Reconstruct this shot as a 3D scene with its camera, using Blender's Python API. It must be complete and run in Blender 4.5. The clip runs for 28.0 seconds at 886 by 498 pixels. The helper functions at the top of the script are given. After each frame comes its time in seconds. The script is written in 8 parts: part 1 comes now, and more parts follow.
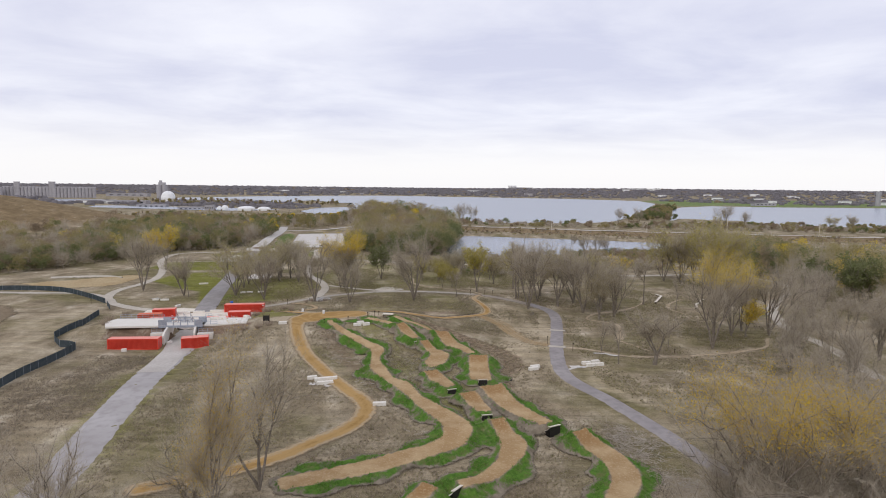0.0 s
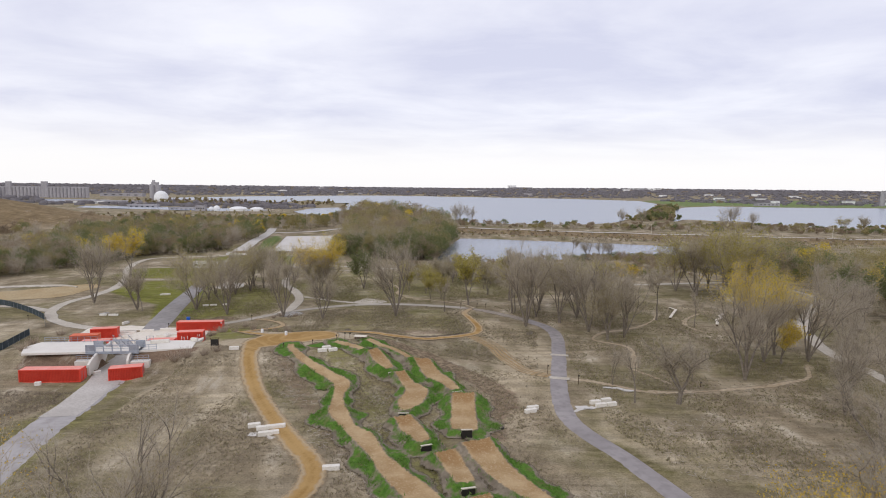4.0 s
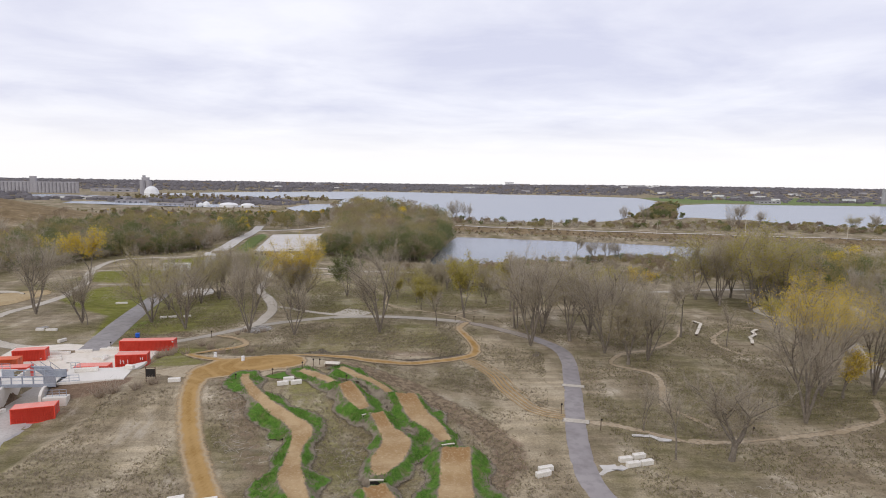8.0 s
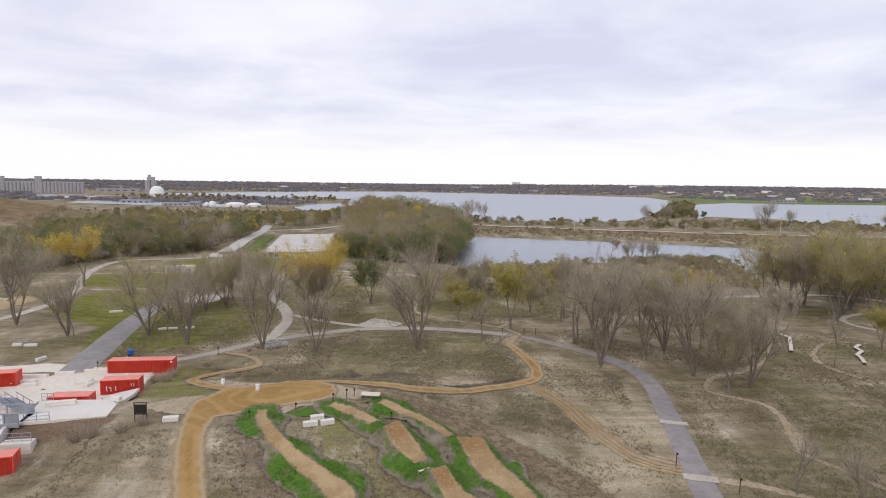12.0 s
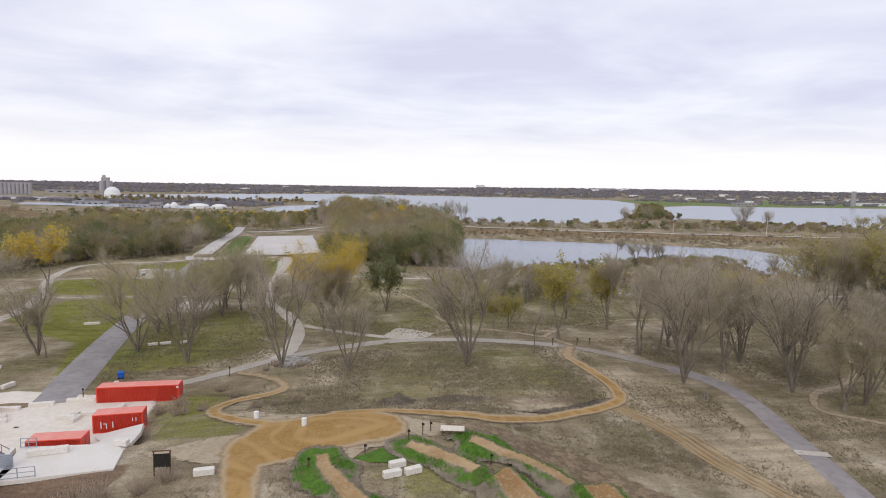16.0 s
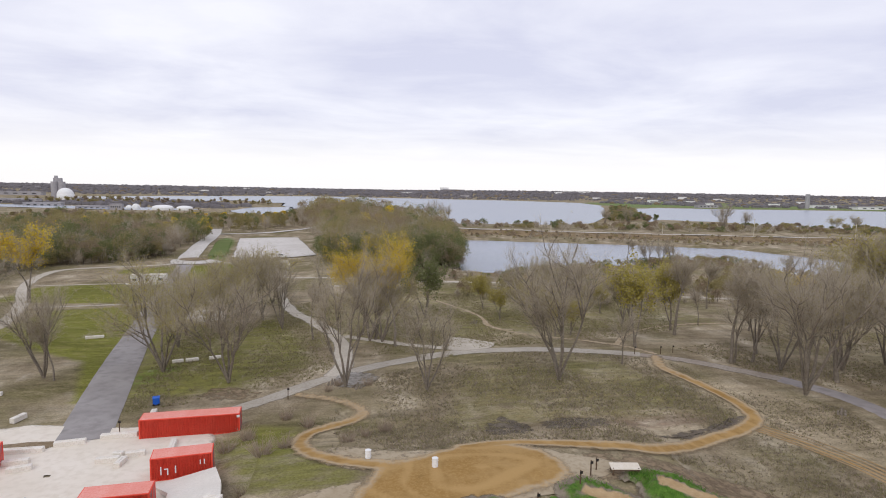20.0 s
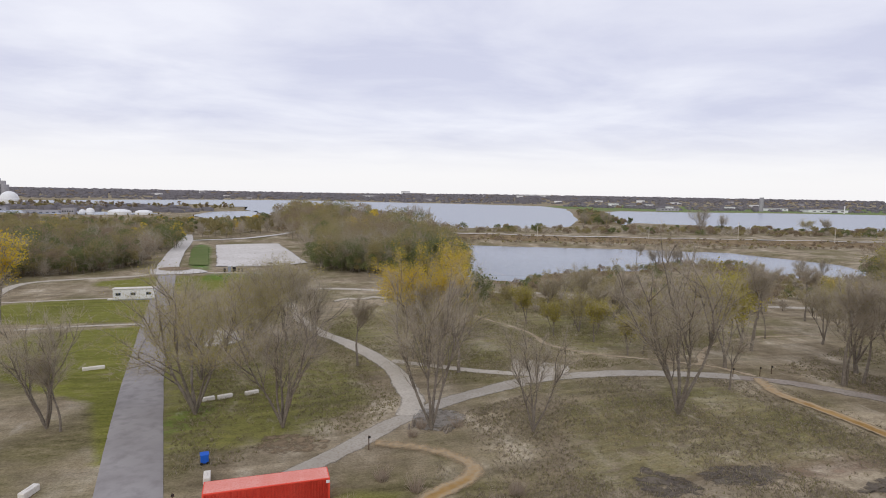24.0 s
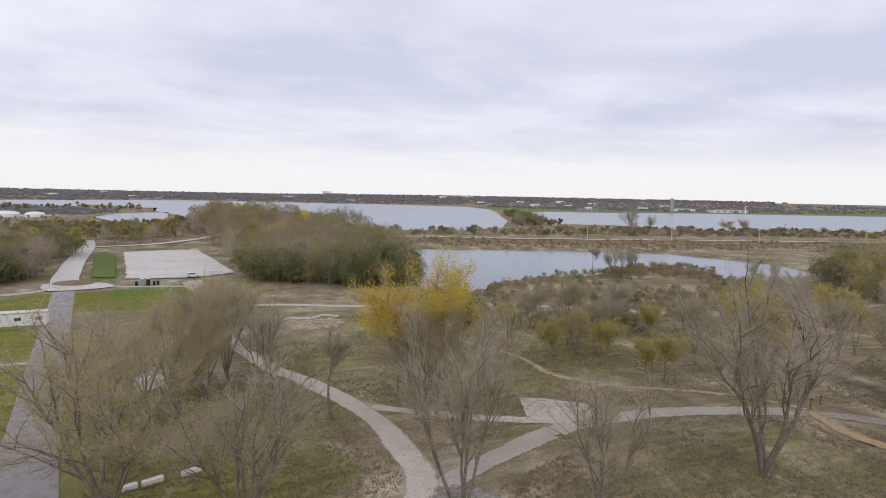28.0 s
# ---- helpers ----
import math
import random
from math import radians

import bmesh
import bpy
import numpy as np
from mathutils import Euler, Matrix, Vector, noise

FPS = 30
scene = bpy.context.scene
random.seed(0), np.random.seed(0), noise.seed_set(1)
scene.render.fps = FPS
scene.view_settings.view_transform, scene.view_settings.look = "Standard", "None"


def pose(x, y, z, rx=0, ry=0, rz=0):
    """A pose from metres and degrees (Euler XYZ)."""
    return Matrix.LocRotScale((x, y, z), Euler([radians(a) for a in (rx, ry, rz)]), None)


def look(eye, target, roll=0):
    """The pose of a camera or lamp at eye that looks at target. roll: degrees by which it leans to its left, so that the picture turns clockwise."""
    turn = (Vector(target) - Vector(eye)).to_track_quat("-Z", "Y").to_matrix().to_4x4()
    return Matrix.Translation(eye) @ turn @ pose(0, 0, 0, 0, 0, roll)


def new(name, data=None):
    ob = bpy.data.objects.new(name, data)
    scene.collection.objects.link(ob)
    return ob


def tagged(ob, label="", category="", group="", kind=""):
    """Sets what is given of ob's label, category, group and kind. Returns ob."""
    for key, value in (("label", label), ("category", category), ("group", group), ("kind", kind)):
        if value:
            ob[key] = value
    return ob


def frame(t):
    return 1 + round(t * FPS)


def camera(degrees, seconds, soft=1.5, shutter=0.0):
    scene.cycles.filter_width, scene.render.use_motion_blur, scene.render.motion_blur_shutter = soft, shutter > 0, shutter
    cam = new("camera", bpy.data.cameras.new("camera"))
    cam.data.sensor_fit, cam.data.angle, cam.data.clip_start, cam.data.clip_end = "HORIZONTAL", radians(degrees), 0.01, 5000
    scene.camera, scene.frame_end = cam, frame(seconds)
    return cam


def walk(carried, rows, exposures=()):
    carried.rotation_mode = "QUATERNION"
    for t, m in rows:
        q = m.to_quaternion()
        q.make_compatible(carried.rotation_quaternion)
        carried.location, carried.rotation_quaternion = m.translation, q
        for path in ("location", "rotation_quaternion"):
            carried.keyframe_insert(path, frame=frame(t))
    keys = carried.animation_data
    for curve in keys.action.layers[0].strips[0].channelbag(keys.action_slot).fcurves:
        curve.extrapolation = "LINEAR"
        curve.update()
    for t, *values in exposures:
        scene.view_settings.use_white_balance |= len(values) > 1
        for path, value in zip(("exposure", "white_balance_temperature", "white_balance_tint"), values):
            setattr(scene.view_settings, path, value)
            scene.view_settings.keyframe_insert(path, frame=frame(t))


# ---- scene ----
cam = camera(75.1, 28.0, soft=1.0)
PATH = [
    (0, (2.737, -11.085, 36.71), (2.809, -9.098, 36.496), 0.7),
    (0.5, (3.16, -8.402, 36.873), (3.234, -6.415, 36.656), 0.8),
    (1, (3.875, -5.419, 36.841), (3.948, -3.432, 36.627), 0.8),
    (1.5, (4.605, -2.555, 36.788), (4.679, -0.568, 36.574), 0.7),
    (2, (5.197, 0.096, 36.911), (5.27, 2.082, 36.693), 0.8),
    (2.5, (5.782, 2.895, 36.906), (5.855, 4.882, 36.688), 0.8),
    (3, (6.523, 5.952, 36.863), (6.595, 7.938, 36.645), 0.7),
    (3.5, (6.974, 8.717, 36.817), (7.047, 10.704, 36.603), 0.7),
    (5.5, (9.46, 20.289, 36.837), (9.527, 22.276, 36.619), 0.8),
    (6, (9.817, 23.049, 36.859), (9.884, 25.036, 36.641), 0.9),
    (6.5, (10.012, 25.894, 36.776), (10.081, 27.881, 36.556), 0.8),
    (7, (10.107, 28.757, 36.829), (10.179, 30.743, 36.604), 0.9),
    (7.5, (9.922, 31.709, 36.675), (10.002, 33.695, 36.449), 1.0),
    (8, (9.663, 34.591, 36.616), (9.746, 36.577, 36.389), 0.9),
    (8.5, (9.125, 37.408, 36.471), (9.208, 39.394, 36.246), 0.9),
    (9, (8.581, 40.314, 36.341), (8.665, 42.299, 36.117), 0.9),
    (9.5, (7.663, 43.371, 36.033), (7.749, 45.357, 35.808), 0.9),
    (10, (6.756, 46.326, 35.722), (6.837, 48.311, 35.492), 0.9),
    (10.5, (5.703, 49.178, 35.33), (5.779, 51.163, 35.101), 0.9),
    (11, (4.353, 52.067, 34.9), (4.43, 54.052, 34.67), 0.8),
    (11.5, (2.946, 54.639, 34.494), (3.019, 56.625, 34.267), 0.8),
    (12, (1.475, 57.232, 34.036), (1.54, 59.218, 33.81), 0.8),
    (12.5, (-0.199, 59.729, 33.553), (-0.138, 61.716, 33.331), 0.8),
    (14.5, (-7.623, 68.986, 32.077), (-7.512, 70.971, 31.857), 0.9),
    (15, (-9.644, 70.942, 31.841), (-9.495, 72.924, 31.624), 0.9),
    (15.5, (-11.728, 72.953, 31.618), (-11.556, 74.934, 31.402), 0.9),
    (16, (-14.032, 74.998, 31.146), (-13.837, 76.977, 30.933), 1.0),
    (16.5, (-16.273, 76.915, 30.812), (-16.05, 78.891, 30.598), 1.1),
    (17, (-18.574, 78.918, 30.53), (-18.333, 80.892, 30.32), 1.1),
    (17.5, (-20.893, 80.874, 30.225), (-20.64, 82.847, 30.015), 1.2),
    (18, (-23.109, 82.931, 29.859), (-22.844, 84.902, 29.651), 1.1),
    (18.5, (-25.442, 84.806, 29.527), (-25.161, 86.776, 29.326), 1.1),
    (19, (-27.631, 86.749, 29.302), (-27.335, 88.717, 29.103), 1.1),
    (19.5, (-29.854, 88.78, 29.029), (-29.542, 90.745, 28.828), 1.0),
    (20, (-32.189, 90.693, 28.748), (-31.862, 92.656, 28.547), 1.1),
    (20.5, (-34.494, 92.612, 28.597), (-34.158, 94.574, 28.399), 1.0),
    (21, (-36.751, 94.651, 28.332), (-36.403, 96.611, 28.138), 1.0),
    (21.5, (-38.769, 96.557, 28.12), (-38.407, 98.515, 27.928), 1.0),
    (23.5, (-46.271, 106.163, 28.156), (-45.838, 108.107, 27.971), 1.0),
    (24, (-47.745, 108.794, 28.139), (-47.28, 110.731, 27.953), 1.1),
    (24.5, (-49.167, 111.532, 28.094), (-48.659, 113.457, 27.91), 1.1),
    (25, (-50.292, 114.412, 27.947), (-49.737, 116.325, 27.766), 1.1),
    (25.5, (-51.087, 116.91, 28.003), (-50.488, 118.809, 27.824), 1.2),
    (26, (-51.722, 119.766, 28.108), (-51.082, 121.652, 27.928), 1.2),
    (26.5, (-52.184, 122.849, 28.135), (-51.515, 124.726, 27.954), 1.2),
    (27, (-52.47, 125.69, 28.103), (-51.78, 127.559, 27.928), 1.2),
    (27.5, (-52.665, 128.718, 28.2), (-51.96, 130.581, 28.025), 1.3),
    (28, (-52.462, 131.772, 28.136), (-51.739, 133.628, 27.957), 1.2),
]
walk(cam, [(t, look(eye, target, roll)) for t, eye, target, roll in PATH],
     exposures=[(0.0, -0.05, 6450, 10), (7.0, 0.0, 6500, 10), (21.0, 0.0, 6500, 10), (24.0, -0.11, 6430, 10), (28.0, -0.14, 6430, 10)])

# ---- sky and light: a bright overcast afternoon ----
world = bpy.data.worlds.new("overcast_sky")
scene.world = world
world.use_nodes = True
wn, wl = world.node_tree.nodes, world.node_tree.links
wn.clear()
w_out = wn.new("ShaderNodeOutputWorld")
w_bg = wn.new("ShaderNodeBackground")
w_sky = wn.new("ShaderNodeTexSky")
w_sky.sky_type, w_sky.sun_disc = "NISHITA", False
SUN_EL, SUN_AZ = radians(38), radians(205)
w_sky.sun_elevation, w_sky.sun_rotation = SUN_EL, SUN_AZ
w_sky.air_density, w_sky.dust_density, w_sky.ozone_density = 1.0, 2.0, 1.0
w_co = wn.new("ShaderNodeTexCoord")
w_sep = wn.new("ShaderNodeSeparateXYZ")
wl.new(w_co.outputs["Generated"], w_sep.inputs[0])
# cloud sheet: direction divided by its height above the horizon gives a flat layer in perspective
w_h = wn.new("ShaderNodeMath"); w_h.operation = "MAXIMUM"; w_h.inputs[1].default_value = 0.0
wl.new(w_sep.outputs["Z"], w_h.inputs[0])
w_h2 = wn.new("ShaderNodeMath"); w_h2.operation = "ADD"; w_h2.inputs[1].default_value = 0.10
wl.new(w_h.outputs[0], w_h2.inputs[0])
w_div = wn.new("ShaderNodeVectorMath"); w_div.operation = "DIVIDE"
w_cmb = wn.new("ShaderNodeCombineXYZ")
for k in range(3):
    wl.new(w_h2.outputs[0], w_cmb.inputs[k])
wl.new(w_co.outputs["Generated"], w_div.inputs[0]); wl.new(w_cmb.outputs[0], w_div.inputs[1])
w_map = wn.new("ShaderNodeMapping")
w_map.inputs["Scale"].default_value = (0.50, 0.60, 0.0)
w_map.inputs["Location"].default_value = (1.3, 0.4, 0.0)
wl.new(w_div.outputs[0], w_map.inputs["Vector"])
w_n1 = wn.new("ShaderNodeTexNoise")
w_n1.inputs["Scale"].default_value, w_n1.inputs["Detail"].default_value = 1.55, 7
w_n1.inputs["Roughness"].default_value, w_n1.inputs["Distortion"].default_value = 0.56, 0.3
wl.new(w_map.outputs[0], w_n1.inputs["Vector"])
w_ramp = wn.new("ShaderNodeValToRGB")
w_ramp.color_ramp.elements[0].position, w_ramp.color_ramp.elements[1].position = 0.34, 0.68
w_ramp.color_ramp.elements[0].color = (0.665, 0.672, 0.815, 1)
w_ramp.color_ramp.elements[1].color = (0.91, 0.908, 0.98, 1)
# the sheet is thicker, and so darker, toward the east
w_east = wn.new("ShaderNodeMath"); w_east.operation = "MULTIPLY_ADD"; w_east.inputs[1].default_value = -0.07
wl.new(w_sep.outputs["X"], w_east.inputs[0]); wl.new(w_n1.outputs["Fac"], w_east.inputs[2])
wl.new(w_east.outputs[0], w_ramp.inputs[0])
# the open, brighter strip of sky low over the horizon
w_hor = wn.new("ShaderNodeMapRange")
w_hor.inputs["From Min"].default_value, w_hor.inputs["From Max"].default_value = 0.02, 0.13
w_hor.inputs["To Min"].default_value, w_hor.inputs["To Max"].default_value = 1.0, 0.0
w_hor.interpolation_type = "SMOOTHSTEP"
wl.new(w_sep.outputs["Z"], w_hor.inputs["Value"])
w_mix = wn.new("ShaderNodeMix"); w_mix.data_type = "RGBA"
wl.new(w_hor.outputs[0], w_mix.inputs["Factor"])
wl.new(w_ramp.outputs[0], w_mix.inputs[6])
w_mix.inputs[7].default_value = (0.985, 0.968, 0.972, 1)
w_add = wn.new("ShaderNodeMix"); w_add.data_type, w_add.blend_type = "RGBA", "ADD"
w_add.inputs["Factor"].default_value = 0.012
wl.new(w_mix.outputs[2], w_add.inputs[6]); wl.new(w_sky.outputs[0], w_add.inputs[7])
wl.new(w_add.outputs[2], w_bg.inputs["Color"])
w_bg.inputs["Strength"].default_value = 1.0
wl.new(w_bg.outputs[0], w_out.inputs["Surface"])

sun_data = bpy.data.lights.new("sun", "SUN")
sun_data.energy, sun_data.angle, sun_data.color = 0.7, radians(25), (1.0, 0.96, 0.9)
sun = new("sun", sun_data)
sun.matrix_world = look((0, 0, 0), (-math.sin(SUN_AZ) * math.cos(SUN_EL), -math.cos(SUN_AZ) * math.cos(SUN_EL), -math.sin(SUN_EL)))


# ---- small building helpers ----
def smooth(a, b, v):
    t = np.clip((np.asarray(v, float) - a) / (b - a), 0, 1)
    return t * t * (3 - 2 * t)


def mesh_from(name, verts, faces, mats, index=None, shade=False):
    me = bpy.data.meshes.new(name)
    me.from_pydata([tuple(v) for v in verts], [], [tuple(int(i) for i in f) for f in faces])
    for m in (mats if isinstance(mats, (list, tuple)) else [mats]):
        me.materials.append(m)
    if index is not None:
        me.polygons.foreach_set("material_index", np.asarray(index, np.int32))
    if shade:
        me.polygons.foreach_set("use_smooth", np.ones(len(me.polygons), bool))
    me.update()
    return me


def part(name, bm, material, parent=None, label="", shade=False):
    """One bmesh as one mesh object under its thing."""
    me = bpy.data.meshes.new(name)
    bm.to_mesh(me)
    bm.free()
    me.materials.append(material)
    if shade:
        me.polygons.foreach_set("use_smooth", np.ones(len(me.polygons), bool))
    ob = new(name, me)
    ob.parent = parent
    if label:
        tagged(ob, label)
    return ob


def child(name, me, parent, label=""):
    ob = new(name, me)
    ob.parent = parent
    if label:
        tagged(ob, label)
    return ob


def empty(name, m, label="", category="", group="", kind=""):
    ob = new(name)
    ob.matrix_world = m
    return tagged(ob, label, category, group, kind)


def add_box(bm, size, m=None, bevel=0.0):
    r = bmesh.ops.create_cube(bm, size=1.0, matrix=(m or Matrix()) @ Matrix.Diagonal((*size, 1)))
    if bevel:
        edges = list({e for v in r["verts"] for e in v.link_edges})
        bmesh.ops.bevel(bm, geom=edges, offset=bevel, segments=1, affect="EDGES", profile=0.5)


def box(size, m=None, bevel=0.0):
    bm = bmesh.new()
    add_box(bm, size, m, bevel)
    return bm


def add_tube(bm, a, b, r0, r1, sides=8):
    a, b = Vector(a), Vector(b)
    turn = (b - a).to_track_quat("Z", "Y").to_matrix().to_4x4()
    bmesh.ops.create_cone(bm, cap_ends=True, segments=sides, radius1=r0, radius2=r1, depth=(b - a).length,
                          matrix=Matrix.Translation((a + b) / 2) @ turn)


def tube(a, b, r0, r1=None, sides=8):
    bm = bmesh.new()
    add_tube(bm, a, b, r0, r0 if r1 is None else r1, sides)
    return bm


# ---- materials ----
RAGGED = {"ochre_track_dirt"}


def material(name, colour, rough=0.8, metal=0.0, scale=1.0, second=None, third=None, bump=0.0, fine=None, spec=0.3, spread=0.12, ragged=0.0, stops=(0.36, 0.64)):
    """Colour varied at two scales by noise in metres, with a fine bump."""
    m = bpy.data.materials.new(name)
    m.use_nodes = True
    n, l = m.node_tree.nodes, m.node_tree.links
    b = n["Principled BSDF"]
    b.inputs["Roughness"].default_value, b.inputs["Metallic"].default_value = rough, metal
    b.inputs["Specular IOR Level"].default_value = spec if rough < 0.85 else min(spec, 0.12)
    co = n.new("ShaderNodeTexCoord")
    n1 = n.new("ShaderNodeTexNoise")
    n1.inputs["Scale"].default_value, n1.inputs["Detail"].default_value = scale, 5
    n2 = n.new("ShaderNodeTexNoise")
    n2.inputs["Scale"].default_value, n2.inputs["Detail"].default_value = (fine or scale * 9), 4
    for k in (n1, n2):
        l.new(co.outputs["Object"], k.inputs["Vector"])
    r1 = n.new("ShaderNodeValToRGB")
    r1.color_ramp.elements[0].position, r1.color_ramp.elements[1].position = stops
    r1.color_ramp.elements[0].color = (*colour, 1)
    r1.color_ramp.elements[1].color = (*(second or [c * (1 + spread) for c in colour]), 1)
    l.new(n1.outputs["Fac"], r1.inputs[0])
    mx = n.new("ShaderNodeMix"); mx.data_type = "RGBA"
    r2 = n.new("ShaderNodeMapRange")
    r2.inputs["From Min"].default_value, r2.inputs["From Max"].default_value = 0.45, 0.75
    l.new(n2.outputs["Fac"], r2.inputs["Value"])
    l.new(r2.outputs[0], mx.inputs["Factor"]); l.new(r1.outputs[0], mx.inputs[6])
    mx.inputs[7].default_value = (*(third or [c * (1 - spread * 1.6) for c in colour]), 1)
    l.new(mx.outputs[2], b.inputs["Base Color"])
    if bump:
        bp = n.new("ShaderNodeBump")
        bp.inputs["Strength"].default_value, bp.inputs["Distance"].default_value = 0.6, bump
        l.new(n2.outputs["Fac"], bp.inputs["Height"]); l.new(bp.outputs[0], b.inputs["Normal"])
    if ragged:
        # the layer thins out into the ground along its edge, where "blend" falls to nothing
        at, sh, up, tr = n.new("ShaderNodeAttribute"), n.new("ShaderNodeMath"), n.new("ShaderNodeMapRange"), n.new("ShaderNodeBsdfTransparent")
        n3 = n.new("ShaderNodeTexNoise")
        n3.inputs["Scale"].default_value, n3.inputs["Detail"].default_value, n3.inputs["Roughness"].default_value = 0.9, 6, 0.7
        l.new(co.outputs["Object"], n3.inputs["Vector"])
        at.attribute_name = "blend"
        sh.operation, sh.inputs[1].default_value = "MULTIPLY_ADD", ragged * 1.6
        l.new(n3.outputs["Fac"], sh.inputs[0]); l.new(at.outputs["Fac"], sh.inputs[2])
        up.inputs["From Min"].default_value, up.inputs["From Max"].default_value = 0.42 + ragged * 0.8 - 0.2, 0.42 + ragged * 0.8 + 0.2
        l.new(sh.outputs[0], up.inputs["Value"])
        mxs = n.new("ShaderNodeMixShader")
        l.new(up.outputs[0], mxs.inputs[0]); l.new(tr.outputs[0], mxs.inputs[1]); l.new(b.outputs[0], mxs.inputs[2])
        l.new(mxs.outputs[0], n["Material Output"].inputs["Surface"])
        RAGGED.add(m.name)
    return m


def nodes_of(name, rough=0.95):
    m = bpy.data.materials.new(name)
    m.use_nodes = True
    n, l = m.node_tree.nodes, m.node_tree.links
    b = n["Principled BSDF"]
    b.inputs["Roughness"].default_value, b.inputs["Specular IOR Level"].default_value = rough, 0.1
    co = n.new("ShaderNodeTexCoord")

    def noise_at(scale, detail=6, roughness=0.65):
        k = n.new("ShaderNodeTexNoise")
        k.inputs["Scale"].default_value, k.inputs["Detail"].default_value, k.inputs["Roughness"].default_value = scale, detail, roughness
        l.new(co.outputs["Object"], k.inputs["Vector"])
        return k.outputs["Fac"]

    def steps(src, lo, hi):
        r = n.new("ShaderNodeMapRange")
        r.inputs["From Min"].default_value, r.inputs["From Max"].default_value = lo, hi
        l.new(src, r.inputs["Value"])
        return r.outputs[0]

    def blend(fac, a, c, mode="MIX"):
        x = n.new("ShaderNodeMix"); x.data_type, x.blend_type = "RGBA", mode
        for key, v in (("Factor", fac), (6, a), (7, c)):
            if isinstance(v, (int, float)):
                x.inputs[key].default_value = v
            elif isinstance(v, tuple):
                x.inputs[key].default_value = (*v, 1)
            else:
                l.new(v, x.inputs[key])
        return x.outputs[2]

    def layer(key, wobble, amount):
        """A point layer of the mesh, its edge frayed by noise."""
        at, a = n.new("ShaderNodeAttribute"), n.new("ShaderNodeMath")
        at.attribute_name = key
        a.operation, a.inputs[1].default_value = "MULTIPLY_ADD", amount
        sub = n.new("ShaderNodeMath"); sub.operation, sub.inputs[1].default_value = "SUBTRACT", 0.5
        l.new(wobble, sub.inputs[0]); l.new(sub.outputs[0], a.inputs[0]); l.new(at.outputs["Fac"], a.inputs[2])
        return a.outputs[0]

    def finish(colour, alpha, grain, depth):
        l.new(colour, b.inputs["Base Color"])
        bp = n.new("ShaderNodeBump")
        bp.inputs["Strength"].default_value, bp.inputs["Distance"].default_value = 0.6, depth
        l.new(grain, bp.inputs["Height"]); l.new(bp.outputs[0], b.inputs["Normal"])
        tr, mx = n.new("ShaderNodeBsdfTransparent"), n.new("ShaderNodeMixShader")
        l.new(alpha, mx.inputs[0]); l.new(tr.outputs[0], mx.inputs[1]); l.new(b.outputs[0], mx.inputs[2])
        l.new(mx.outputs[0], n["Material Output"].inputs["Surface"])
        return m

    return noise_at, steps, blend, layer, finish


def layered_dirt(name, core, core_pale, shoulder):
    """Packed dirt: a darker worn middle, pale loose shoulders, thinning out into the ground."""
    noise_at, steps, blend, layer, finish = nodes_of(name)
    big, mid, fine = noise_at(0.13), noise_at(0.8), noise_at(3.2)
    v = layer("blend", mid, 0.8)
    col = blend(steps(big, 0.42, 0.6), core, core_pale)
    col = blend(steps(mid, 0.5, 0.72), col, tuple(c * 0.82 for c in core))
    col = blend(steps(layer("worn", big, 1.6), 0.55, 1.0), col, tuple(c * 1.1 for c in core_pale))
    col = blend(steps(v, 0.86, 0.56), col, shoulder)
    col = blend(steps(fine, 0.45, 0.8), col, tuple(c * 1.18 for c in core_pale))
    return finish(col, steps(v, 0.10, 0.52), fine, 0.04)


def course_material():
    """Jumps: brown soil, green turf and packed tan track, laid over one another by the mesh's own layers."""
    noise_at, steps, blend, layer, finish = nodes_of("shaped_dirt_and_turf")
    big, mid, fine, tuft = noise_at(0.22), noise_at(0.75), noise_at(3.0), noise_at(1.7, 8, 0.75)
    soil = blend(steps(mid, 0.38, 0.64), (0.165, 0.135, 0.098), (0.27, 0.228, 0.168))
    turf = blend(steps(tuft, 0.36, 0.62), (0.05, 0.115, 0.018), (0.115, 0.215, 0.034))
    turf = blend(steps(mid, 0.5, 0.7), turf, (0.15, 0.15, 0.06))
    tan = blend(steps(big, 0.42, 0.6), (0.355, 0.235, 0.115), (0.465, 0.335, 0.185))
    tan = blend(steps(layer("brown", mid, 0.7), 0.25, 0.75), tan, (0.31, 0.185, 0.08))
    tan = blend(steps(fine, 0.52, 0.8), tan, (0.55, 0.43, 0.28))
    thin = noise_at(0.33)
    col = blend(steps(layer("turf", thin, 2.6), 0.58, 0.90), soil, turf)
    col = blend(steps(layer("track", mid, 0.55), 0.30, 0.62), col, tan)
    return finish(col, steps(layer("blend", tuft, 0.9), 0.12, 0.40), tuft, 0.10)


M_ASPHALT = material("asphalt", (0.285, 0.26, 0.252), 0.85, scale=0.12, second=(0.355, 0.325, 0.312), third=(0.24, 0.217, 0.21), fine=0.7)
M_APRON = material("sandy_concrete", (0.47, 0.435, 0.39), 0.9, scale=0.25, second=(0.55, 0.515, 0.47), third=(0.40, 0.365, 0.325), bump=0.01, fine=2.5)
M_ROAD_UP = material("grey_asphalt", (0.30, 0.28, 0.268), 0.88, scale=0.12, second=(0.36, 0.338, 0.325), third=(0.25, 0.232, 0.222), fine=0.7)
M_ROAD = material("worn_pale_asphalt", (0.375, 0.35, 0.335), 0.88, scale=0.12, second=(0.44, 0.415, 0.40), third=(0.32, 0.295, 0.28), fine=0.7)
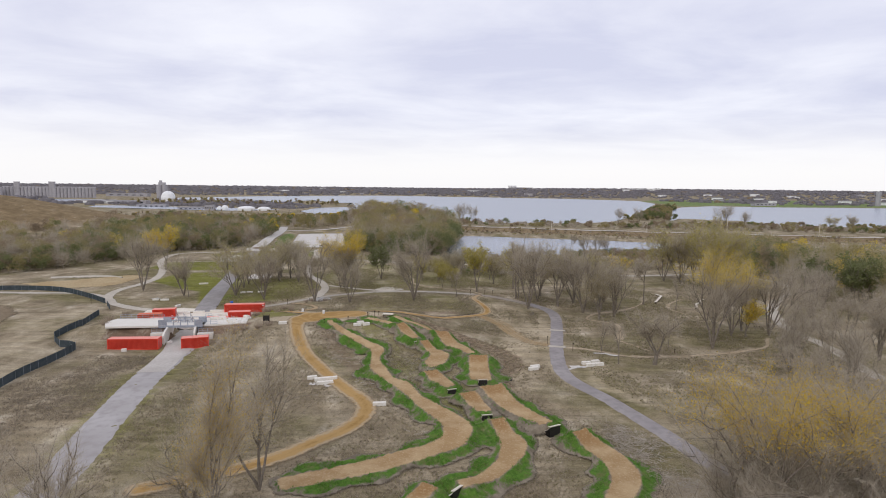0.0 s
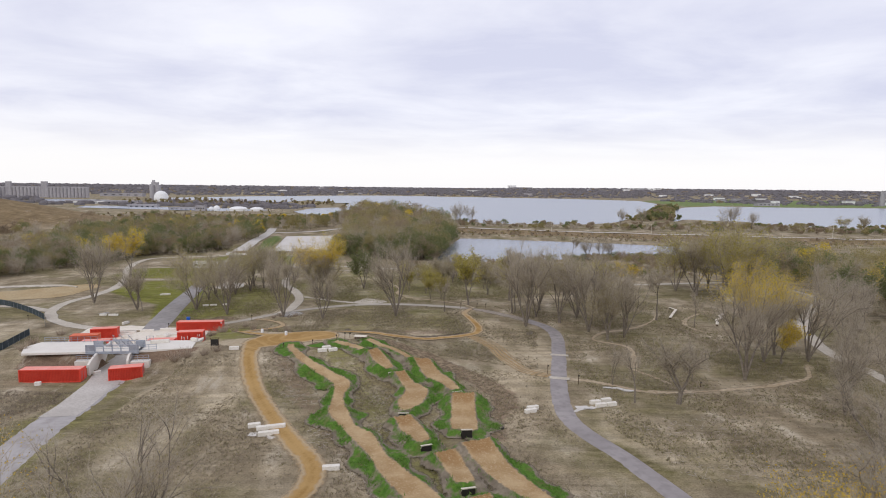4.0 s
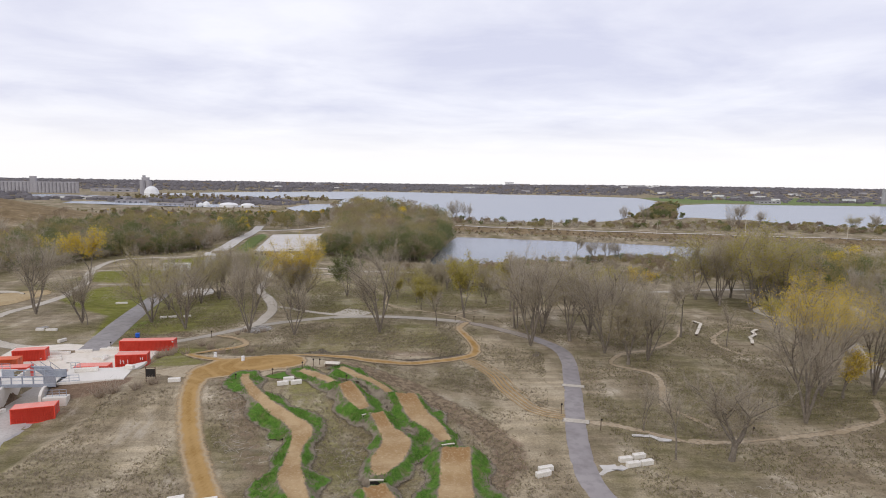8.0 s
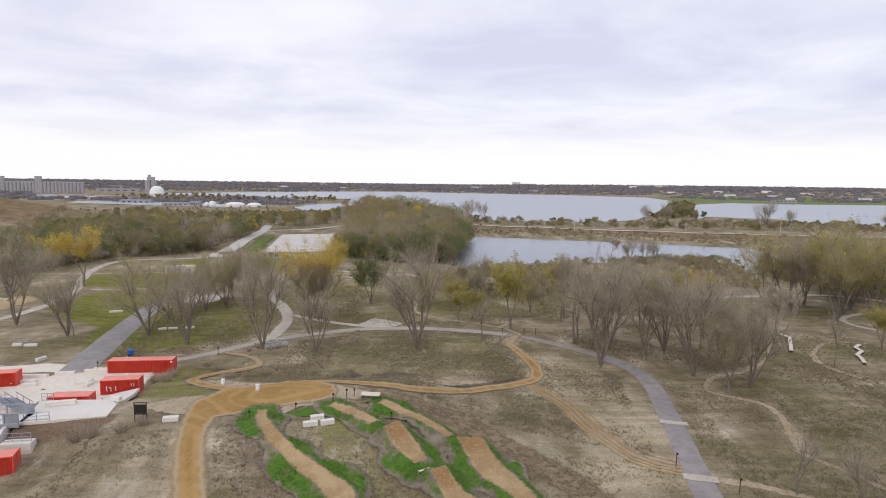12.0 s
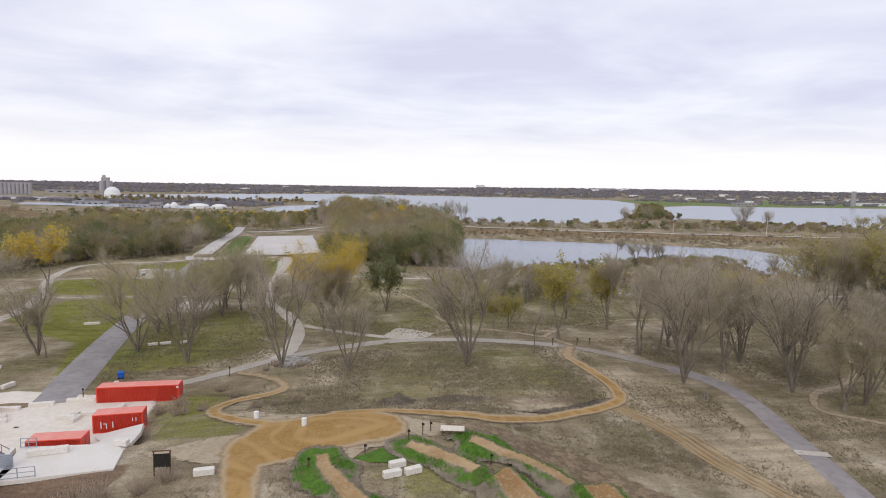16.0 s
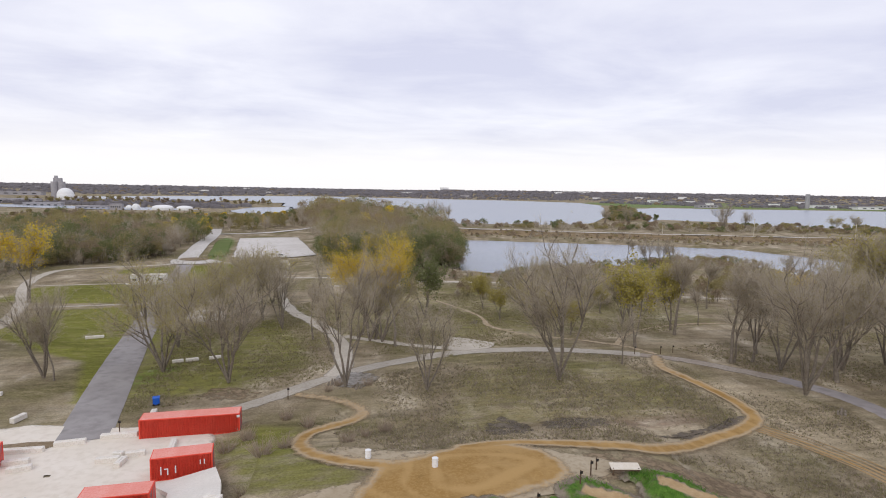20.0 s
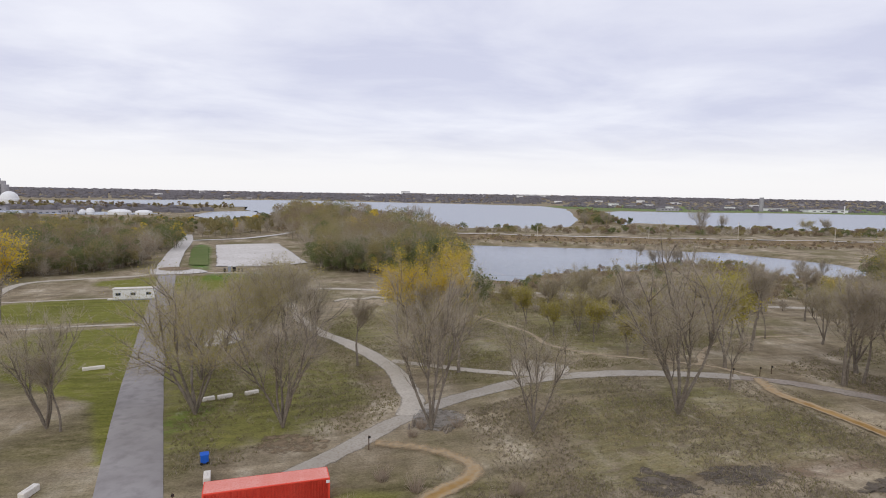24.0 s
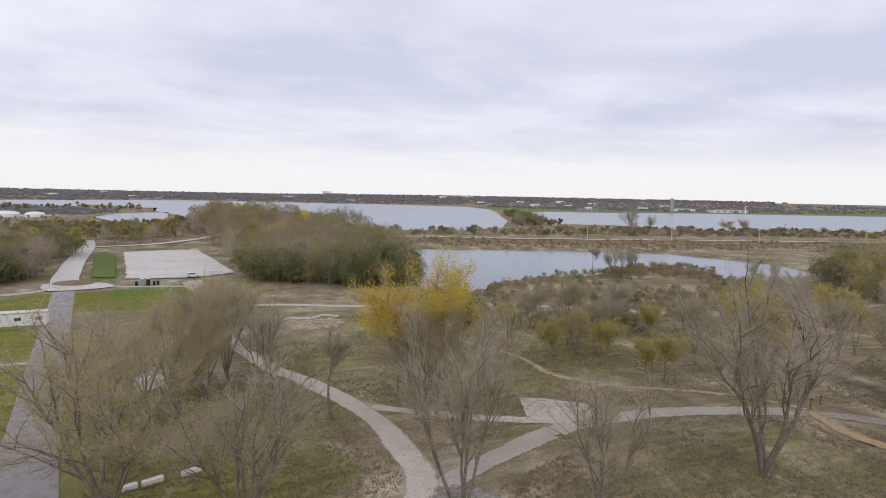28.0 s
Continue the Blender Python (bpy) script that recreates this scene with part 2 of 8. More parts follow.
M_GRAVEL = material("pale_gravel", (0.48, 0.435, 0.36), 0.95, scale=0.3, second=(0.56, 0.515, 0.435), third=(0.40, 0.35, 0.28), bump=0.006, fine=3, ragged=0.6)
M_SAND = material("pale_sand", (0.385, 0.315, 0.215), 0.95, scale=0.25, second=(0.46, 0.39, 0.28), third=(0.32, 0.255, 0.165), bump=0.02, fine=2, ragged=1.3)
M_DARKSOIL = material("dark_burnt_soil", (0.12, 0.10, 0.08), 0.95, scale=0.35, second=(0.19, 0.16, 0.12), third=(0.09, 0.075, 0.06), bump=0.05, fine=2, ragged=1.6)
M_LOT = material("crushed_limestone", (0.58, 0.55, 0.505), 0.95, scale=0.06, second=(0.66, 0.63, 0.59), third=(0.49, 0.455, 0.40), bump=0.02, fine=0.8, ragged=0.4)
M_GREYPATH = material("grey_gravel_path", (0.40, 0.362, 0.30), 0.95, scale=0.25, second=(0.47, 0.43, 0.365), third=(0.325, 0.285, 0.23), bump=0.006, fine=3, ragged=0.8)
M_DUSTPATH = material("grey_brown_dust_path", (0.31, 0.265, 0.22), 0.95, scale=0.25, second=(0.38, 0.335, 0.285), third=(0.25, 0.21, 0.17), bump=0.02, fine=2.5, ragged=1.0)
M_CONC = material("concrete", (0.71, 0.67, 0.60), 0.85, scale=0.4, second=(0.76, 0.72, 0.655), third=(0.66, 0.62, 0.55), bump=0.006, fine=5)
M_BLOCK = material("cast_concrete_block", (0.75, 0.71, 0.63), 0.9, scale=0.9, second=(0.81, 0.78, 0.72), third=(0.64, 0.595, 0.52), bump=0.01, fine=7)
M_DIRT = layered_dirt("ochre_track_dirt", (0.315, 0.188, 0.062), (0.385, 0.248, 0.10), (0.42, 0.33, 0.215))
M_COURSE = course_material()
M_TRAIL = material("trodden_dust", (0.37, 0.295, 0.195), 0.95, scale=0.3, second=(0.47, 0.39, 0.28), third=(0.29, 0.215, 0.125), bump=0.03, fine=2.2, ragged=1.0)
M_TURF = material("patchy_green_grass", (0.088, 0.18, 0.026), 0.95, scale=0.17, second=(0.25, 0.205, 0.125), third=(0.07, 0.11, 0.03), bump=0.2, fine=1.3, ragged=1.0, stops=(0.51, 0.59))
M_RUT = material("rutted_brown_earth", (0.225, 0.17, 0.108), 0.95, scale=0.2, second=(0.30, 0.232, 0.15), third=(0.165, 0.12, 0.078), bump=0.06, fine=1.6, ragged=1.2)
M_PLAZA = material("sandy_plaza_concrete", (0.73, 0.665, 0.56), 0.9, scale=0.2, second=(0.78, 0.72, 0.625), third=(0.67, 0.605, 0.50), bump=0.004, fine=1.2, ragged=0.5)
M_RED = material("red_container_paint", (0.82, 0.075, 0.042), 0.5, scale=0.7, second=(0.86, 0.10, 0.06), third=(0.70, 0.065, 0.04), fine=9)
M_REDTOP = material("faded_red_roof_paint", (0.80, 0.30, 0.24), 0.6, scale=0.6, second=(0.84, 0.38, 0.32), third=(0.76, 0.22, 0.17), fine=5)
M_ORANGE = material("faded_orange_paint", (0.68, 0.13, 0.045), 0.55, scale=0.7, second=(0.74, 0.19, 0.09), third=(0.58, 0.10, 0.04), fine=9)
M_STEEL = material("galvanised_steel", (0.34, 0.37, 0.42), 0.45, 0.4, scale=0.8, second=(0.42, 0.45, 0.50), fine=9)
M_WHITE = material("white_paint", (0.80, 0.80, 0.78), 0.6, scale=0.6, second=(0.86, 0.86, 0.85), third=(0.70, 0.69, 0.66))
M_PUDDLE = material("wet_mud", (0.25, 0.225, 0.19), 0.3, scale=0.8, second=(0.31, 0.28, 0.24), fine=3, spec=0.6, ragged=1.0)
M_BLACK = material("black_board", (0.025, 0.022, 0.02), 0.6, scale=2)
M_WOODB = material("weathered_brown_wood", (0.11, 0.07, 0.045), 0.9, scale=2, second=(0.17, 0.12, 0.08), bump=0.01)
M_PALEWOOD = material("pale_plywood", (0.68, 0.62, 0.51), 0.8, scale=2, second=(0.74, 0.69, 0.60), third=(0.55, 0.48, 0.37))
M_BLUE = material("blue_plastic", (0.02, 0.12, 0.55), 0.4, scale=2)
M_FENCE = material("dark_green_windscreen_mesh", (0.095, 0.12, 0.13), 0.9, scale=0.8, second=(0.135, 0.16, 0.175))
M_BARK = material("grey_brown_bark", (0.20, 0.17, 0.135), 0.95, scale=1.5, second=(0.29, 0.252, 0.205), third=(0.135, 0.11, 0.086), bump=0.03, fine=8)


def leaf_material(name, a, b, c):
    m = material(name, a, 0.75, scale=0.35, second=b, third=c, fine=3)
    n, l = m.node_tree.nodes, m.node_tree.links
    p, out = n["Principled BSDF"], n["Material Output"]
    tr, mx = n.new("ShaderNodeBsdfTranslucent"), n.new("ShaderNodeMixShader")
    mx.inputs[0].default_value = 0.45
    l.new(p.inputs["Base Color"].links[0].from_socket, tr.inputs["Color"])
    l.new(p.outputs[0], mx.inputs[1]); l.new(tr.outputs[0], mx.inputs[2]); l.new(mx.outputs[0], out.inputs["Surface"])
    return m


M_TWIG = leaf_material("grey_twigs", (0.465, 0.405, 0.31), (0.55, 0.485, 0.385), (0.365, 0.31, 0.235))
M_SHRUBTWIG = leaf_material("red_brown_twigs", (0.42, 0.34, 0.26), (0.49, 0.41, 0.32), (0.35, 0.28, 0.21))
M_LEAF_Y = leaf_material("yellow_leaves", (0.67, 0.50, 0.052), (0.76, 0.59, 0.085), (0.55, 0.39, 0.042))
M_LEAF_A = leaf_material("amber_leaves", (0.62, 0.43, 0.055), (0.70, 0.51, 0.085), (0.49, 0.33, 0.045))
M_LEAF_YG = leaf_material("yellow_green_leaves", (0.43, 0.37, 0.085), (0.50, 0.435, 0.12), (0.34, 0.29, 0.065))
M_LAWN = material("mown_green_grass", (0.11, 0.155, 0.042), 0.95, scale=0.08, second=(0.15, 0.185, 0.06), third=(0.13, 0.135, 0.05), bump=0.05, fine=1.0, ragged=0.6)
M_LEAF_G = leaf_material("green_leaves", (0.185, 0.205, 0.08), (0.235, 0.255, 0.108), (0.14, 0.157, 0.058))
M_LEAF_O = leaf_material("olive_leaves", (0.345, 0.295, 0.13), (0.42, 0.36, 0.17), (0.27, 0.23, 0.10))
M_LEAF_B = leaf_material("brown_leaves", (0.32, 0.25, 0.165), (0.385, 0.305, 0.21), (0.255, 0.195, 0.125))
M_BLADE = leaf_material("green_grass_blades", (0.115, 0.26, 0.032), (0.16, 0.31, 0.05), (0.20, 0.22, 0.08))
M_STRAW = leaf_material("straw_stalks", (0.40, 0.335, 0.24), (0.48, 0.41, 0.31), (0.32, 0.26, 0.18))
M_WEED = leaf_material("olive_weeds", (0.27, 0.245, 0.115), (0.34, 0.305, 0.155), (0.20, 0.18, 0.085))
M_DEADWEED = leaf_material("dark_dead_weeds", (0.28, 0.235, 0.18), (0.34, 0.29, 0.225), (0.23, 0.19, 0.145))
# distance haze is put into this base colour, which greys and blues it
M_FARWOOD_HAZED = leaf_material("far_autumn_woods", (0.262, 0.242, 0.248), (0.31, 0.288, 0.296), (0.218, 0.20, 0.207))


def water_material():
    m = bpy.data.materials.new("lake_water")
    m.use_nodes = True
    n, l = m.node_tree.nodes, m.node_tree.links
    n.remove(n["Principled BSDF"])
    deep, gloss, mx = n.new("ShaderNodeBsdfDiffuse"), n.new("ShaderNodeBsdfGlossy"), n.new("ShaderNodeMixShader")
    deep.inputs["Color"].default_value = (0.20, 0.225, 0.25, 1)
    gloss.inputs["Color"].default_value, gloss.inputs["Roughness"].default_value = (0.875, 0.89, 0.92, 1), 0.22
    fr, cap = n.new("ShaderNodeFresnel"), n.new("ShaderNodeMath")
    fr.inputs["IOR"].default_value = 1.33
    cap.operation = "MINIMUM"; cap.inputs[1].default_value = 0.55
    l.new(fr.outputs[0], cap.inputs[0]); l.new(cap.outputs[0], mx.inputs[0])
    l.new(deep.outputs[0], mx.inputs[1]); l.new(gloss.outputs[0], mx.inputs[2])
    l.new(mx.outputs[0], n["Material Output"].inputs["Surface"])
    co = n.new("ShaderNodeTexCoord")
    n1 = n.new("ShaderNodeTexNoise")
    n1.inputs["Scale"].default_value, n1.inputs["Detail"].default_value = 0.35, 6
    mp = n.new("ShaderNodeMapping"); mp.inputs["Scale"].default_value = (0.5, 1.0, 1.0)
    l.new(co.outputs["Object"], mp.inputs[0]); l.new(mp.outputs[0], n1.inputs["Vector"])
    bp = n.new("ShaderNodeBump")
    bp.inputs["Strength"].default_value, bp.inputs["Distance"].default_value = 1.0, 0.45
    l.new(n1.outputs["Fac"], bp.inputs["Height"]); l.new(bp.outputs[0], gloss.inputs["Normal"])
    return m


M_WATER = water_material()


def ground_material():
    """Dry late-autumn turf: tan soil, grey-brown dead grass and olive patches, with lawn, mulch and field where the plan has them."""
    m = bpy.data.materials.new("dry_autumn_ground")
    m.use_nodes = True
    n, l = m.node_tree.nodes, m.node_tree.links
    b = n["Principled BSDF"]
    b.inputs["Roughness"].default_value, b.inputs["Specular IOR Level"].default_value = 0.97, 0.1
    co = n.new("ShaderNodeTexCoord")

    def noise_tex(scale, detail, rough=0.6, stretch=None):
        k = n.new("ShaderNodeTexNoise")
        k.inputs["Scale"].default_value, k.inputs["Detail"].default_value, k.inputs["Roughness"].default_value = scale, detail, rough
        if stretch:
            mp = n.new("ShaderNodeMapping")
            mp.inputs["Scale"].default_value, mp.inputs["Rotation"].default_value = stretch, (0, 0, 0.5)
            l.new(co.outputs["Object"], mp.inputs[0]); l.new(mp.outputs[0], k.inputs["Vector"])
        else:
            l.new(co.outputs["Object"], k.inputs["Vector"])
        return k

    def ramp(src, stops):
        r = n.new("ShaderNodeValToRGB")
        e = r.color_ramp.elements
        while len(e) < len(stops):
            e.new(0.5)
        for el, (p, c) in zip(e, stops):
            el.position, el.color = p, (*c, 1)
        l.new(src, r.inputs[0])
        return r

    def mix(fac, a, bb, mode="MIX"):
        x = n.new("ShaderNodeMix"); x.data_type, x.blend_type = "RGBA", mode
        for key, v in (("Factor", fac), (6, a), (7, bb)):
            if isinstance(v, (int, float)):
                x.inputs[key].default_value = v
            elif isinstance(v, tuple):
                x.inputs[key].default_value = (*v, 1)
            else:
                l.new(v, x.inputs[key])
        return x.outputs[2]

    def edge(src, wobble, lo=0.32, hi=0.68):
        """A plan mask with a ragged edge."""
        a = n.new("ShaderNodeMath"); a.operation = "MULTIPLY_ADD"
        l.new(wobble, a.inputs[0]); a.inputs[1].default_value = 0.9; l.new(src, a.inputs[2])
        r = n.new("ShaderNodeMapRange")
        r.inputs["From Min"].default_value, r.inputs["From Max"].default_value = lo + 0.45, hi + 0.45
        l.new(a.outputs[0], r.inputs["Value"])
        return r.outputs[0]

    big, mid, fine = noise_tex(0.035, 5), noise_tex(0.16, 6, 0.62, (1.0, 0.55, 1.0)), noise_tex(3.6, 5, 0.75)
    grit = noise_tex(0.6, 6, 0.7, (0.6, 1.3, 1.0))
    soil = ramp(mid.outputs["Fac"], [(0.30, (0.167, 0.135, 0.090)), (0.45, (0.241, 0.199, 0.135)), (0.56, (0.315, 0.267, 0.191)), (0.67, (0.450, 0.396, 0.310))])
    olive = ramp(grit.outputs["Fac"], [(0.35, (0.119, 0.106, 0.048)), (0.5, (0.176, 0.154, 0.081)), (0.7, (0.260, 0.220, 0.136))])
    f = n.new("ShaderNodeMapRange")
    f.inputs["From Min"].default_value, f.inputs["From Max"].default_value = 0.46, 0.60
    l.new(big.outputs["Fac"], f.inputs["Value"])
    col = mix(f.outputs[0], soil.outputs[0], olive.outputs[0])
    speck = ramp(fine.outputs["Fac"], [(0.36, (0.80, 0.77, 0.715)), (0.50, (1.08, 1.067, 1.03)), (0.64, (1.31, 1.29, 1.235))])
    at = n.new("ShaderNodeAttribute"); at.attribute_name = "cover"
    sep = n.new("ShaderNodeSeparateColor")
    l.new(at.outputs["Color"], sep.inputs[0])
    at2 = n.new("ShaderNodeAttribute"); at2.attribute_name = "cover_far"
    sep2 = n.new("ShaderNodeSeparateColor")
    l.new(at2.outputs["Color"], sep2.inputs[0])
    lawn = ramp(grit.outputs["Fac"], [(0.3, (0.13, 0.13, 0.03)), (0.5, (0.168, 0.175, 0.036)), (0.72, (0.225, 0.205, 0.08))])
    col = mix(edge(sep.outputs[0], grit.outputs["Fac"]), col, lawn.outputs[0])
    vivid = ramp(grit.outputs["Fac"], [(0.3, (0.04, 0.10, 0.015)), (0.55, (0.075, 0.19, 0.02)), (0.75, (0.12, 0.20, 0.04))])
    col = mix(edge(sep.outputs[1], grit.outputs["Fac"]), col, vivid.outputs[0])
    pale = ramp(mid.outputs["Fac"], [(0.3, (0.315, 0.26, 0.178)), (0.6, (0.395, 0.335, 0.24)), (0.8, (0.47, 0.41, 0.31))])
    col = mix(edge(sep.outputs[2], mid.outputs["Fac"]), col, pale.outputs[0])
    mulch = ramp(grit.outputs["Fac"], [(0.3, (0.13, 0.09, 0.065)), (0.6, (0.20, 0.142, 0.10)), (0.8, (0.28, 0.21, 0.155))])
    col = mix(edge(sep2.outputs[0], grit.outputs["Fac"]), col, mulch.outputs[0])
    reeds = ramp(mid.outputs["Fac"], [(0.3, (0.15, 0.108, 0.06)), (0.55, (0.215, 0.16, 0.09)), (0.75, (0.28, 0.215, 0.135))])
    col = mix(edge(sep2.outputs[1], grit.outputs["Fac"]), col, reeds.outputs[0])
    field = ramp(mid.outputs["Fac"], [(0.35, (0.12, 0.165, 0.06)), (0.6, (0.17, 0.22, 0.08)), (0.8, (0.24, 0.215, 0.12))])
    col = mix(edge(sep2.outputs[2], mid.outputs["Fac"]), col, field.outputs[0])
    col = mix(1.0, col, speck.outputs[0], "MULTIPLY")
    # drawn-out streaks of wear, and worn pale scars
    streak = ramp(noise_tex(0.30, 7, 0.7, (0.22, 1.6, 1.0)).outputs["Fac"], [(0.34, (0.74, 0.73, 0.72)), (0.5, (1, 1, 1)), (0.66, (1.24, 1.23, 1.22))])
    col = mix(1.0, col, streak.outputs[0], "MULTIPLY")
    scar = n.new("ShaderNodeMapRange")
    scar.inputs["From Min"].default_value, scar.inputs["From Max"].default_value, scar.inputs["To Max"].default_value = 0.60, 0.70, 0.75
    l.new(noise_tex(0.11, 8, 0.72, (1.5, 0.6, 1.0)).outputs["Fac"], scar.inputs["Value"])
    col = mix(scar.outputs[0], col, (0.45, 0.395, 0.31))
    l.new(col, b.inputs["Base Color"])
    bp = n.new("ShaderNodeBump")
    bp.inputs["Strength"].default_value, bp.inputs["Distance"].default_value = 0.7, 0.12
    l.new(fine.outputs["Fac"], bp.inputs["Height"]); l.new(bp.outputs[0], b.inputs["Normal"])
    return m


M_GROUND = ground_material()

# ---- the plan ----
def axis_x(y):
    """The straight line of the two roads and the underpass."""
    return np.where(np.asarray(y) > 122, -55.0 - 0.205 * (np.asarray(y, float) - 122), -55.0 + 0.163 * (122 - np.asarray(y, float)))


def poly_dist(px, py, pts):
    """Signed distance to a closed outline, positive inside."""
    px, py = np.asarray(px, float), np.asarray(py, float)
    best, inside = np.full(px.shape, 1e9), np.zeros(px.shape, bool)
    for (x0, y0), (x1, y1) in zip(pts, pts[1:] + pts[:1]):
        ex, ey = x1 - x0, y1 - y0
        t = np.clip(((px - x0) * ex + (py - y0) * ey) / (ex * ex + ey * ey), 0, 1)
        best = np.minimum(best, np.hypot(px - x0 - t * ex, py - y0 - t * ey))
        cross = (y0 > py) != (y1 > py)
        with np.errstate(divide="ignore", invalid="ignore"):
            xi = x0 + (py - y0) * ex / (ey if ey else 1e-9)
        inside ^= cross & (px < xi)
    return np.where(inside, best, -best)


def line_dist(px, py, pts):
    """Distance to an open line."""
    px, py = np.asarray(px, float), np.asarray(py, float)
    best = np.full(px.shape, 1e9)
    for (x0, y0), (x1, y1) in zip(pts, pts[1:]):
        ex, ey = x1 - x0, y1 - y0
        t = np.clip(((px - x0) * ex + (py - y0) * ey) / (ex * ex + ey * ey + 1e-9), 0, 1)
        best = np.minimum(best, np.hypot(px - x0 - t * ex, py - y0 - t * ey))
    return best


POND = [(14, 322), (30, 306), (44, 326), (66, 336), (92, 334), (120, 350), (142, 354), (158, 330), (140, 306), (168, 298), (205, 318),
        (222, 350), (205, 412), (150, 438), (110, 450), (62, 466), (38, 470), (26, 410)]
LAKE = [(-60, 800), (28, 700), (91, 650), (207, 664), (239, 700), (335, 872), (490, 1210), (660, 1590), (760, 2000), (560, 2260), (100, 2440),
        (-120, 2560), (-330, 2400), (-580, 2060), (-740, 1650), (-700, 1510), (-531, 1500), (-372, 1320), (-331, 1335), (-301, 1600), (-196, 1380), (-165, 1385), (-150, 1180)]
LAKE_EAST = [(320, 720), (365, 790), (430, 730), (410, 650), (530, 632), (640, 575), (950, 610), (1900, 700), (2100, 1250), (1250, 1440),
             (905, 1400), (750, 1450), (600, 1310), (470, 1060)]
POND_WEST = [(-191, 911), (-150, 805), (-121, 730), (-96, 770), (-114, 950), (-125, 1120), (-188, 1060)]
BASIN_WEST = [(-897, 1368), (-894, 1458), (-744, 1432), (-673, 1216), (-700, 1148)]
CANAL_WEST = [(-560, 980), (-300, 900), (-215, 950), (-330, 1010), (-600, 1080)]
DITCH_EAST = [(226, 326), (212, 240), (300, 170), (310, 182), (228, 252), (246, 330)]
WATERS = [POND, LAKE, LAKE_EAST, POND_WEST, CANAL_WEST, DITCH_EAST, BASIN_WEST]
WATER_Z = -4.0


def hill(x, y):
    """The bare grassed hill in the west."""
    return 31 * np.exp(-(((np.asarray(x, float) + 385) / 115) ** 2 + ((np.asarray(y, float) - 480) / 120) ** 2))


def height(x, y):
    """The lie of the land."""
    x, y = np.asarray(x, float), np.asarray(y, float)
    z = -1.2 - 0.8 * smooth(-20, -60, x) * smooth(140, 175, y) - 1.4 * smooth(220, 330, y)
    # the start hill and, west of it, the bank that carries the concrete deck
    dx = np.maximum(0, np.maximum(-75 - x, x + 4))
    back = np.where(x < -41.4, 1.5, 7.0)
    dy = np.maximum(0, np.maximum(np.where(x < -41.4, 134.6, 131.5) - y, y - (139 + back)))
    fall = np.where((x < -41.4) & (y > 139), 3.0, np.where(x < -41.4, 7.0, 16.0))
    top = 2.6 + 0.5 * smooth(-41, -33, x)
    z = z + top * (1 - smooth(0, 1, np.hypot(dx / 16.0, dy / fall)))
    # the crown of the start hill, and the meadow that swells behind it
    z = z + 0.8 * np.exp(-(((x + 15) / 11) ** 2 + ((y - 141) / 6) ** 2)) + 1.2 * np.exp(-(((x - 10) / 26) ** 2 + ((y - 180) / 20) ** 2))
    # the ground before the western containers is dug down to the road
    dug = smooth(-90, -80, x) * (1 - smooth(-46, -42, x)) * smooth(98, 114, y) * (1 - smooth(124.3, 126.0, y))
    z = z * (1 - dug) + -2.15 * dug
    # plaza behind the deck lies level
    flat = smooth(-84, -80, x) * (1 - smooth(-47, -44, x)) * smooth(140, 142.5, y) * (1 - smooth(166, 172, y))
    z = z * (1 - flat) + -2.0 * flat
    # the cut of the underpass
    off = np.abs(x - axis_x(y))
    cut = (1 - smooth(3.1, 3.9, off)) * smooth(112, 121, y) * (1 - smooth(143, 147, y))
    z = z * (1 - cut) + -2.1 * cut
    # low swells
    z = z + 0.25 * np.sin(x * 0.11 + 0.7) * np.sin(y * 0.093) * (1 - flat) * (1 - cut)
    # the grassed hill to the west and the wooded rise
    z = z + hill(x, y)
    z = z + 6 * np.exp(-(((x + 40) / 60) ** 2 + ((y - 620) / 90) ** 2))
    # causeway between the pond and the lakes
    z = z + 2.0 * np.exp(-((line_dist(x, y, [(-40, 580), (40, 545), (130, 512), (268, 476), (420, 440), (700, 380)]) / 14) ** 2))
    # ground rises very gently towards the far side
    z = z + (23 + 13 * smooth(200, 1500, x)) * smooth(2300, 4300, np.hypot(x, y))
    far = np.full(z.shape, -1e9)
    for w in WATERS:
        far = np.maximum(far, poly_dist(x, y, w))
    return z * (1 - smooth(-6, 6, far)) + -6.0 * smooth(-6, 6, far)


def hz(x, y):
    return float(height(np.array([x]), np.array([y]))[0])


# lines of the paths, each by a few points of its centre
P_ROAD_LOW = [(-54.2, 126), (-52.9, 111), (-49.7, 92.5), (-47.2, 78), (-44.9, 65), (-41.4, 42), (-35.4, 5), (-31.4, -20)]
P_ROAD_UP = [(-63.6, 163), (-70.1, 193.4), (-74.3, 214), (-86, 276), (-97.5, 338)]
P_PATH_EAST = [(20.5, 186), (26.5, 182), (32, 177), (37.5, 171.8), (41.2, 166.2), (42.6, 160.8), (42, 153), (40.3, 145), (38.2, 135.4), (36, 126.6), (34.4, 119.8),
               (33, 112.8), (32.2, 107), (32.2, 101.8), (33.6, 96.6), (36.4, 90.2), (38.3, 84), (40, 78), (41.3, 72.4), (42.4, 66.5), (45, 57), (50, 40), (58, 15)]
P_PATH_BACK = [(20.5, 186), (14.5, 188.8), (6.5, 191.5), (-2, 192.7), (-12, 191.9), (-20.5, 188.8), (-28, 185.8), (-34.6, 182.2), (-38, 179.6), (-41.1, 176.8), (-45.5, 173), (-53, 166.5)]
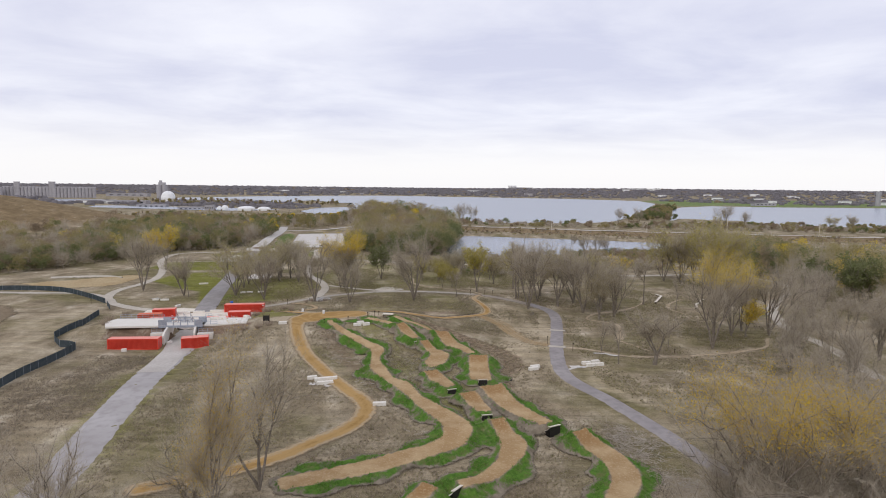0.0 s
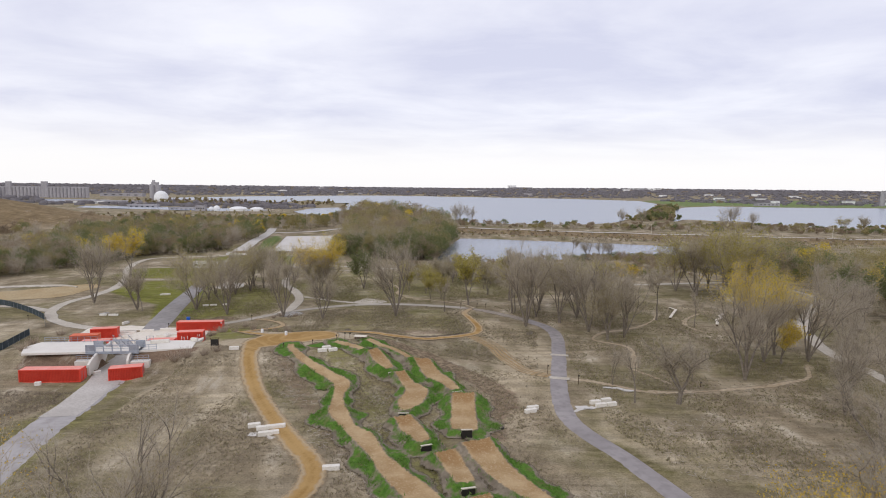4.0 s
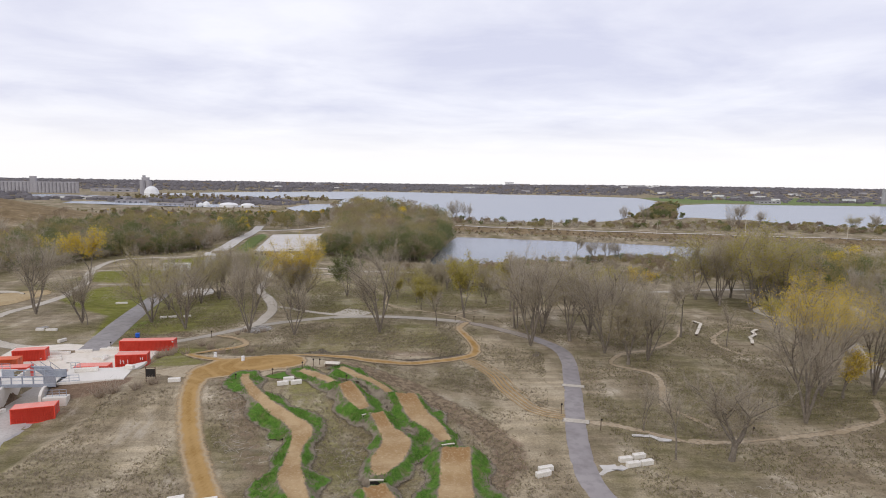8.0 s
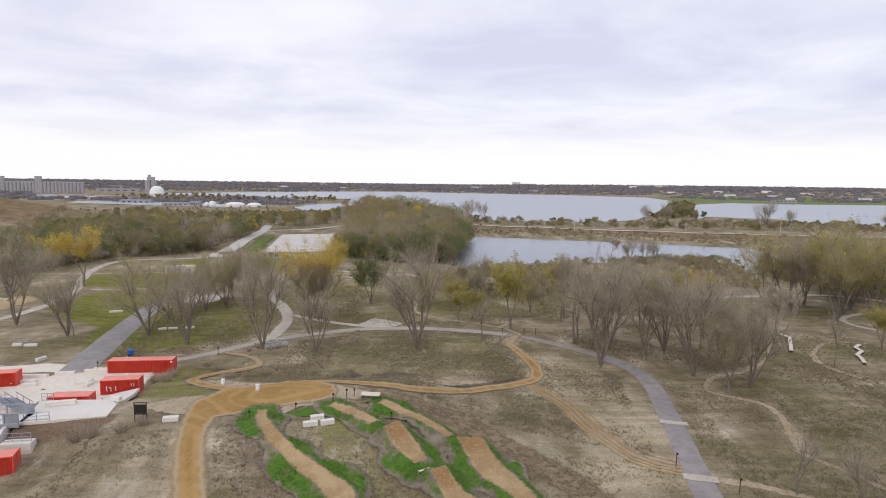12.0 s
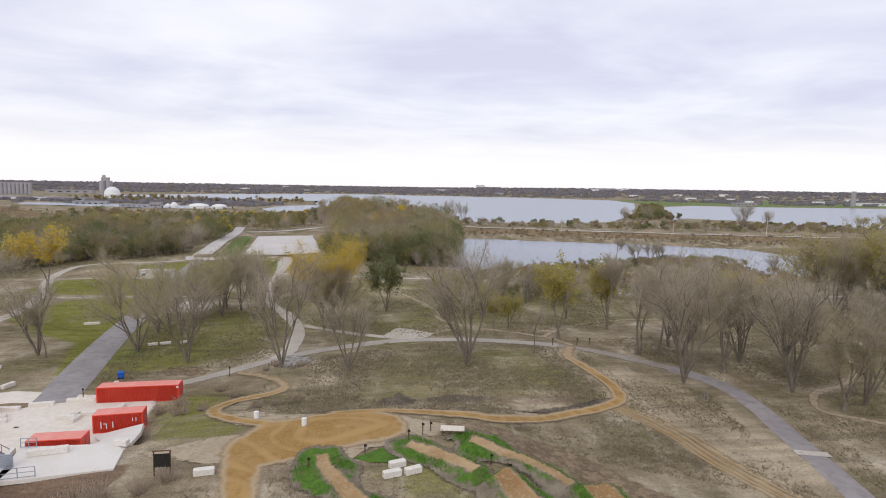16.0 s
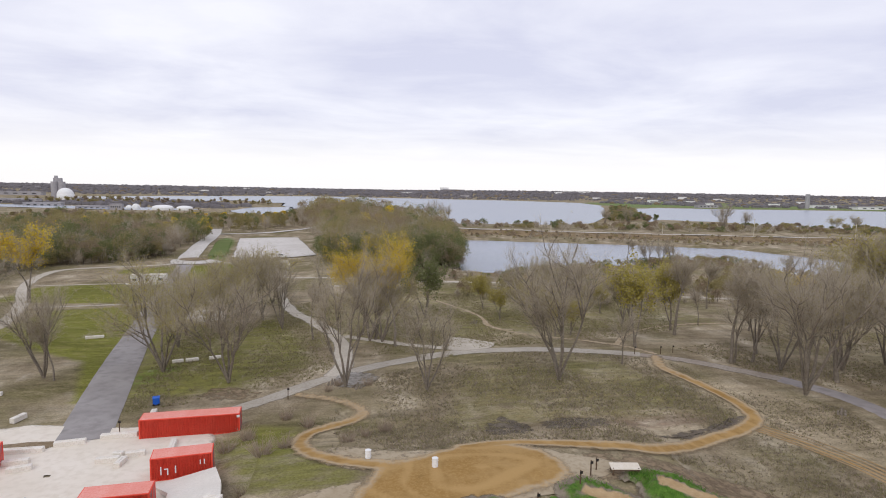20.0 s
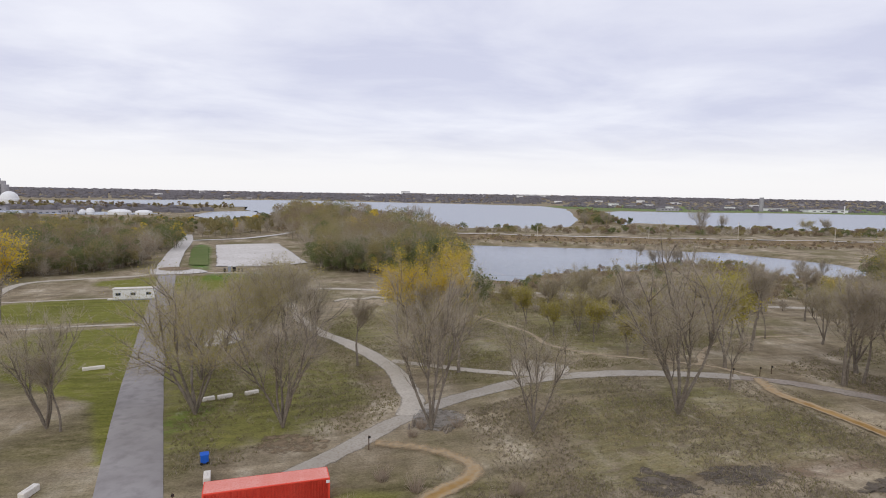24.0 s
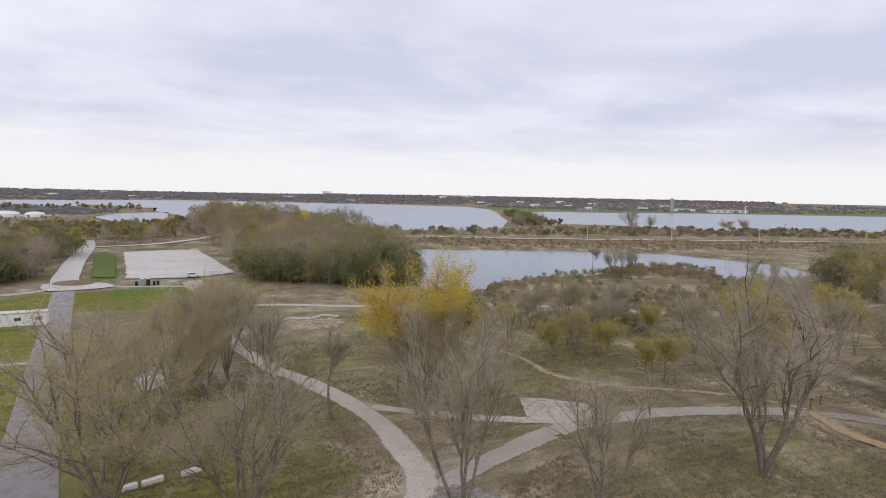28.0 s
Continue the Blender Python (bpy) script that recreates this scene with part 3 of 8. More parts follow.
P_PATH_PALE = [(-34.4, 182.5), (-32.9, 187), (-32.8, 192), (-33.2, 200.5), (-34.8, 209.5), (-37.8, 217.5), (-41.2, 225.5), (-44.6, 233), (-49.4, 253), (-54.4, 288), (-57.6, 314), (-60, 330), (-63.6, 350)]
P_PATH_SPUR = [(-32.6, 208.6), (-26.4, 203.6), (-20.6, 199.2), (-13.6, 195.2), (-8, 192.6)]
P_PATH_LONG = [(-56, 299), (-40, 296), (-24, 289.5), (-8, 283), (7, 279.5), (22, 276.5), (35, 268.5), (48, 259.5), (64, 249), (80, 242), (95, 237), (108, 239.5), (122, 243), (134, 243), (143, 238.5),
               (149.5, 229), (151, 219), (147.5, 206), (137, 194), (127, 183), (114, 165), (107, 150), (103.5, 138), (102.5, 126), (100, 114), (97.5, 105), (96, 92)]
P_PATH_WEST = [(-60, 340), (-80, 345), (-98, 345), (-108, 337), (-124, 330.5), (-136, 321), (-136, 304), (-130, 284), (-114, 250), (-106, 226), (-105, 212),
               (-107.5, 200), (-105, 188), (-96, 175), (-84, 167), (-74, 165)]
P_PATH_WEST2 = [(-105, 188), (-119, 193.5), (-135, 192), (-160, 196)]
P_CROSS_A = [(-108.5, 248), (-97, 249.4), (-84, 248.6), (-72, 248)]
P_CROSS_B = [(-128, 285.5), (-113, 285.2), (-101, 286.8), (-88, 288)]
P_ROAD_FAR = [(-98.5, 345), (-104, 372), (-112, 430), (-119, 490), (-128, 540)]
P_ROAD_FAR2 = [(-119, 490), (-100, 497), (-70, 520), (-40, 570)]
P_CAUSEWAY = [(-40, 580), (40, 545), (130, 512), (179, 498), (268, 476), (420, 440), (700, 380), (1200, 300)]
P_DIRT_LOOP = [(-30, 137.5), (-28.5, 131), (-26.6, 124.2), (-22.6, 114.8), (-17.2, 104.2), (-11.8, 94.8), (-7.8, 88.4), (-6.6, 84), (-7.1, 79.9), (-9.4, 75.4), (-13.2, 71.2), (-17, 66.6), (-23.4, 62), (-32, 58)]
P_DIRT_BERM = [(-39.2, 175), (-34.6, 172.2), (-31.4, 169.4), (-30.2, 166.3), (-31.2, 164), (-34.3, 162.2), (-36.9, 160), (-37.5, 156), (-36.9, 152), (-35.5, 148.4), (-32.8, 146.2), (-29.2, 144.8), (-26, 144)]
P_DIRT_EAST = [(-20, 148), (-15.6, 148.6), (-11.5, 147.4), (-7.2, 146.1), (-3.2, 145.2), (0, 145), (4.6, 147.6), (10.4, 151.3), (16, 153.4), (20.8, 156.4), (22.4, 159.3), (22.8, 163.6), (22, 168.8), (20.9, 173.4), (20.1, 178), (22.4, 184)]
P_DIRT_SIDE = [(20, 154.6), (22.6, 150.2), (24.8, 144.4), (25.6, 139), (26.8, 134), (28.1, 130), (30, 126.3), (33.9, 124.2)]
P_TRAIL_EAST = [(36.6, 122), (40, 121), (45, 118.3), (50, 115.4), (58.4, 115.6), (69.3, 117.6), (78.6, 119.6), (86.4, 123), (92, 131)]
P_TRAIL_MID = [(53, 130), (56, 138.2), (57.2, 145.5), (54.6, 148.6), (51.2, 152.7), (55.3, 159), (66, 164.6), (75.2, 174.6), (80, 184)]
P_TRAIL_NORTH = [(23.5, 186), (21, 192.6), (16, 197.4), (10, 201.4), (3.5, 206), (-1, 213.5), (-1, 224), (-6, 240), (-12, 256)]
P_TRAIL_N2 = [(19.5, 194), (30, 206), (44, 212), (60, 211), (80, 208)]
POLY_LOT = [(-99, 464), (-63, 470), (-45.5, 367), (-60, 358), (-84, 361)]
POLY_LAWN_FAR = [(-114, 480), (-99, 460), (-84, 352), (-94, 356), (-103, 420)]

# ---- ground: one sheet to the horizon, fine where the camera passes ----
def spread(lo, hi, step, out, grow=1.04):
    mid = list(np.arange(lo, hi + 0.01, step))
    s, v, up = step, hi, []
    while v < out:
        s *= grow
        v += s
        up.append(v)
    s, v, down = step, lo, []
    while v > -out:
        s *= grow
        v -= s
        down.append(v)
    return np.array(down[::-1] + mid + up)


GX, GY = spread(-85, 70, 1.0, 4700, 1.06), spread(40, 205, 1.0, 4700, 1.05)
GY = GY[GY > -1500]
XX, YY = np.meshgrid(GX, GY)
ZZ = height(XX, YY)
ZZ += np.random.RandomState(3).normal(0, 0.035, ZZ.shape) * (np.abs(XX) < 130) * (YY < 260)
n_x, n_y = len(GX), len(GY)
ids = np.arange(n_x * n_y).reshape(n_y, n_x)
ground_me = mesh_from("ground", np.stack([XX, YY, ZZ], -1).reshape(-1, 3),
                      np.stack([ids[:-1, :-1], ids[:-1, 1:], ids[1:, 1:], ids[1:, :-1]], -1).reshape(-1, 4), M_GROUND, shade=True)


def near(pts, r, soft):
    return 1 - smooth(r, r + soft, line_dist(XX, YY, pts))


def inside(pts, soft=3.0):
    return smooth(-soft, soft, poly_dist(XX, YY, pts))


lawn = np.maximum.reduce([inside([(-18, 134), (-8, 136), (4, 130), (10, 112), (14, 92), (20, 70), (8, 66), (4, 86), (-3, 104), (-8, 118)], 3) * 0.46, inside([(-42, 198), (-10, 201), (60, 208), (50, 260), (-30, 278), (-48, 240)], 6) * 0.43, inside([(-104, 218), (-103, 244), (-76, 247), (-70, 214), (-66, 178), (-70, 176), (-77, 196)]),
                          inside([(-124, 256), (-126, 284), (-86, 287), (-78, 250)]) * 0.9,
                          inside([(-94, 300), (-120, 322), (-98, 338), (-60, 334), (-56, 300)]),
                          inside([(-66, 176), (-74, 228), (-48, 228), (-40, 208), (-37, 190), (-50, 178)]) * 0.56,
                          inside([(-46, 166), (-37, 163), (-36, 150), (-43, 147)]) * 0.66,
                          inside([(-24, 156), (-14, 182), (14, 184), (19, 168), (10, 157)]) * 0.45, inside([(-50, 162), (-40, 163), (-36.6, 150), (-29.6, 143.6), (-32.6, 140), (-42, 141), (-43, 147)], 2) * 0.56,
                          near(P_ROAD_LOW, 4.0, 2.5) * 0.42])
vivid = np.maximum.reduce([inside([(-66, 178), (-69, 190), (-60, 198), (-58, 188)]) * 0.40,
                           inside(POLY_LAWN_FAR, 4) * 0.62, inside([(-86, 345), (-60, 350), (-58, 318), (-84, 318)]) * 0.5])
pale = np.maximum.reduce([inside([(-46, 126), (-45, 88), (-26, 84), (-29, 112), (-31, 128)]) * 0.44, inside([(-30, 132), (-34, 112), (-26, 96), (-22, 104), (-25, 122)]) * 0.52,
                          inside([(-130, 120), (-100, 172), (-92, 160), (-84, 130), (-74, 100), (-70, 60), (-130, 60)]) * 0.46,
                          near([(26, 164), (31, 152), (32, 140), (28, 118), (20, 100)], 5, 6) * 0.62,
                          near([(-37, 160), (-34, 156), (-20, 152), (10, 153)], 2.5, 3) * 0.5,
                          near([(42, 100), (46, 90), (56, 84)], 4, 6) * 0.5,
                          near(P_DIRT_LOOP, 1.7, 1.8) * 0.40, near(P_DIRT_EAST, 1.4, 1.6) * 0.45, near(P_DIRT_SIDE, 1.2, 1.6) * 0.5, near(P_TRAIL_MID, 0.8, 1.5) * 0.42, near(P_TRAIL_EAST, 0.8, 1.5) * 0.42])
mulch = np.maximum.reduce([inside([(-26, 152), (-22, 176), (0, 186), (18, 180), (19, 160), (4, 152)], 5) * 0.34, inside([(-75, 127.8), (-75, 133.5), (-41, 136), (-40.5, 132.4), (-50, 130)], 1.0),
                           inside([(-27, 134), (-20, 135), (-13, 120), (-5, 98), (2, 84), (-4, 88), (-9, 97), (-17, 112)]) * 0.50,
                           inside([(-16, 158), (-4, 162), (16, 160), (20, 157), (6, 154)], 2) * 0.5,
                           near([(-6, 134), (2, 118), (8, 100)], 2, 4) * 0.42, near([(0, 139.5), (8, 137.9), (14.8, 128.8), (20, 120), (22.8, 113.5), (22.4, 108.8), (20, 105), (18.2, 101), (18.5, 96.5)], 1.6, 2.6) * 0.60])
reeds = np.maximum.reduce([near(P_CAUSEWAY, 26, 16) * 0.9, near([(30, 306), (44, 326), (92, 334), (142, 354)], 10, 10) * 0.7,
                           inside([(-262, 380), (-250, 560), (-340, 640), (-560, 640), (-620, 380), (-420, 290)], 30) * 0.85,
                           inside([(240, 700), (330, 720), (470, 1060), (600, 1310), (480, 1210), (335, 872)], 10) * 0.6])
field = np.maximum.reduce([inside([(600, 1310), (750, 1450), (905, 1400), (1250, 1440), (2100, 1250), (3000, 1700), (1200, 2300), (760, 2000), (660, 1590)], 60) * 0.8])
for key, layers in (("cover", (lawn, vivid, pale)), ("cover_far", (mulch, reeds, field))):
    at = ground_me.color_attributes.new(key, "FLOAT_COLOR", "POINT")
    at.data.foreach_set("color", np.stack([*(np.clip(k, 0, 1) for k in layers), np.ones_like(XX)], -1).astype(np.float32).ravel())
ground = tagged(new("ground", ground_me), "dry tan and olive autumn ground with patches of grass", "ground", kind="structure")

# ---- water ----
for nm, lab, pts in (("pond", "calm grey-blue pond behind the reeds", POND), ("lake_west", "wide grey lake beyond the causeway", LAKE),
                     ("lake_east", "wide pale lake beyond the causeway", LAKE_EAST), ("pond_west", "small pale pond among the woods", POND_WEST),
                     ("canal_west", "pale canal by the industrial yards", CANAL_WEST), ("basin_west", "pale basin beside the grain silos", BASIN_WEST), ("ditch_east", "narrow ditch of still water", DITCH_EAST)):
    bm = bmesh.new()
    vs = [bm.verts.new((p[0], p[1], WATER_Z)) for p in pts]
    bm.faces.new(vs)
    bmesh.ops.triangulate(bm, faces=bm.faces[:])
    for f in bm.faces:
        f.normal_update()
        if f.normal.z < 0:
            f.normal_flip()
    tagged(part(nm, bm, M_WATER), lab, "water", kind="structure")


# ---- roads and paths: strips a little proud of the ground ----
def dense(pts, step=1.2):
    """A smooth line through the points (Catmull-Rom), in even steps."""
    p = [np.array(q, float) for q in pts]
    p = [2 * p[0] - p[1]] + p + [2 * p[-1] - p[-2]]
    out = []
    for a, b, c, d in zip(p, p[1:], p[2:], p[3:]):
        k = max(2, int(np.linalg.norm(c - b) / step))
        for t in np.arange(k) / k:
            out.append(0.5 * ((2 * b) + (c - a) * t + (2 * a - 5 * b + 4 * c - d) * t * t + (3 * b - 3 * c + d - a) * t ** 3))
    out.append(p[-2])
    return np.array(out)


def normals_of(line):
    d = np.gradient(line, axis=0)
    d /= np.linalg.norm(d, axis=1)[:, None] + 1e-9
    return np.stack([-d[:, 1], d[:, 0]], -1)


def blend_layer(me, values):
    me.attributes.new("blend", "FLOAT", "POINT").data.foreach_set("value", np.asarray(values, np.float32))


def strip(name, pts, width, mat, label, lift=0.07, ragged=0.12, seed=1, crown=0.0, rim=0.0, step=1.2, kind="structure", category="path", full=1.0):
    rs = np.random.RandomState(seed)
    line = dense(pts, step)
    nn = normals_of(line)
    w = width if isinstance(width, (int, float)) else np.interp(np.linspace(0, 1, len(line)), np.linspace(0, 1, len(width)), width)
    half = w / 2 * np.ones(len(line))
    wob = lambda: np.convolve(rs.normal(0, 1, len(line) + 4), np.ones(5) / 5, "valid") * ragged * 2  # noqa: E731
    cols, prof = (-1, -0.85, -0.4, 0, 0.4, 0.85, 1), (-0.12, 0.0, 0.0, 0.0, 0.0, 0.0, -0.12)
    thin = mat.name in RAGGED
    if thin:
        fade = np.minimum(0.35, 0.3 / np.mean(half))
        cols, prof = (-1 - fade, -1, -1 + 1.6 * fade, 0, 1 - 1.6 * fade, 1, 1 + fade), (-0.05, -0.02, 0.0, 0.0, 0.0, -0.02, -0.05)
    a, b = wob(), wob()
    verts = []
    for u, k in zip(cols, prof):
        off = half * u + (a if u < 0 else b) * abs(u)
        xy = line + nn * off[:, None]
        z = height(xy[:, 0], xy[:, 1]) + lift + k + crown * (1 - u * u) + rim * (u * u if abs(u) <= 1 else 0.0)
        verts.append(np.column_stack([xy, z]))
    verts = np.stack(verts, 1)
    r, c = verts.shape[:2]
    q = np.arange(r * c).reshape(r, c)
    faces = np.stack([q[:-1, 1:], q[:-1, :-1], q[1:, :-1], q[1:, 1:]], -1).reshape(-1, 4)
    me = mesh_from(name, verts.reshape(-1, 3), faces, mat, shade=True)
    if thin:
        blend_layer(me, np.tile([0, 0.42 * full, full, full, full, 0.42 * full, 0], r))
    return tagged(new(name, me), label, category, kind=kind)


strip("road_south", P_ROAD_LOW, 6.0, M_ROAD, "grey asphalt road leading to the underpass", lift=0.10, ragged=0.02, category="road")
strip("road_north", P_ROAD_UP, [6.3, 5.9, 5.6, 5.8, 6.0], M_ROAD_UP, "grey asphalt road from the plaza to the parking lot", lift=0.17, ragged=0.02, category="road")
strip("path_dusty", P_PATH_EAST[:5], [2.8, 3.0, 3.2], M_DUSTPATH, "grey-brown dusty path under the trees", lift=0.08, full=0.8)
strip("path_east", P_PATH_EAST[3:], 3.3, M_ASPHALT, "curving grey asphalt path", lift=0.12, ragged=0.02)
strip("path_back", P_PATH_BACK, [3.4, 3.4, 3.2, 3.0, 2.8], M_GREYPATH, "grey gravel path round the meadow", ragged=0.15)
strip("path_pale", P_PATH_PALE, [3.2, 3.0, 2.4, 2.4, 2.6], M_GRAVEL, "pale gravel footpath to the lot", ragged=0.2, lift=0.09)
strip("path_spur", P_PATH_SPUR, 2.0, M_GRAVEL, "short pale gravel footpath", ragged=0.2)
strip("path_long", P_PATH_LONG, 3.2, M_GRAVEL, "long pale gravel path along the pond", ragged=0.15)
strip("path_west", P_PATH_WEST, 3.2, M_GRAVEL, "pale gravel path curving west of the lawn", ragged=0.15, lift=0.08)
strip("path_west_spur", P_PATH_WEST2, 3.0, M_GRAVEL, "pale gravel spur path", ragged=0.15)
strip("path_cross", P_CROSS_A, 1.5, M_GRAVEL, "straight pale gravel footpath across the lawn", ragged=0.08)
strip("path_cross_north", P_CROSS_B, 1.4, M_GRAVEL, "straight pale gravel footpath across the far lawn", ragged=0.08)
strip("road_far", P_ROAD_FAR, [8.5, 8, 7.5, 7], M_LOT, "pale gravel road past the parking lot", lift=0.35, ragged=0.06, category="road")
strip("path_to_lot", [(-61, 353), (-58.6, 340), (-57.2, 328), (-55.8, 308), (-55, 294)], [5.0, 4.2, 3.2, 2.6], M_GRAVEL, "pale gravel footpath from the parking lot", lift=0.16, ragged=0.1)
strip("sand_ridge", [(-40, 270.6), (-36.4, 274), (-32.4, 272), (-28.4, 275), (-25, 271.4)], [0.7, 1.1, 0.7], M_GRAVEL, "low pale winding ridge of sand", lift=0.08, ragged=0.15, crown=0.4, category="spoil")
strip("road_far_spur", P_ROAD_FAR2, 5, M_LOT, "pale gravel road into the woods", lift=0.35, ragged=0.2, category="road")
strip("causeway_road", P_CAUSEWAY, 5.0, M_LOT, "pale road along the causeway", ragged=0.2, step=6, category="road")
strip("trail_east", P_TRAIL_EAST, [1.3, 1.4, 1.4, 1.3], M_TRAIL, "tan dirt trail across the meadow", ragged=0.35, lift=0.05, full=0.7, category="trail")
strip("trail_mid", P_TRAIL_MID, [1.8, 1.5, 1.3, 1.3, 1.2], M_TRAIL, "tan dirt trail between the trees", ragged=0.35, lift=0.05, full=0.7, category="trail")
strip("trail_north", P_TRAIL_NORTH, [1.4, 1.2, 1.1], M_TRAIL, "narrow tan dirt trail", ragged=0.25, lift=0.05, full=0.7, category="trail")
strip("trail_loop", [(84, 159), (82, 167), (85, 175), (92, 181.4), (98, 183.6), (104, 183)], [1.5, 1.4, 1.4], M_TRAIL, "tan dirt trail looping by the plank bridge", ragged=0.3, lift=0.05, full=0.7, category="trail")
strip("path_bend", [(116, 196), (113.6, 201), (115, 207), (121, 211.4), (132, 214.6), (141, 214)], 1.8, M_GRAVEL, "pale gravel path bending under the trees", ragged=0.2, category="path")
strip("trail_branch", [(52, 130), (54.6, 124.6), (57.4, 118.8), (58.4, 115.8)], 1.2, M_TRAIL, "short tan dirt trail joining two others", ragged=0.3, lift=0.05, full=0.6, category="trail")
strip("trail_north_spur", P_TRAIL_N2, [1.2, 1.0], M_TRAIL, "narrow tan dirt trail", ragged=0.25, lift=0.05, full=0.7, category="trail")


def patch(name, outline, mat, label, lift=0.08, step=3.0, ragged=0.3, seed=5, category="pavement", straight=False, full=1.0):
    """A filled area that follows the ground."""
    rs = np.random.RandomState(seed)
    if straight:
        ring = np.concatenate([np.linspace(p, q, max(2, int(math.dist(p, q) / step)), endpoint=False) for p, q in zip(outline, list(outline[1:]) + [outline[0]])])
    else:
        ring = dense(list(outline) + [outline[0]], step)[:-1]
    ring = ring + rs.normal(0, ragged, ring.shape)
    c = ring.mean(0)
    rings = [c[None] + (ring - c) * k for k in (1.0, 0.95, 0.7, 0.45, 0.2, 0.02)]
    verts = np.concatenate([np.column_stack([r, height(r[:, 0], r[:, 1]) + lift - (0.05 if i == 0 else 0)]) for i, r in enumerate(rings)])
    m = len(ring)
    faces = [(i * m + j, i * m + (j + 1) % m, (i + 1) * m + (j + 1) % m, (i + 1) * m + j) for i in range(5) for j in range(m)]
    me = mesh_from(name, verts, faces, mat, shade=True)
    blend_layer(me, np.repeat([0, 0.6 * full, full, full, full, full], m))
    if sum(p.normal.z for p in me.polygons) < 0:
        me.flip_normals()
    return tagged(new(name, me), label, category, kind="structure")


patch("parking_lot", POLY_LOT, M_LOT, "pale crushed-limestone parking lot", ragged=0.2, step=5, straight=True, lift=0.4)
patch("far_lawn", [(-109, 452), (-95.5, 366), (-87, 364.5), (-101, 456)], M_LAWN, "green lawn strip between the road and the lot", lift=0.35, ragged=0.2, step=6, straight=True, category="lawn")
patch("turning_circle", [(-107, 352), (-98, 357), (-88, 353), (-84, 345), (-92, 339), (-103, 339)], M_LOT, "pale gravel turning circle", step=5, lift=0.3)
patch("gravel_pad", [(-70.5, 240), (-63, 239.4), (-60.3, 228), (-69.6, 227)], M_LOT, "pale gravel pad beside the road", lift=0.1)
START_CIRCLE = [(-30.8, 140.2), (-29.7, 141.6), (-28.8, 144.6), (-25.1, 145.6), (-22.5, 147), (-19.2, 148.8), (-15.6, 147.8), (-12.7, 145.2), (-11.8, 142.1), (-11.9, 139.8), (-13.3, 138.5), (-16.1, 137.7), (-18.4, 136.9),
                (-20.8, 136.2), (-22.4, 135.2), (-25.1, 134.4), (-27, 133.6), (-26.9, 130.6), (-29.6, 130.4), (-30.2, 134.7), (-31.4, 136.7), (-31.4, 138.7)]


def grid_sheet(name, X, Y, Z, keep, layers, mat):
    """The kept cells of a fine grid as one mesh with named point layers."""
    r, c = X.shape
    q = np.arange(r * c).reshape(r, c)
    quads = np.stack([q[:-1, :-1], q[:-1, 1:], q[1:, 1:], q[1:, :-1]], -1).reshape(-1, 4)
    quads = quads[keep.ravel()]
    used, back = np.unique(quads, return_inverse=True)
    me = mesh_from(name, np.stack([X.ravel()[used], Y.ravel()[used], Z.ravel()[used]], -1), back.reshape(-1, 4), mat, shade=True)
    for key, values in layers.items():
        me.attributes.new(key, "FLOAT", "POINT").data.foreach_set("value", values.ravel()[used].astype(np.float32))
    return me


def corners_any(m):
    return m[:-1, :-1] | m[:-1, 1:] | m[1:, 1:] | m[1:, :-1]


TX, TY = np.meshgrid(np.arange(-41, 37, 0.45), np.arange(55, 187, 0.45))
track_cover, rim = np.zeros(TX.shape), np.zeros(TX.shape)
for pts, wide, fray in ((P_DIRT_LOOP, 2.7, 1.7), (P_DIRT_BERM, 1.5, 1.3), (P_DIRT_EAST, 1.7, 1.3)):
    d = line_dist(TX, TY, dense(pts, 1.0).tolist())
    track_cover = np.maximum(track_cover, np.clip((wide / 2 + fray * 0.55 - d) / fray, 0, 1))
    rim = np.maximum(rim, 0.08 * np.exp(-((d - wide / 2 - 0.2) / 0.5) ** 2))
track_cover *= 1 - np.where(TX < -10, 0.5 * smooth(158, 172, TY), 0.42 * smooth(166, 184, TY))
circle_d = poly_dist(TX, TY, START_CIRCLE)
track_cover = np.maximum(track_cover, np.clip((circle_d + 1.0) / 1.8, 0, 1))
rim = rim * (circle_d < -0.5)
# tyre tracks: rings round the circle, lines along the loops
swirl = np.hypot((TX + 19.5) / 1.25, TY - 142) + 0.5 * np.sin(TX * 0.6) + 0.4 * np.sin(TY * 0.9 + TX * 0.3)
worn = np.where(circle_d > -0.6, 0.5 + 0.5 * np.sin(swirl * 2.3), 0.5 + 0.5 * np.sin(line_dist(TX, TY, dense(P_DIRT_LOOP, 1.0).tolist()) * 2.4))
tagged(new("dirt_track", grid_sheet("dirt_track", TX, TY, height(TX, TY) + 0.13 + rim, corners_any(track_cover > 0.02), {"blend": track_cover, "worn": worn}, M_DIRT)),
       "ochre dirt bike track with pale sandy shoulders and start circle", "dirt track", kind="structure")
side_line = dense(P_DIRT_SIDE, 1.0)
for off, w in ((-1.2, 0.34), (-0.4, 0.5), (0.45, 0.45), (1.3, 0.3), (2.3, 0.2)):
    strip("wheel_rut", (side_line + normals_of(side_line) * off)[::3].tolist(), w, M_DIRT, "narrow ochre wheel rut in the pale dirt", lift=0.10, ragged=0.08, full=0.8, category="rut", seed=int(off * 10 + 30))
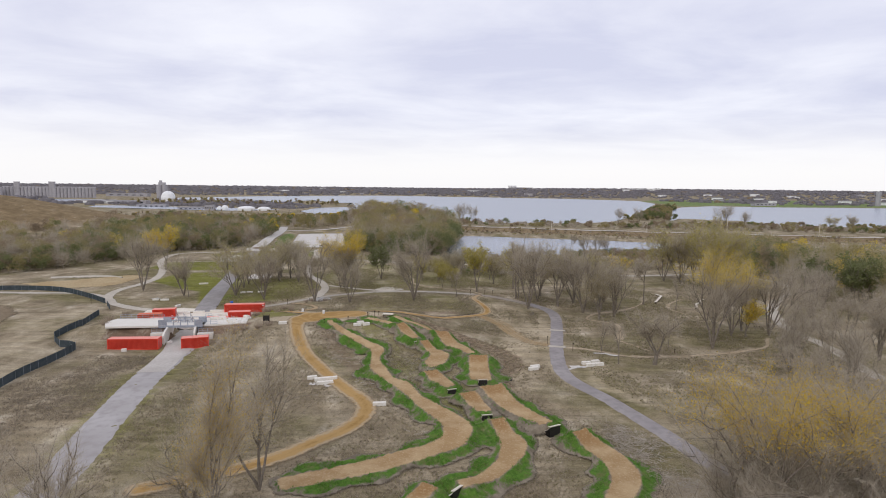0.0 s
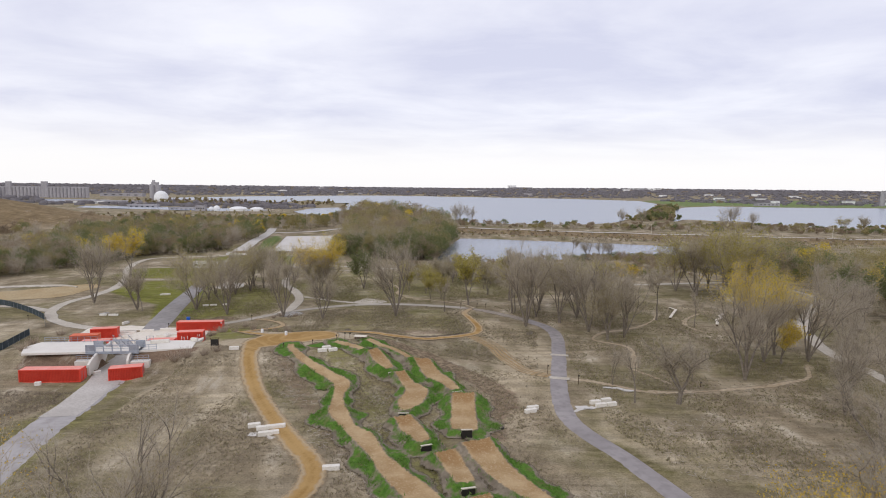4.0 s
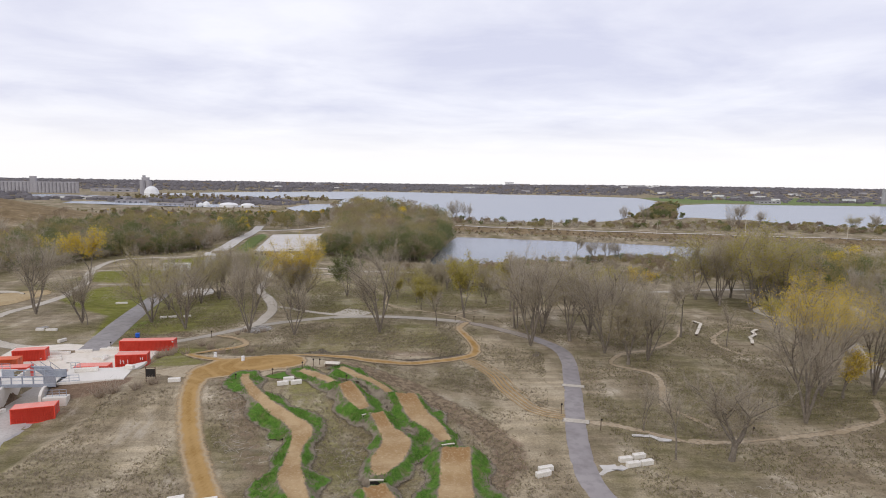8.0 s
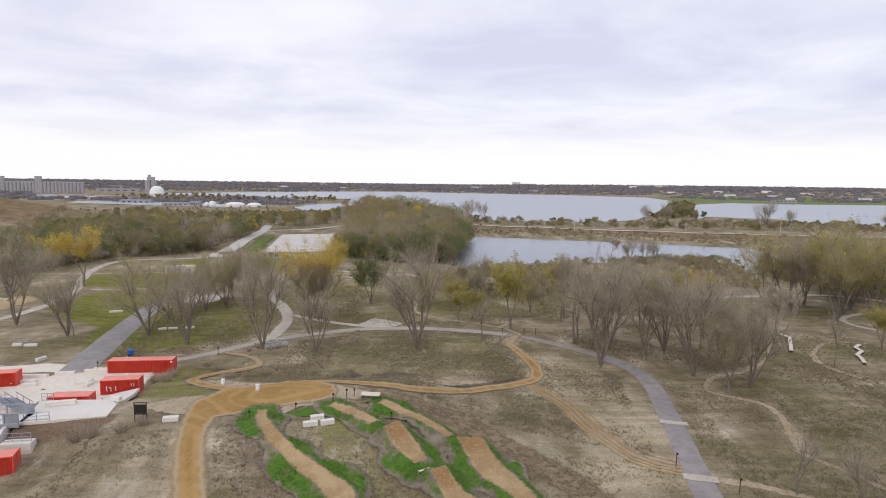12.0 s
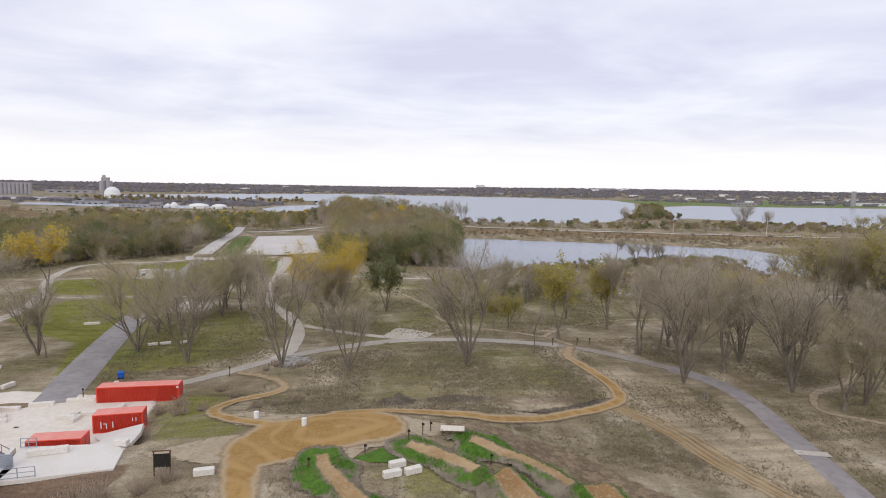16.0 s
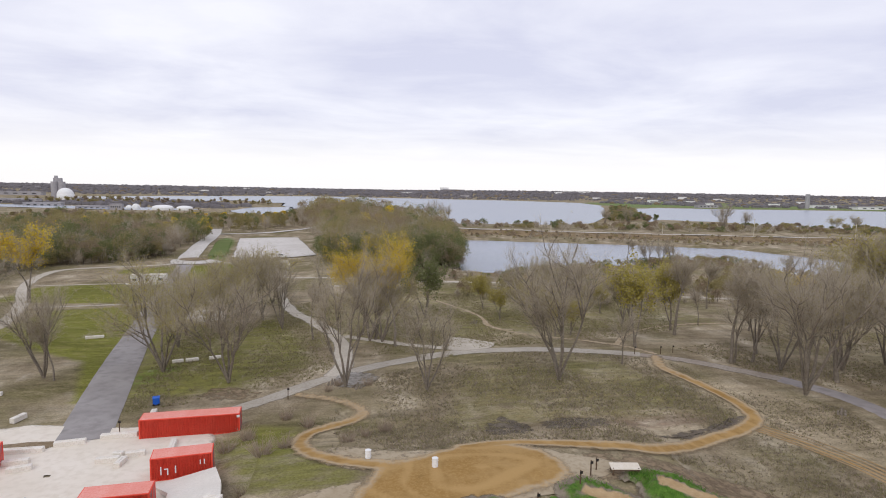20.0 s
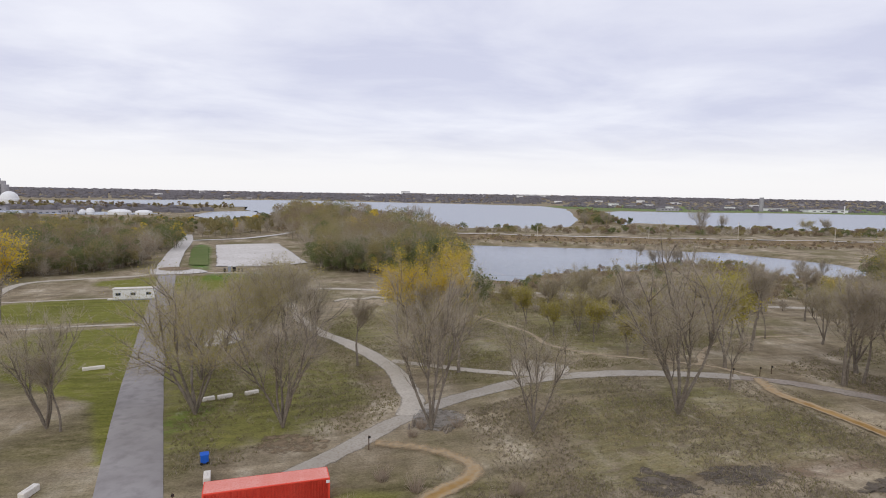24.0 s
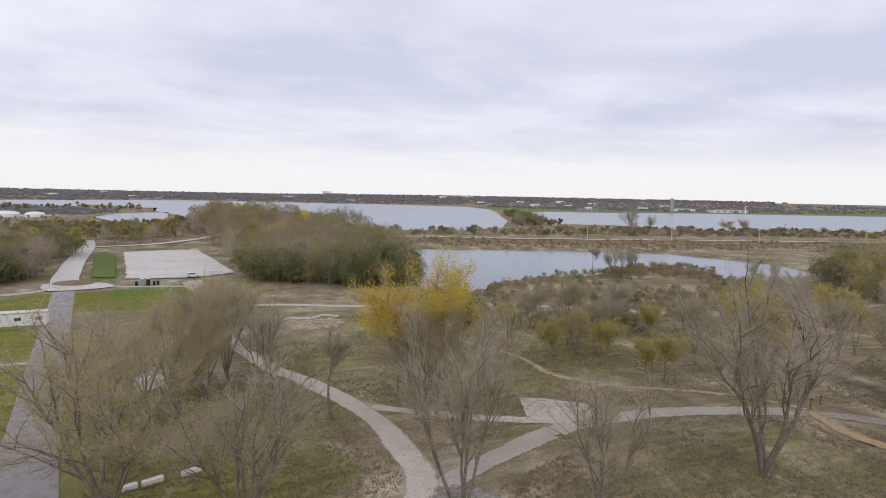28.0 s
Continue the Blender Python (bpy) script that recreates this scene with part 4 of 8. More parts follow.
strip("rutted_earth", [(-9, 141.6), (-1, 140), (4, 138.6), (9, 136.5), (13, 131.4), (17, 126), (20.2, 120), (22.4, 113.5), (22, 108.8), (20, 105), (18.2, 101), (18.4, 96)], [5.5, 5.0, 5.0, 4.6, 4.0, 3.6, 3.4, 3.0], M_RUT, "rutted brown earth beside the jumps", lift=0.04, ragged=0.5, full=0.55, category="dirt track")
patch("grass_patch", [(-17.6, 134.6), (-14.6, 136.2), (-11.4, 135.6), (-11.2, 133.8), (-14, 133)], M_TURF, "small vivid green grass patch", lift=0.08, step=1.2, ragged=0.15, category="grass")
for nm, ringpts in (("sand_west", [(-41.6, 138.4), (-35.2, 140.6), (-31, 141.4), (-29.8, 135), (-33.1, 134.8), (-37, 136.2)]), ("sand_south", [(-26, 134.6), (-20.8, 137.2), (-16, 138.6), (-11, 140), (-8.6, 138), (-12.5, 136.8), (-16.4, 135.8), (-18.4, 132.6), (-22.6, 132)]),
                    ("sand_east", [(-14.3, 147), (-11.4, 145.2), (-8.4, 143.2), (-5.2, 141.4), (-9.4, 138.4), (-12.6, 138.4)])):
    patch(nm, ringpts, M_SAND, "pale trodden sand at the rim of the start circle", lift=0.07, step=1.2, ragged=0.2, category="sand", full=0.85)
patch("sand_by_drums", [(-36.5, 148), (-33, 152), (-30, 149.5), (-23, 147.6), (-16, 148.8), (-14.6, 147.6), (-22, 144.6), (-33, 144.6)], M_SAND, "pale sand at the rim of the start circle", lift=0.05, step=1.5, ragged=0.2, category="sand", full=0.7)
for nm, ringpts in (("dark_soil_east", [(2.5, 150.9), (8, 151.8), (15.7, 153.4), (21.6, 156.4), (22.4, 158.6), (19, 158.4), (15.8, 156), (9, 154)]), ("dark_soil_west", [(-15.4, 160), (-12, 162.6), (-9.4, 159), (-9.6, 155), (-12.6, 152.8), (-15.2, 155)]),
                    ("dark_soil_mid", [(-8, 159.6), (-3.5, 160.6), (1.6, 159), (0, 155), (-4.6, 153.4), (-8, 155.4)])):
    patch(nm, ringpts, M_DARKSOIL, "dark bare patch of soil in the meadow", lift=0.05, step=1.5, ragged=0.3, category="soil", full=0.6)
patch("planting_bed", [(-73, 163), (-69.6, 163.3), (-65.4, 163.3), (-66.4, 161.2), (-72, 161.4)], M_RUT, "brown planting bed beside the plaza", lift=0.16, step=1.5, ragged=0.1, category="soil")
patch("bare_soil", [(-54.5, 178.2), (-53, 181), (-49, 181.2), (-44.5, 177.6), (-46, 174.8), (-50.4, 175.2)], M_RUT, "dark bare soil on the lawn", lift=0.05, step=2, ragged=0.3, category="soil", full=0.5)
patch("trail_head", [(-11.8, 205), (-7.6, 202), (-3.4, 198.4), (-6, 193.6), (-14.4, 193.6)], M_GRAVEL, "pale gravel patch beside the path", lift=0.09)
patch("island_in_road", [(-98 + 6.2 * math.cos(a * math.pi / 8), 353.4 + 6.2 * math.sin(a * math.pi / 8)) for a in range(16)], M_RUT, "round mulched island where the gravel roads meet", lift=0.46, step=1.5, ragged=0.1, category="soil")
patch("sandy_clearing", [(-41, 262), (-37, 270), (-30, 273), (-24, 269), (-26, 261), (-34, 258)], M_SAND, "pale sandy clearing in the rough grass", lift=0.06, step=2, ragged=0.4, category="sand", full=0.6)


# ---- trees ----
class Geo:
    """Vertices and faces of one mesh, gathered piece by piece."""

    def __init__(self):
        self.v, self.f, self.n = [], [], 0

    def add(self, verts, faces):
        self.v.append(np.asarray(verts, float))
        self.f.extend([tuple(i + self.n for i in f) for f in faces])
        self.n += len(verts)

    def tube(self, pts, radii, sides):
        pts = np.asarray(pts, float)
        d = np.gradient(pts, axis=0)
        d /= np.linalg.norm(d, axis=1)[:, None] + 1e-9
        ref = np.where(np.abs(d[:, 2:3]) > 0.9, [[1.0, 0, 0]], [[0, 0, 1.0]])
        u = np.cross(d, ref)
        u /= np.linalg.norm(u, axis=1)[:, None] + 1e-9
        w = np.cross(d, u)
        a = np.arange(sides) / sides * 2 * np.pi
        ring = pts[:, None] + (u[:, None] * np.cos(a)[None, :, None] + w[:, None] * np.sin(a)[None, :, None]) * np.asarray(radii)[:, None, None]
        k = len(pts)
        faces = [(i * sides + j, i * sides + (j + 1) % sides, (i + 1) * sides + (j + 1) % sides, (i + 1) * sides + j)
                 for i in range(k - 1) for j in range(sides)]
        self.add(ring.reshape(-1, 3), faces)

    def slivers(self, base, tip, width, rs):
        """Thin twigs, one triangle each."""
        base, tip = np.asarray(base), np.asarray(tip)
        side = np.cross(tip - base, rs.normal(0, 1, base.shape))
        side *= (width / (np.linalg.norm(side, axis=1) + 1e-9))[:, None] if np.ndim(width) else width / (np.linalg.norm(side, axis=1)[:, None] + 1e-9)
        k = len(base)
        self.add(np.concatenate([base - side, base + side, tip]), [(i, i + k, i + 2 * k) for i in range(k)])

    def leaves(self, at, size, rs):
        """Small four-cornered leaf sprays, turned every way."""
        k = len(at)
        u = rs.normal(0, 1, (k, 3))
        u /= np.linalg.norm(u, axis=1)[:, None]
        w = np.cross(u, rs.normal(0, 1, (k, 3)))
        w /= np.linalg.norm(w, axis=1)[:, None]
        s = (size * rs.uniform(0.6, 1.4, k))[:, None]
        u, w = u * s, w * s * 0.62
        self.add(np.concatenate([at - u, at - w, at + u, at + w]), [(i, i + k, i + 2 * k, i + 3 * k) for i in range(k)])

    def mesh(self, name, mat, shade=False):
        return mesh_from(name, np.concatenate(self.v), self.f, mat, shade=shade)


def bend(rs, p, d, length, segs, wander, lift):
    pts, d = [np.array(p, float)], np.array(d, float)
    for _ in range(segs):
        d = d + rs.normal(0, wander, 3) + [0, 0, lift]
        d /= np.linalg.norm(d)
        pts.append(pts[-1] + d * length / segs)
    return np.array(pts)


def tree_meshes(name, seed, high, stems, reach, twigs, leaves, leaf_mat, twig_mat, leaf_size=0.28, leaf_low=0.3, thick=1.0, clear=0.18):
    """Trunk and crown of one tree, its foot at the origin. reach: how far stems lean out; clear: bare height of the trunk."""
    rs = np.random.RandomState(seed)
    wood, crown = Geo(), Geo()
    tips, tip_dir = [], []
    fork = clear * high * rs.uniform(0.6, 1.0)
    r0 = 0.0142 * high * thick
    twigs = int(twigs * 1.7)

    def grow(p, d, length, radius, level):
        """A limb that bends, with thinner ones forking off along it."""
        segs = (6, 5, 4)[level]
        b = bend(rs, p, d, length, segs, (0.07, 0.11, 0.14)[level], 0.04)
        wood.tube(b, np.linspace(radius, max(0.008, radius * (0.45, 0.35, 0.25)[level]), segs + 1), (6, 4, 3)[level])
        if level:
            for q in range(1 if level == 2 else 3, segs + 1):
                tips.append(b[q]); tip_dir.append(b[q] - b[q - 1])
        if level < 2:
            for k in range(rs.randint(4, 6) if level == 0 else rs.randint(5, 8)):
                q = segs if k < 2 else rs.randint(3 if level == 0 else 1, segs)
                way = b[q] - b[q - 1]
                side = rs.normal(0, 1, 3) * [1, 1, 0.55]
                way = way / np.linalg.norm(way) + side / np.linalg.norm(side) * (0.04 + reach * 1.2) * (0.8, 1.5)[level]
                grow(b[q], way / np.linalg.norm(way), length * rs.uniform(0.5, 0.8), radius * (0.56 if q == segs else 0.4), level + 1)

    if stems == 1 or clear > 0.1:
        base = bend(rs, (0, 0, -0.3), (0, 0, 1), fork + 0.3, 4, 0.05, 0)
        wood.tube(base, np.array([1.35, 1.05, 0.95, 0.9, 0.9]) * r0 * (1.5 if stems > 1 else 1.25), 7)
    else:
        base = np.array([(0, 0, -0.3), (0, 0, fork * 0.2)])
    for s in range(stems):
        a = (s + rs.uniform(-0.3, 0.3)) / stems * 2 * np.pi
        lean = reach * rs.uniform(0.5, 1.15) if stems > 1 else reach * 0.15
        d = np.array([math.cos(a) * lean, math.sin(a) * lean, 1.0])
        start = base[-1] if stems == 1 else base[-1] * [1, 1, rs.uniform(0.7, 1)]
        grow(start, d / np.linalg.norm(d), (high - fork) * rs.uniform(0.40, 0.52), r0 * rs.uniform(0.7, 0.9) * (1.25 if stems == 1 else 1), 0)
    tips, tip_dir = np.array(tips), np.array(tip_dir)
    grown = tips[:, 2].max() / (high * 1.14)
    wood.v = [v / grown for v in wood.v]
    tips = tips / grown
    tip_dir /= np.linalg.norm(tip_dir, axis=1)[:, None] + 1e-9
    pick = rs.randint(0, len(tips), twigs)
    d = tip_dir[pick] * 0.8 + rs.normal(0, 0.55, (twigs, 3)) + [0, 0, 0.2]
    d /= np.linalg.norm(d, axis=1)[:, None]
    length = (high * rs.uniform(0.04, 0.11, twigs))[:, None]
    start = tips[pick] + rs.normal(0, 0.008 * high, (twigs, 3))
    end = start + d * length
    crown.slivers(start, end, 0.016, rs)
    # finer shoots off the twigs
    half = int(twigs * 0.7)
    mid = start[:half] + (end[:half] - start[:half]) * rs.uniform(0.3, 0.9, (half, 1))
    crown.slivers(mid, mid + (d[:half] + rs.normal(0, 0.5, (half, 3))) * length[:half] * 0.7, 0.012, rs)
    body = Geo()
    if leaves:
        at = np.concatenate([end, mid])
        at = at[at[:, 2] > leaf_low * high * rs.uniform(0.9, 1.1, len(at))]
        body.leaves(at[rs.randint(0, len(at), leaves)] + rs.normal(0, 0.022 * high, (leaves, 3)), leaf_size, rs)
    out = [("trunk", wood.mesh(name + "_trunk", M_BARK, True)), ("crown", crown.mesh(name + "_crown", twig_mat))]
    if leaves:
        out.append(("foliage", body.mesh(name + "_foliage", leaf_mat)))
    return out


def bush_meshes(name, seed, high, wide, twigs, leaves, leaf_mat, leaf_size=0.3):
    rs = np.random.RandomState(seed)
    g, lf = Geo(), Geo()
    a, r = rs.uniform(0, 2 * np.pi, twigs), wide * np.sqrt(rs.uniform(0, 1, twigs)) * 0.5
    base = np.stack([np.cos(a) * r * 0.4, np.sin(a) * r * 0.4, np.zeros(twigs) - 0.1], -1)
    tip = np.stack([np.cos(a) * r * rs.uniform(0.8, 1.6, twigs), np.sin(a) * r * rs.uniform(0.8, 1.6, twigs), high * rs.uniform(0.4, 1.0, twigs)], -1)
    g.slivers(base, tip, 0.035, rs)
    k = twigs
    mid = base + (tip - base) * rs.uniform(0.4, 0.9, (k, 1))
    g.slivers(mid, mid + rs.normal(0, high * 0.14, (k, 3)) + [0, 0, high * 0.1], 0.02, rs)
    out = [("crown", g.mesh(name + "_crown", M_SHRUBTWIG))]
    if leaves:
        at = tip[rs.randint(0, k, leaves)] * rs.uniform(0.55, 1.05, (leaves, 1)) + rs.normal(0, high * 0.09, (leaves, 3))
        at[:, 2] = np.abs(at[:, 2])
        lf.leaves(at, leaf_size, rs)
        out.append(("foliage", lf.mesh(name + "_foliage", leaf_mat)))
    return out


KINDS = {}
for k in range(4):
    KINDS["bare", k] = tree_meshes("bare_tree", 10 + k, 19, (5, 4, 6, 5)[k], 0.36, 2800, 1500, M_LEAF_O, M_TWIG, leaf_size=0.085, leaf_low=0.45, clear=0.10)
    KINDS["thicket", k] = tree_meshes("thicket_tree", 20 + k, 14, (5, 6, 4, 5)[k], 0.42, 2800, 700, M_LEAF_O, M_TWIG, leaf_size=0.07, clear=0.05)
for k in range(2):
    KINDS["single", k] = tree_meshes("single_tree", 30 + k, 13, 1, 0.4, 2800, 700, M_LEAF_O, M_TWIG, leaf_size=0.08, clear=0.24)
    KINDS["broad", k] = tree_meshes("broad_tree", 33 + k, 8.6, 4, 0.8, 3000, 500, M_LEAF_O, M_TWIG, leaf_size=0.07, clear=0.28, thick=1.5)
    KINDS["thin", k] = tree_meshes("thin_tree", 40 + k, 11, 1 + k, 0.2, 700, 0, None, M_TWIG, clear=0.15, thick=0.8)
    KINDS["haze", k] = tree_meshes("olive_tree", 50 + k, 16, 4, 0.42, 3400, 4600, M_LEAF_O, M_TWIG, leaf_size=0.11, clear=0.12)
    KINDS["yellow", k] = tree_meshes("yellow_tree", 60 + k, 17, 4, 0.45, 3200, 26000, M_LEAF_Y, M_TWIG, leaf_size=0.095, leaf_low=0.66, clear=0.08)
    KINDS["crest", k] = tree_meshes("crested_tree", 60 + k, 17, 5, 0.31, 3800, 7500, M_LEAF_Y, M_TWIG, leaf_size=0.085, leaf_low=0.84, clear=0.08)
    KINDS["amber", k] = tree_meshes("amber_tree", 63 + k * 5, 17, 6, 0.45, 4400, 10500, M_LEAF_A, M_TWIG, leaf_size=0.068, leaf_low=0.88, clear=0.05)
    KINDS["brush", k] = tree_meshes("brush_tree", 24 + k, 13, 7, 0.5, 4800, 300, M_LEAF_O, M_TWIG, leaf_size=0.06, clear=0.02, thick=0.7)
    KINDS["autumn", k] = tree_meshes("autumn_tree", 65 + k, 19, 5, 0.42, 3800, 12000, M_LEAF_YG, M_TWIG, leaf_size=0.08, leaf_low=0.48, clear=0.04)
    KINDS["gold", k] = tree_meshes("gold_tree", 70 + k, 11, 2, 0.4, 1500, 3800, M_LEAF_Y, M_TWIG, leaf_size=0.15, leaf_low=0.25, clear=0.15)
    KINDS["spire", k] = tree_meshes("slender_yellow_tree", 75 + k, 21, 1, 0.10, 1800, 8000, M_LEAF_A, M_TWIG, leaf_size=0.05, leaf_low=0.5, clear=0.1, thick=0.6)
    KINDS["lime", k] = tree_meshes("lime_tree", 80 + k, 10, 3, 0.42, 1200, 4300, M_LEAF_YG, M_TWIG, leaf_size=0.15, leaf_low=0.3, clear=0.15)
    KINDS["willow", k] = tree_meshes("pale_tree", 90 + k, 17, 4, 0.5, 2600, 4600, M_LEAF_YG, M_TWIG, leaf_size=0.16, leaf_low=0.30, clear=0.1)
    KINDS["green", k] = tree_meshes("green_tree", 100 + k, 13, 3, 0.42, 900, 5000, M_LEAF_G, M_TWIG, leaf_size=0.24, leaf_low=0.16, clear=0.1)
    KINDS["shrub", k] = bush_meshes("bare_shrub", 140 + k, 1.9, 2.6, 120, 0, None)
    KINDS["bush", k] = bush_meshes("green_bush", 150 + k, 3.6, 5.0, 260, 1900, M_LEAF_G, 0.26)
    KINDS["scrub", k] = bush_meshes("brown_scrub", 160 + k, 3.0, 5.0, 420, 700, M_LEAF_B, 0.24)
LABELS = {
    "bare": ("tall bare cottonwood with several grey stems", "tree"), "single": ("bare single-trunked tree with a spreading crown", "tree"),
    "thin": ("thin young bare tree on the dry meadow", "tree"), "haze": ("half-bare tree with sparse olive leaves", "tree"),
    "yellow": ("tall cottonwood, yellow at the top and bare below", "tree"), "gold": ("small tree with bright golden-yellow leaves", "tree"),
    "lime": ("small tree with yellow-green leaves", "tree"), "willow": ("broad tree with thin yellow-green leaves", "tree"),
    "green": ("dense tree still in dark green leaf", "tree"), "crest": ("tall cottonwood, thinly yellow at the crest and bare below", "tree"), "amber": ("tall bare-stemmed tree with a few amber leaves at its top", "tree"), "brush": ("dense leafless grey brushwood tree", "tree"), "autumn": ("tall many-stemmed tree with sparse gold leaves", "tree"), "thicket": ("bare many-stemmed tree of the thicket", "tree"), "spire": ("slender single-stemmed tree with amber leaves", "tree"),
    "broad": ("low leafless tree with a broad spreading crown", "tree"),
    "shrub": ("low leafless reddish-brown shrub", "shrub"), "bush": ("rounded dark green bush", "bush"), "scrub": ("brown autumn scrub bush", "bush"),
}
TREE_NAMES = {"bare": "cottonwood_tree", "yellow": "cottonwood_tree", "shrub": "shrub", "bush": "bush", "scrub": "bush"}
plant_rs = np.random.RandomState(77)


def plant(kind, x, y, size=1.0, variant=None, turn=None, group=""):
    """One tree or bush with its foot on the ground. size: a factor on its usual height."""
    k = plant_rs.randint(0, 2) if variant is None else variant
    if (kind, k) not in KINDS:
        k = 0
    spin = plant_rs.uniform(0, 360) if turn is None else turn
    sx = size * plant_rs.uniform(0.92, 1.08)
    m = pose(x, y, hz(x, y) - 0.05, 0, 0, spin)
    scale = Matrix.Diagonal((sx, sx, size, 1))
    label, cat = LABELS[kind]
    ob = empty(TREE_NAMES.get(kind, "tree"), m, label, cat, group)
    for nm, me in KINDS[kind, k]:
        c = child(nm, me, ob)
        c.matrix_local = scale
        if nm != "trunk":
            tagged(c, kind="stuff")
    return ob


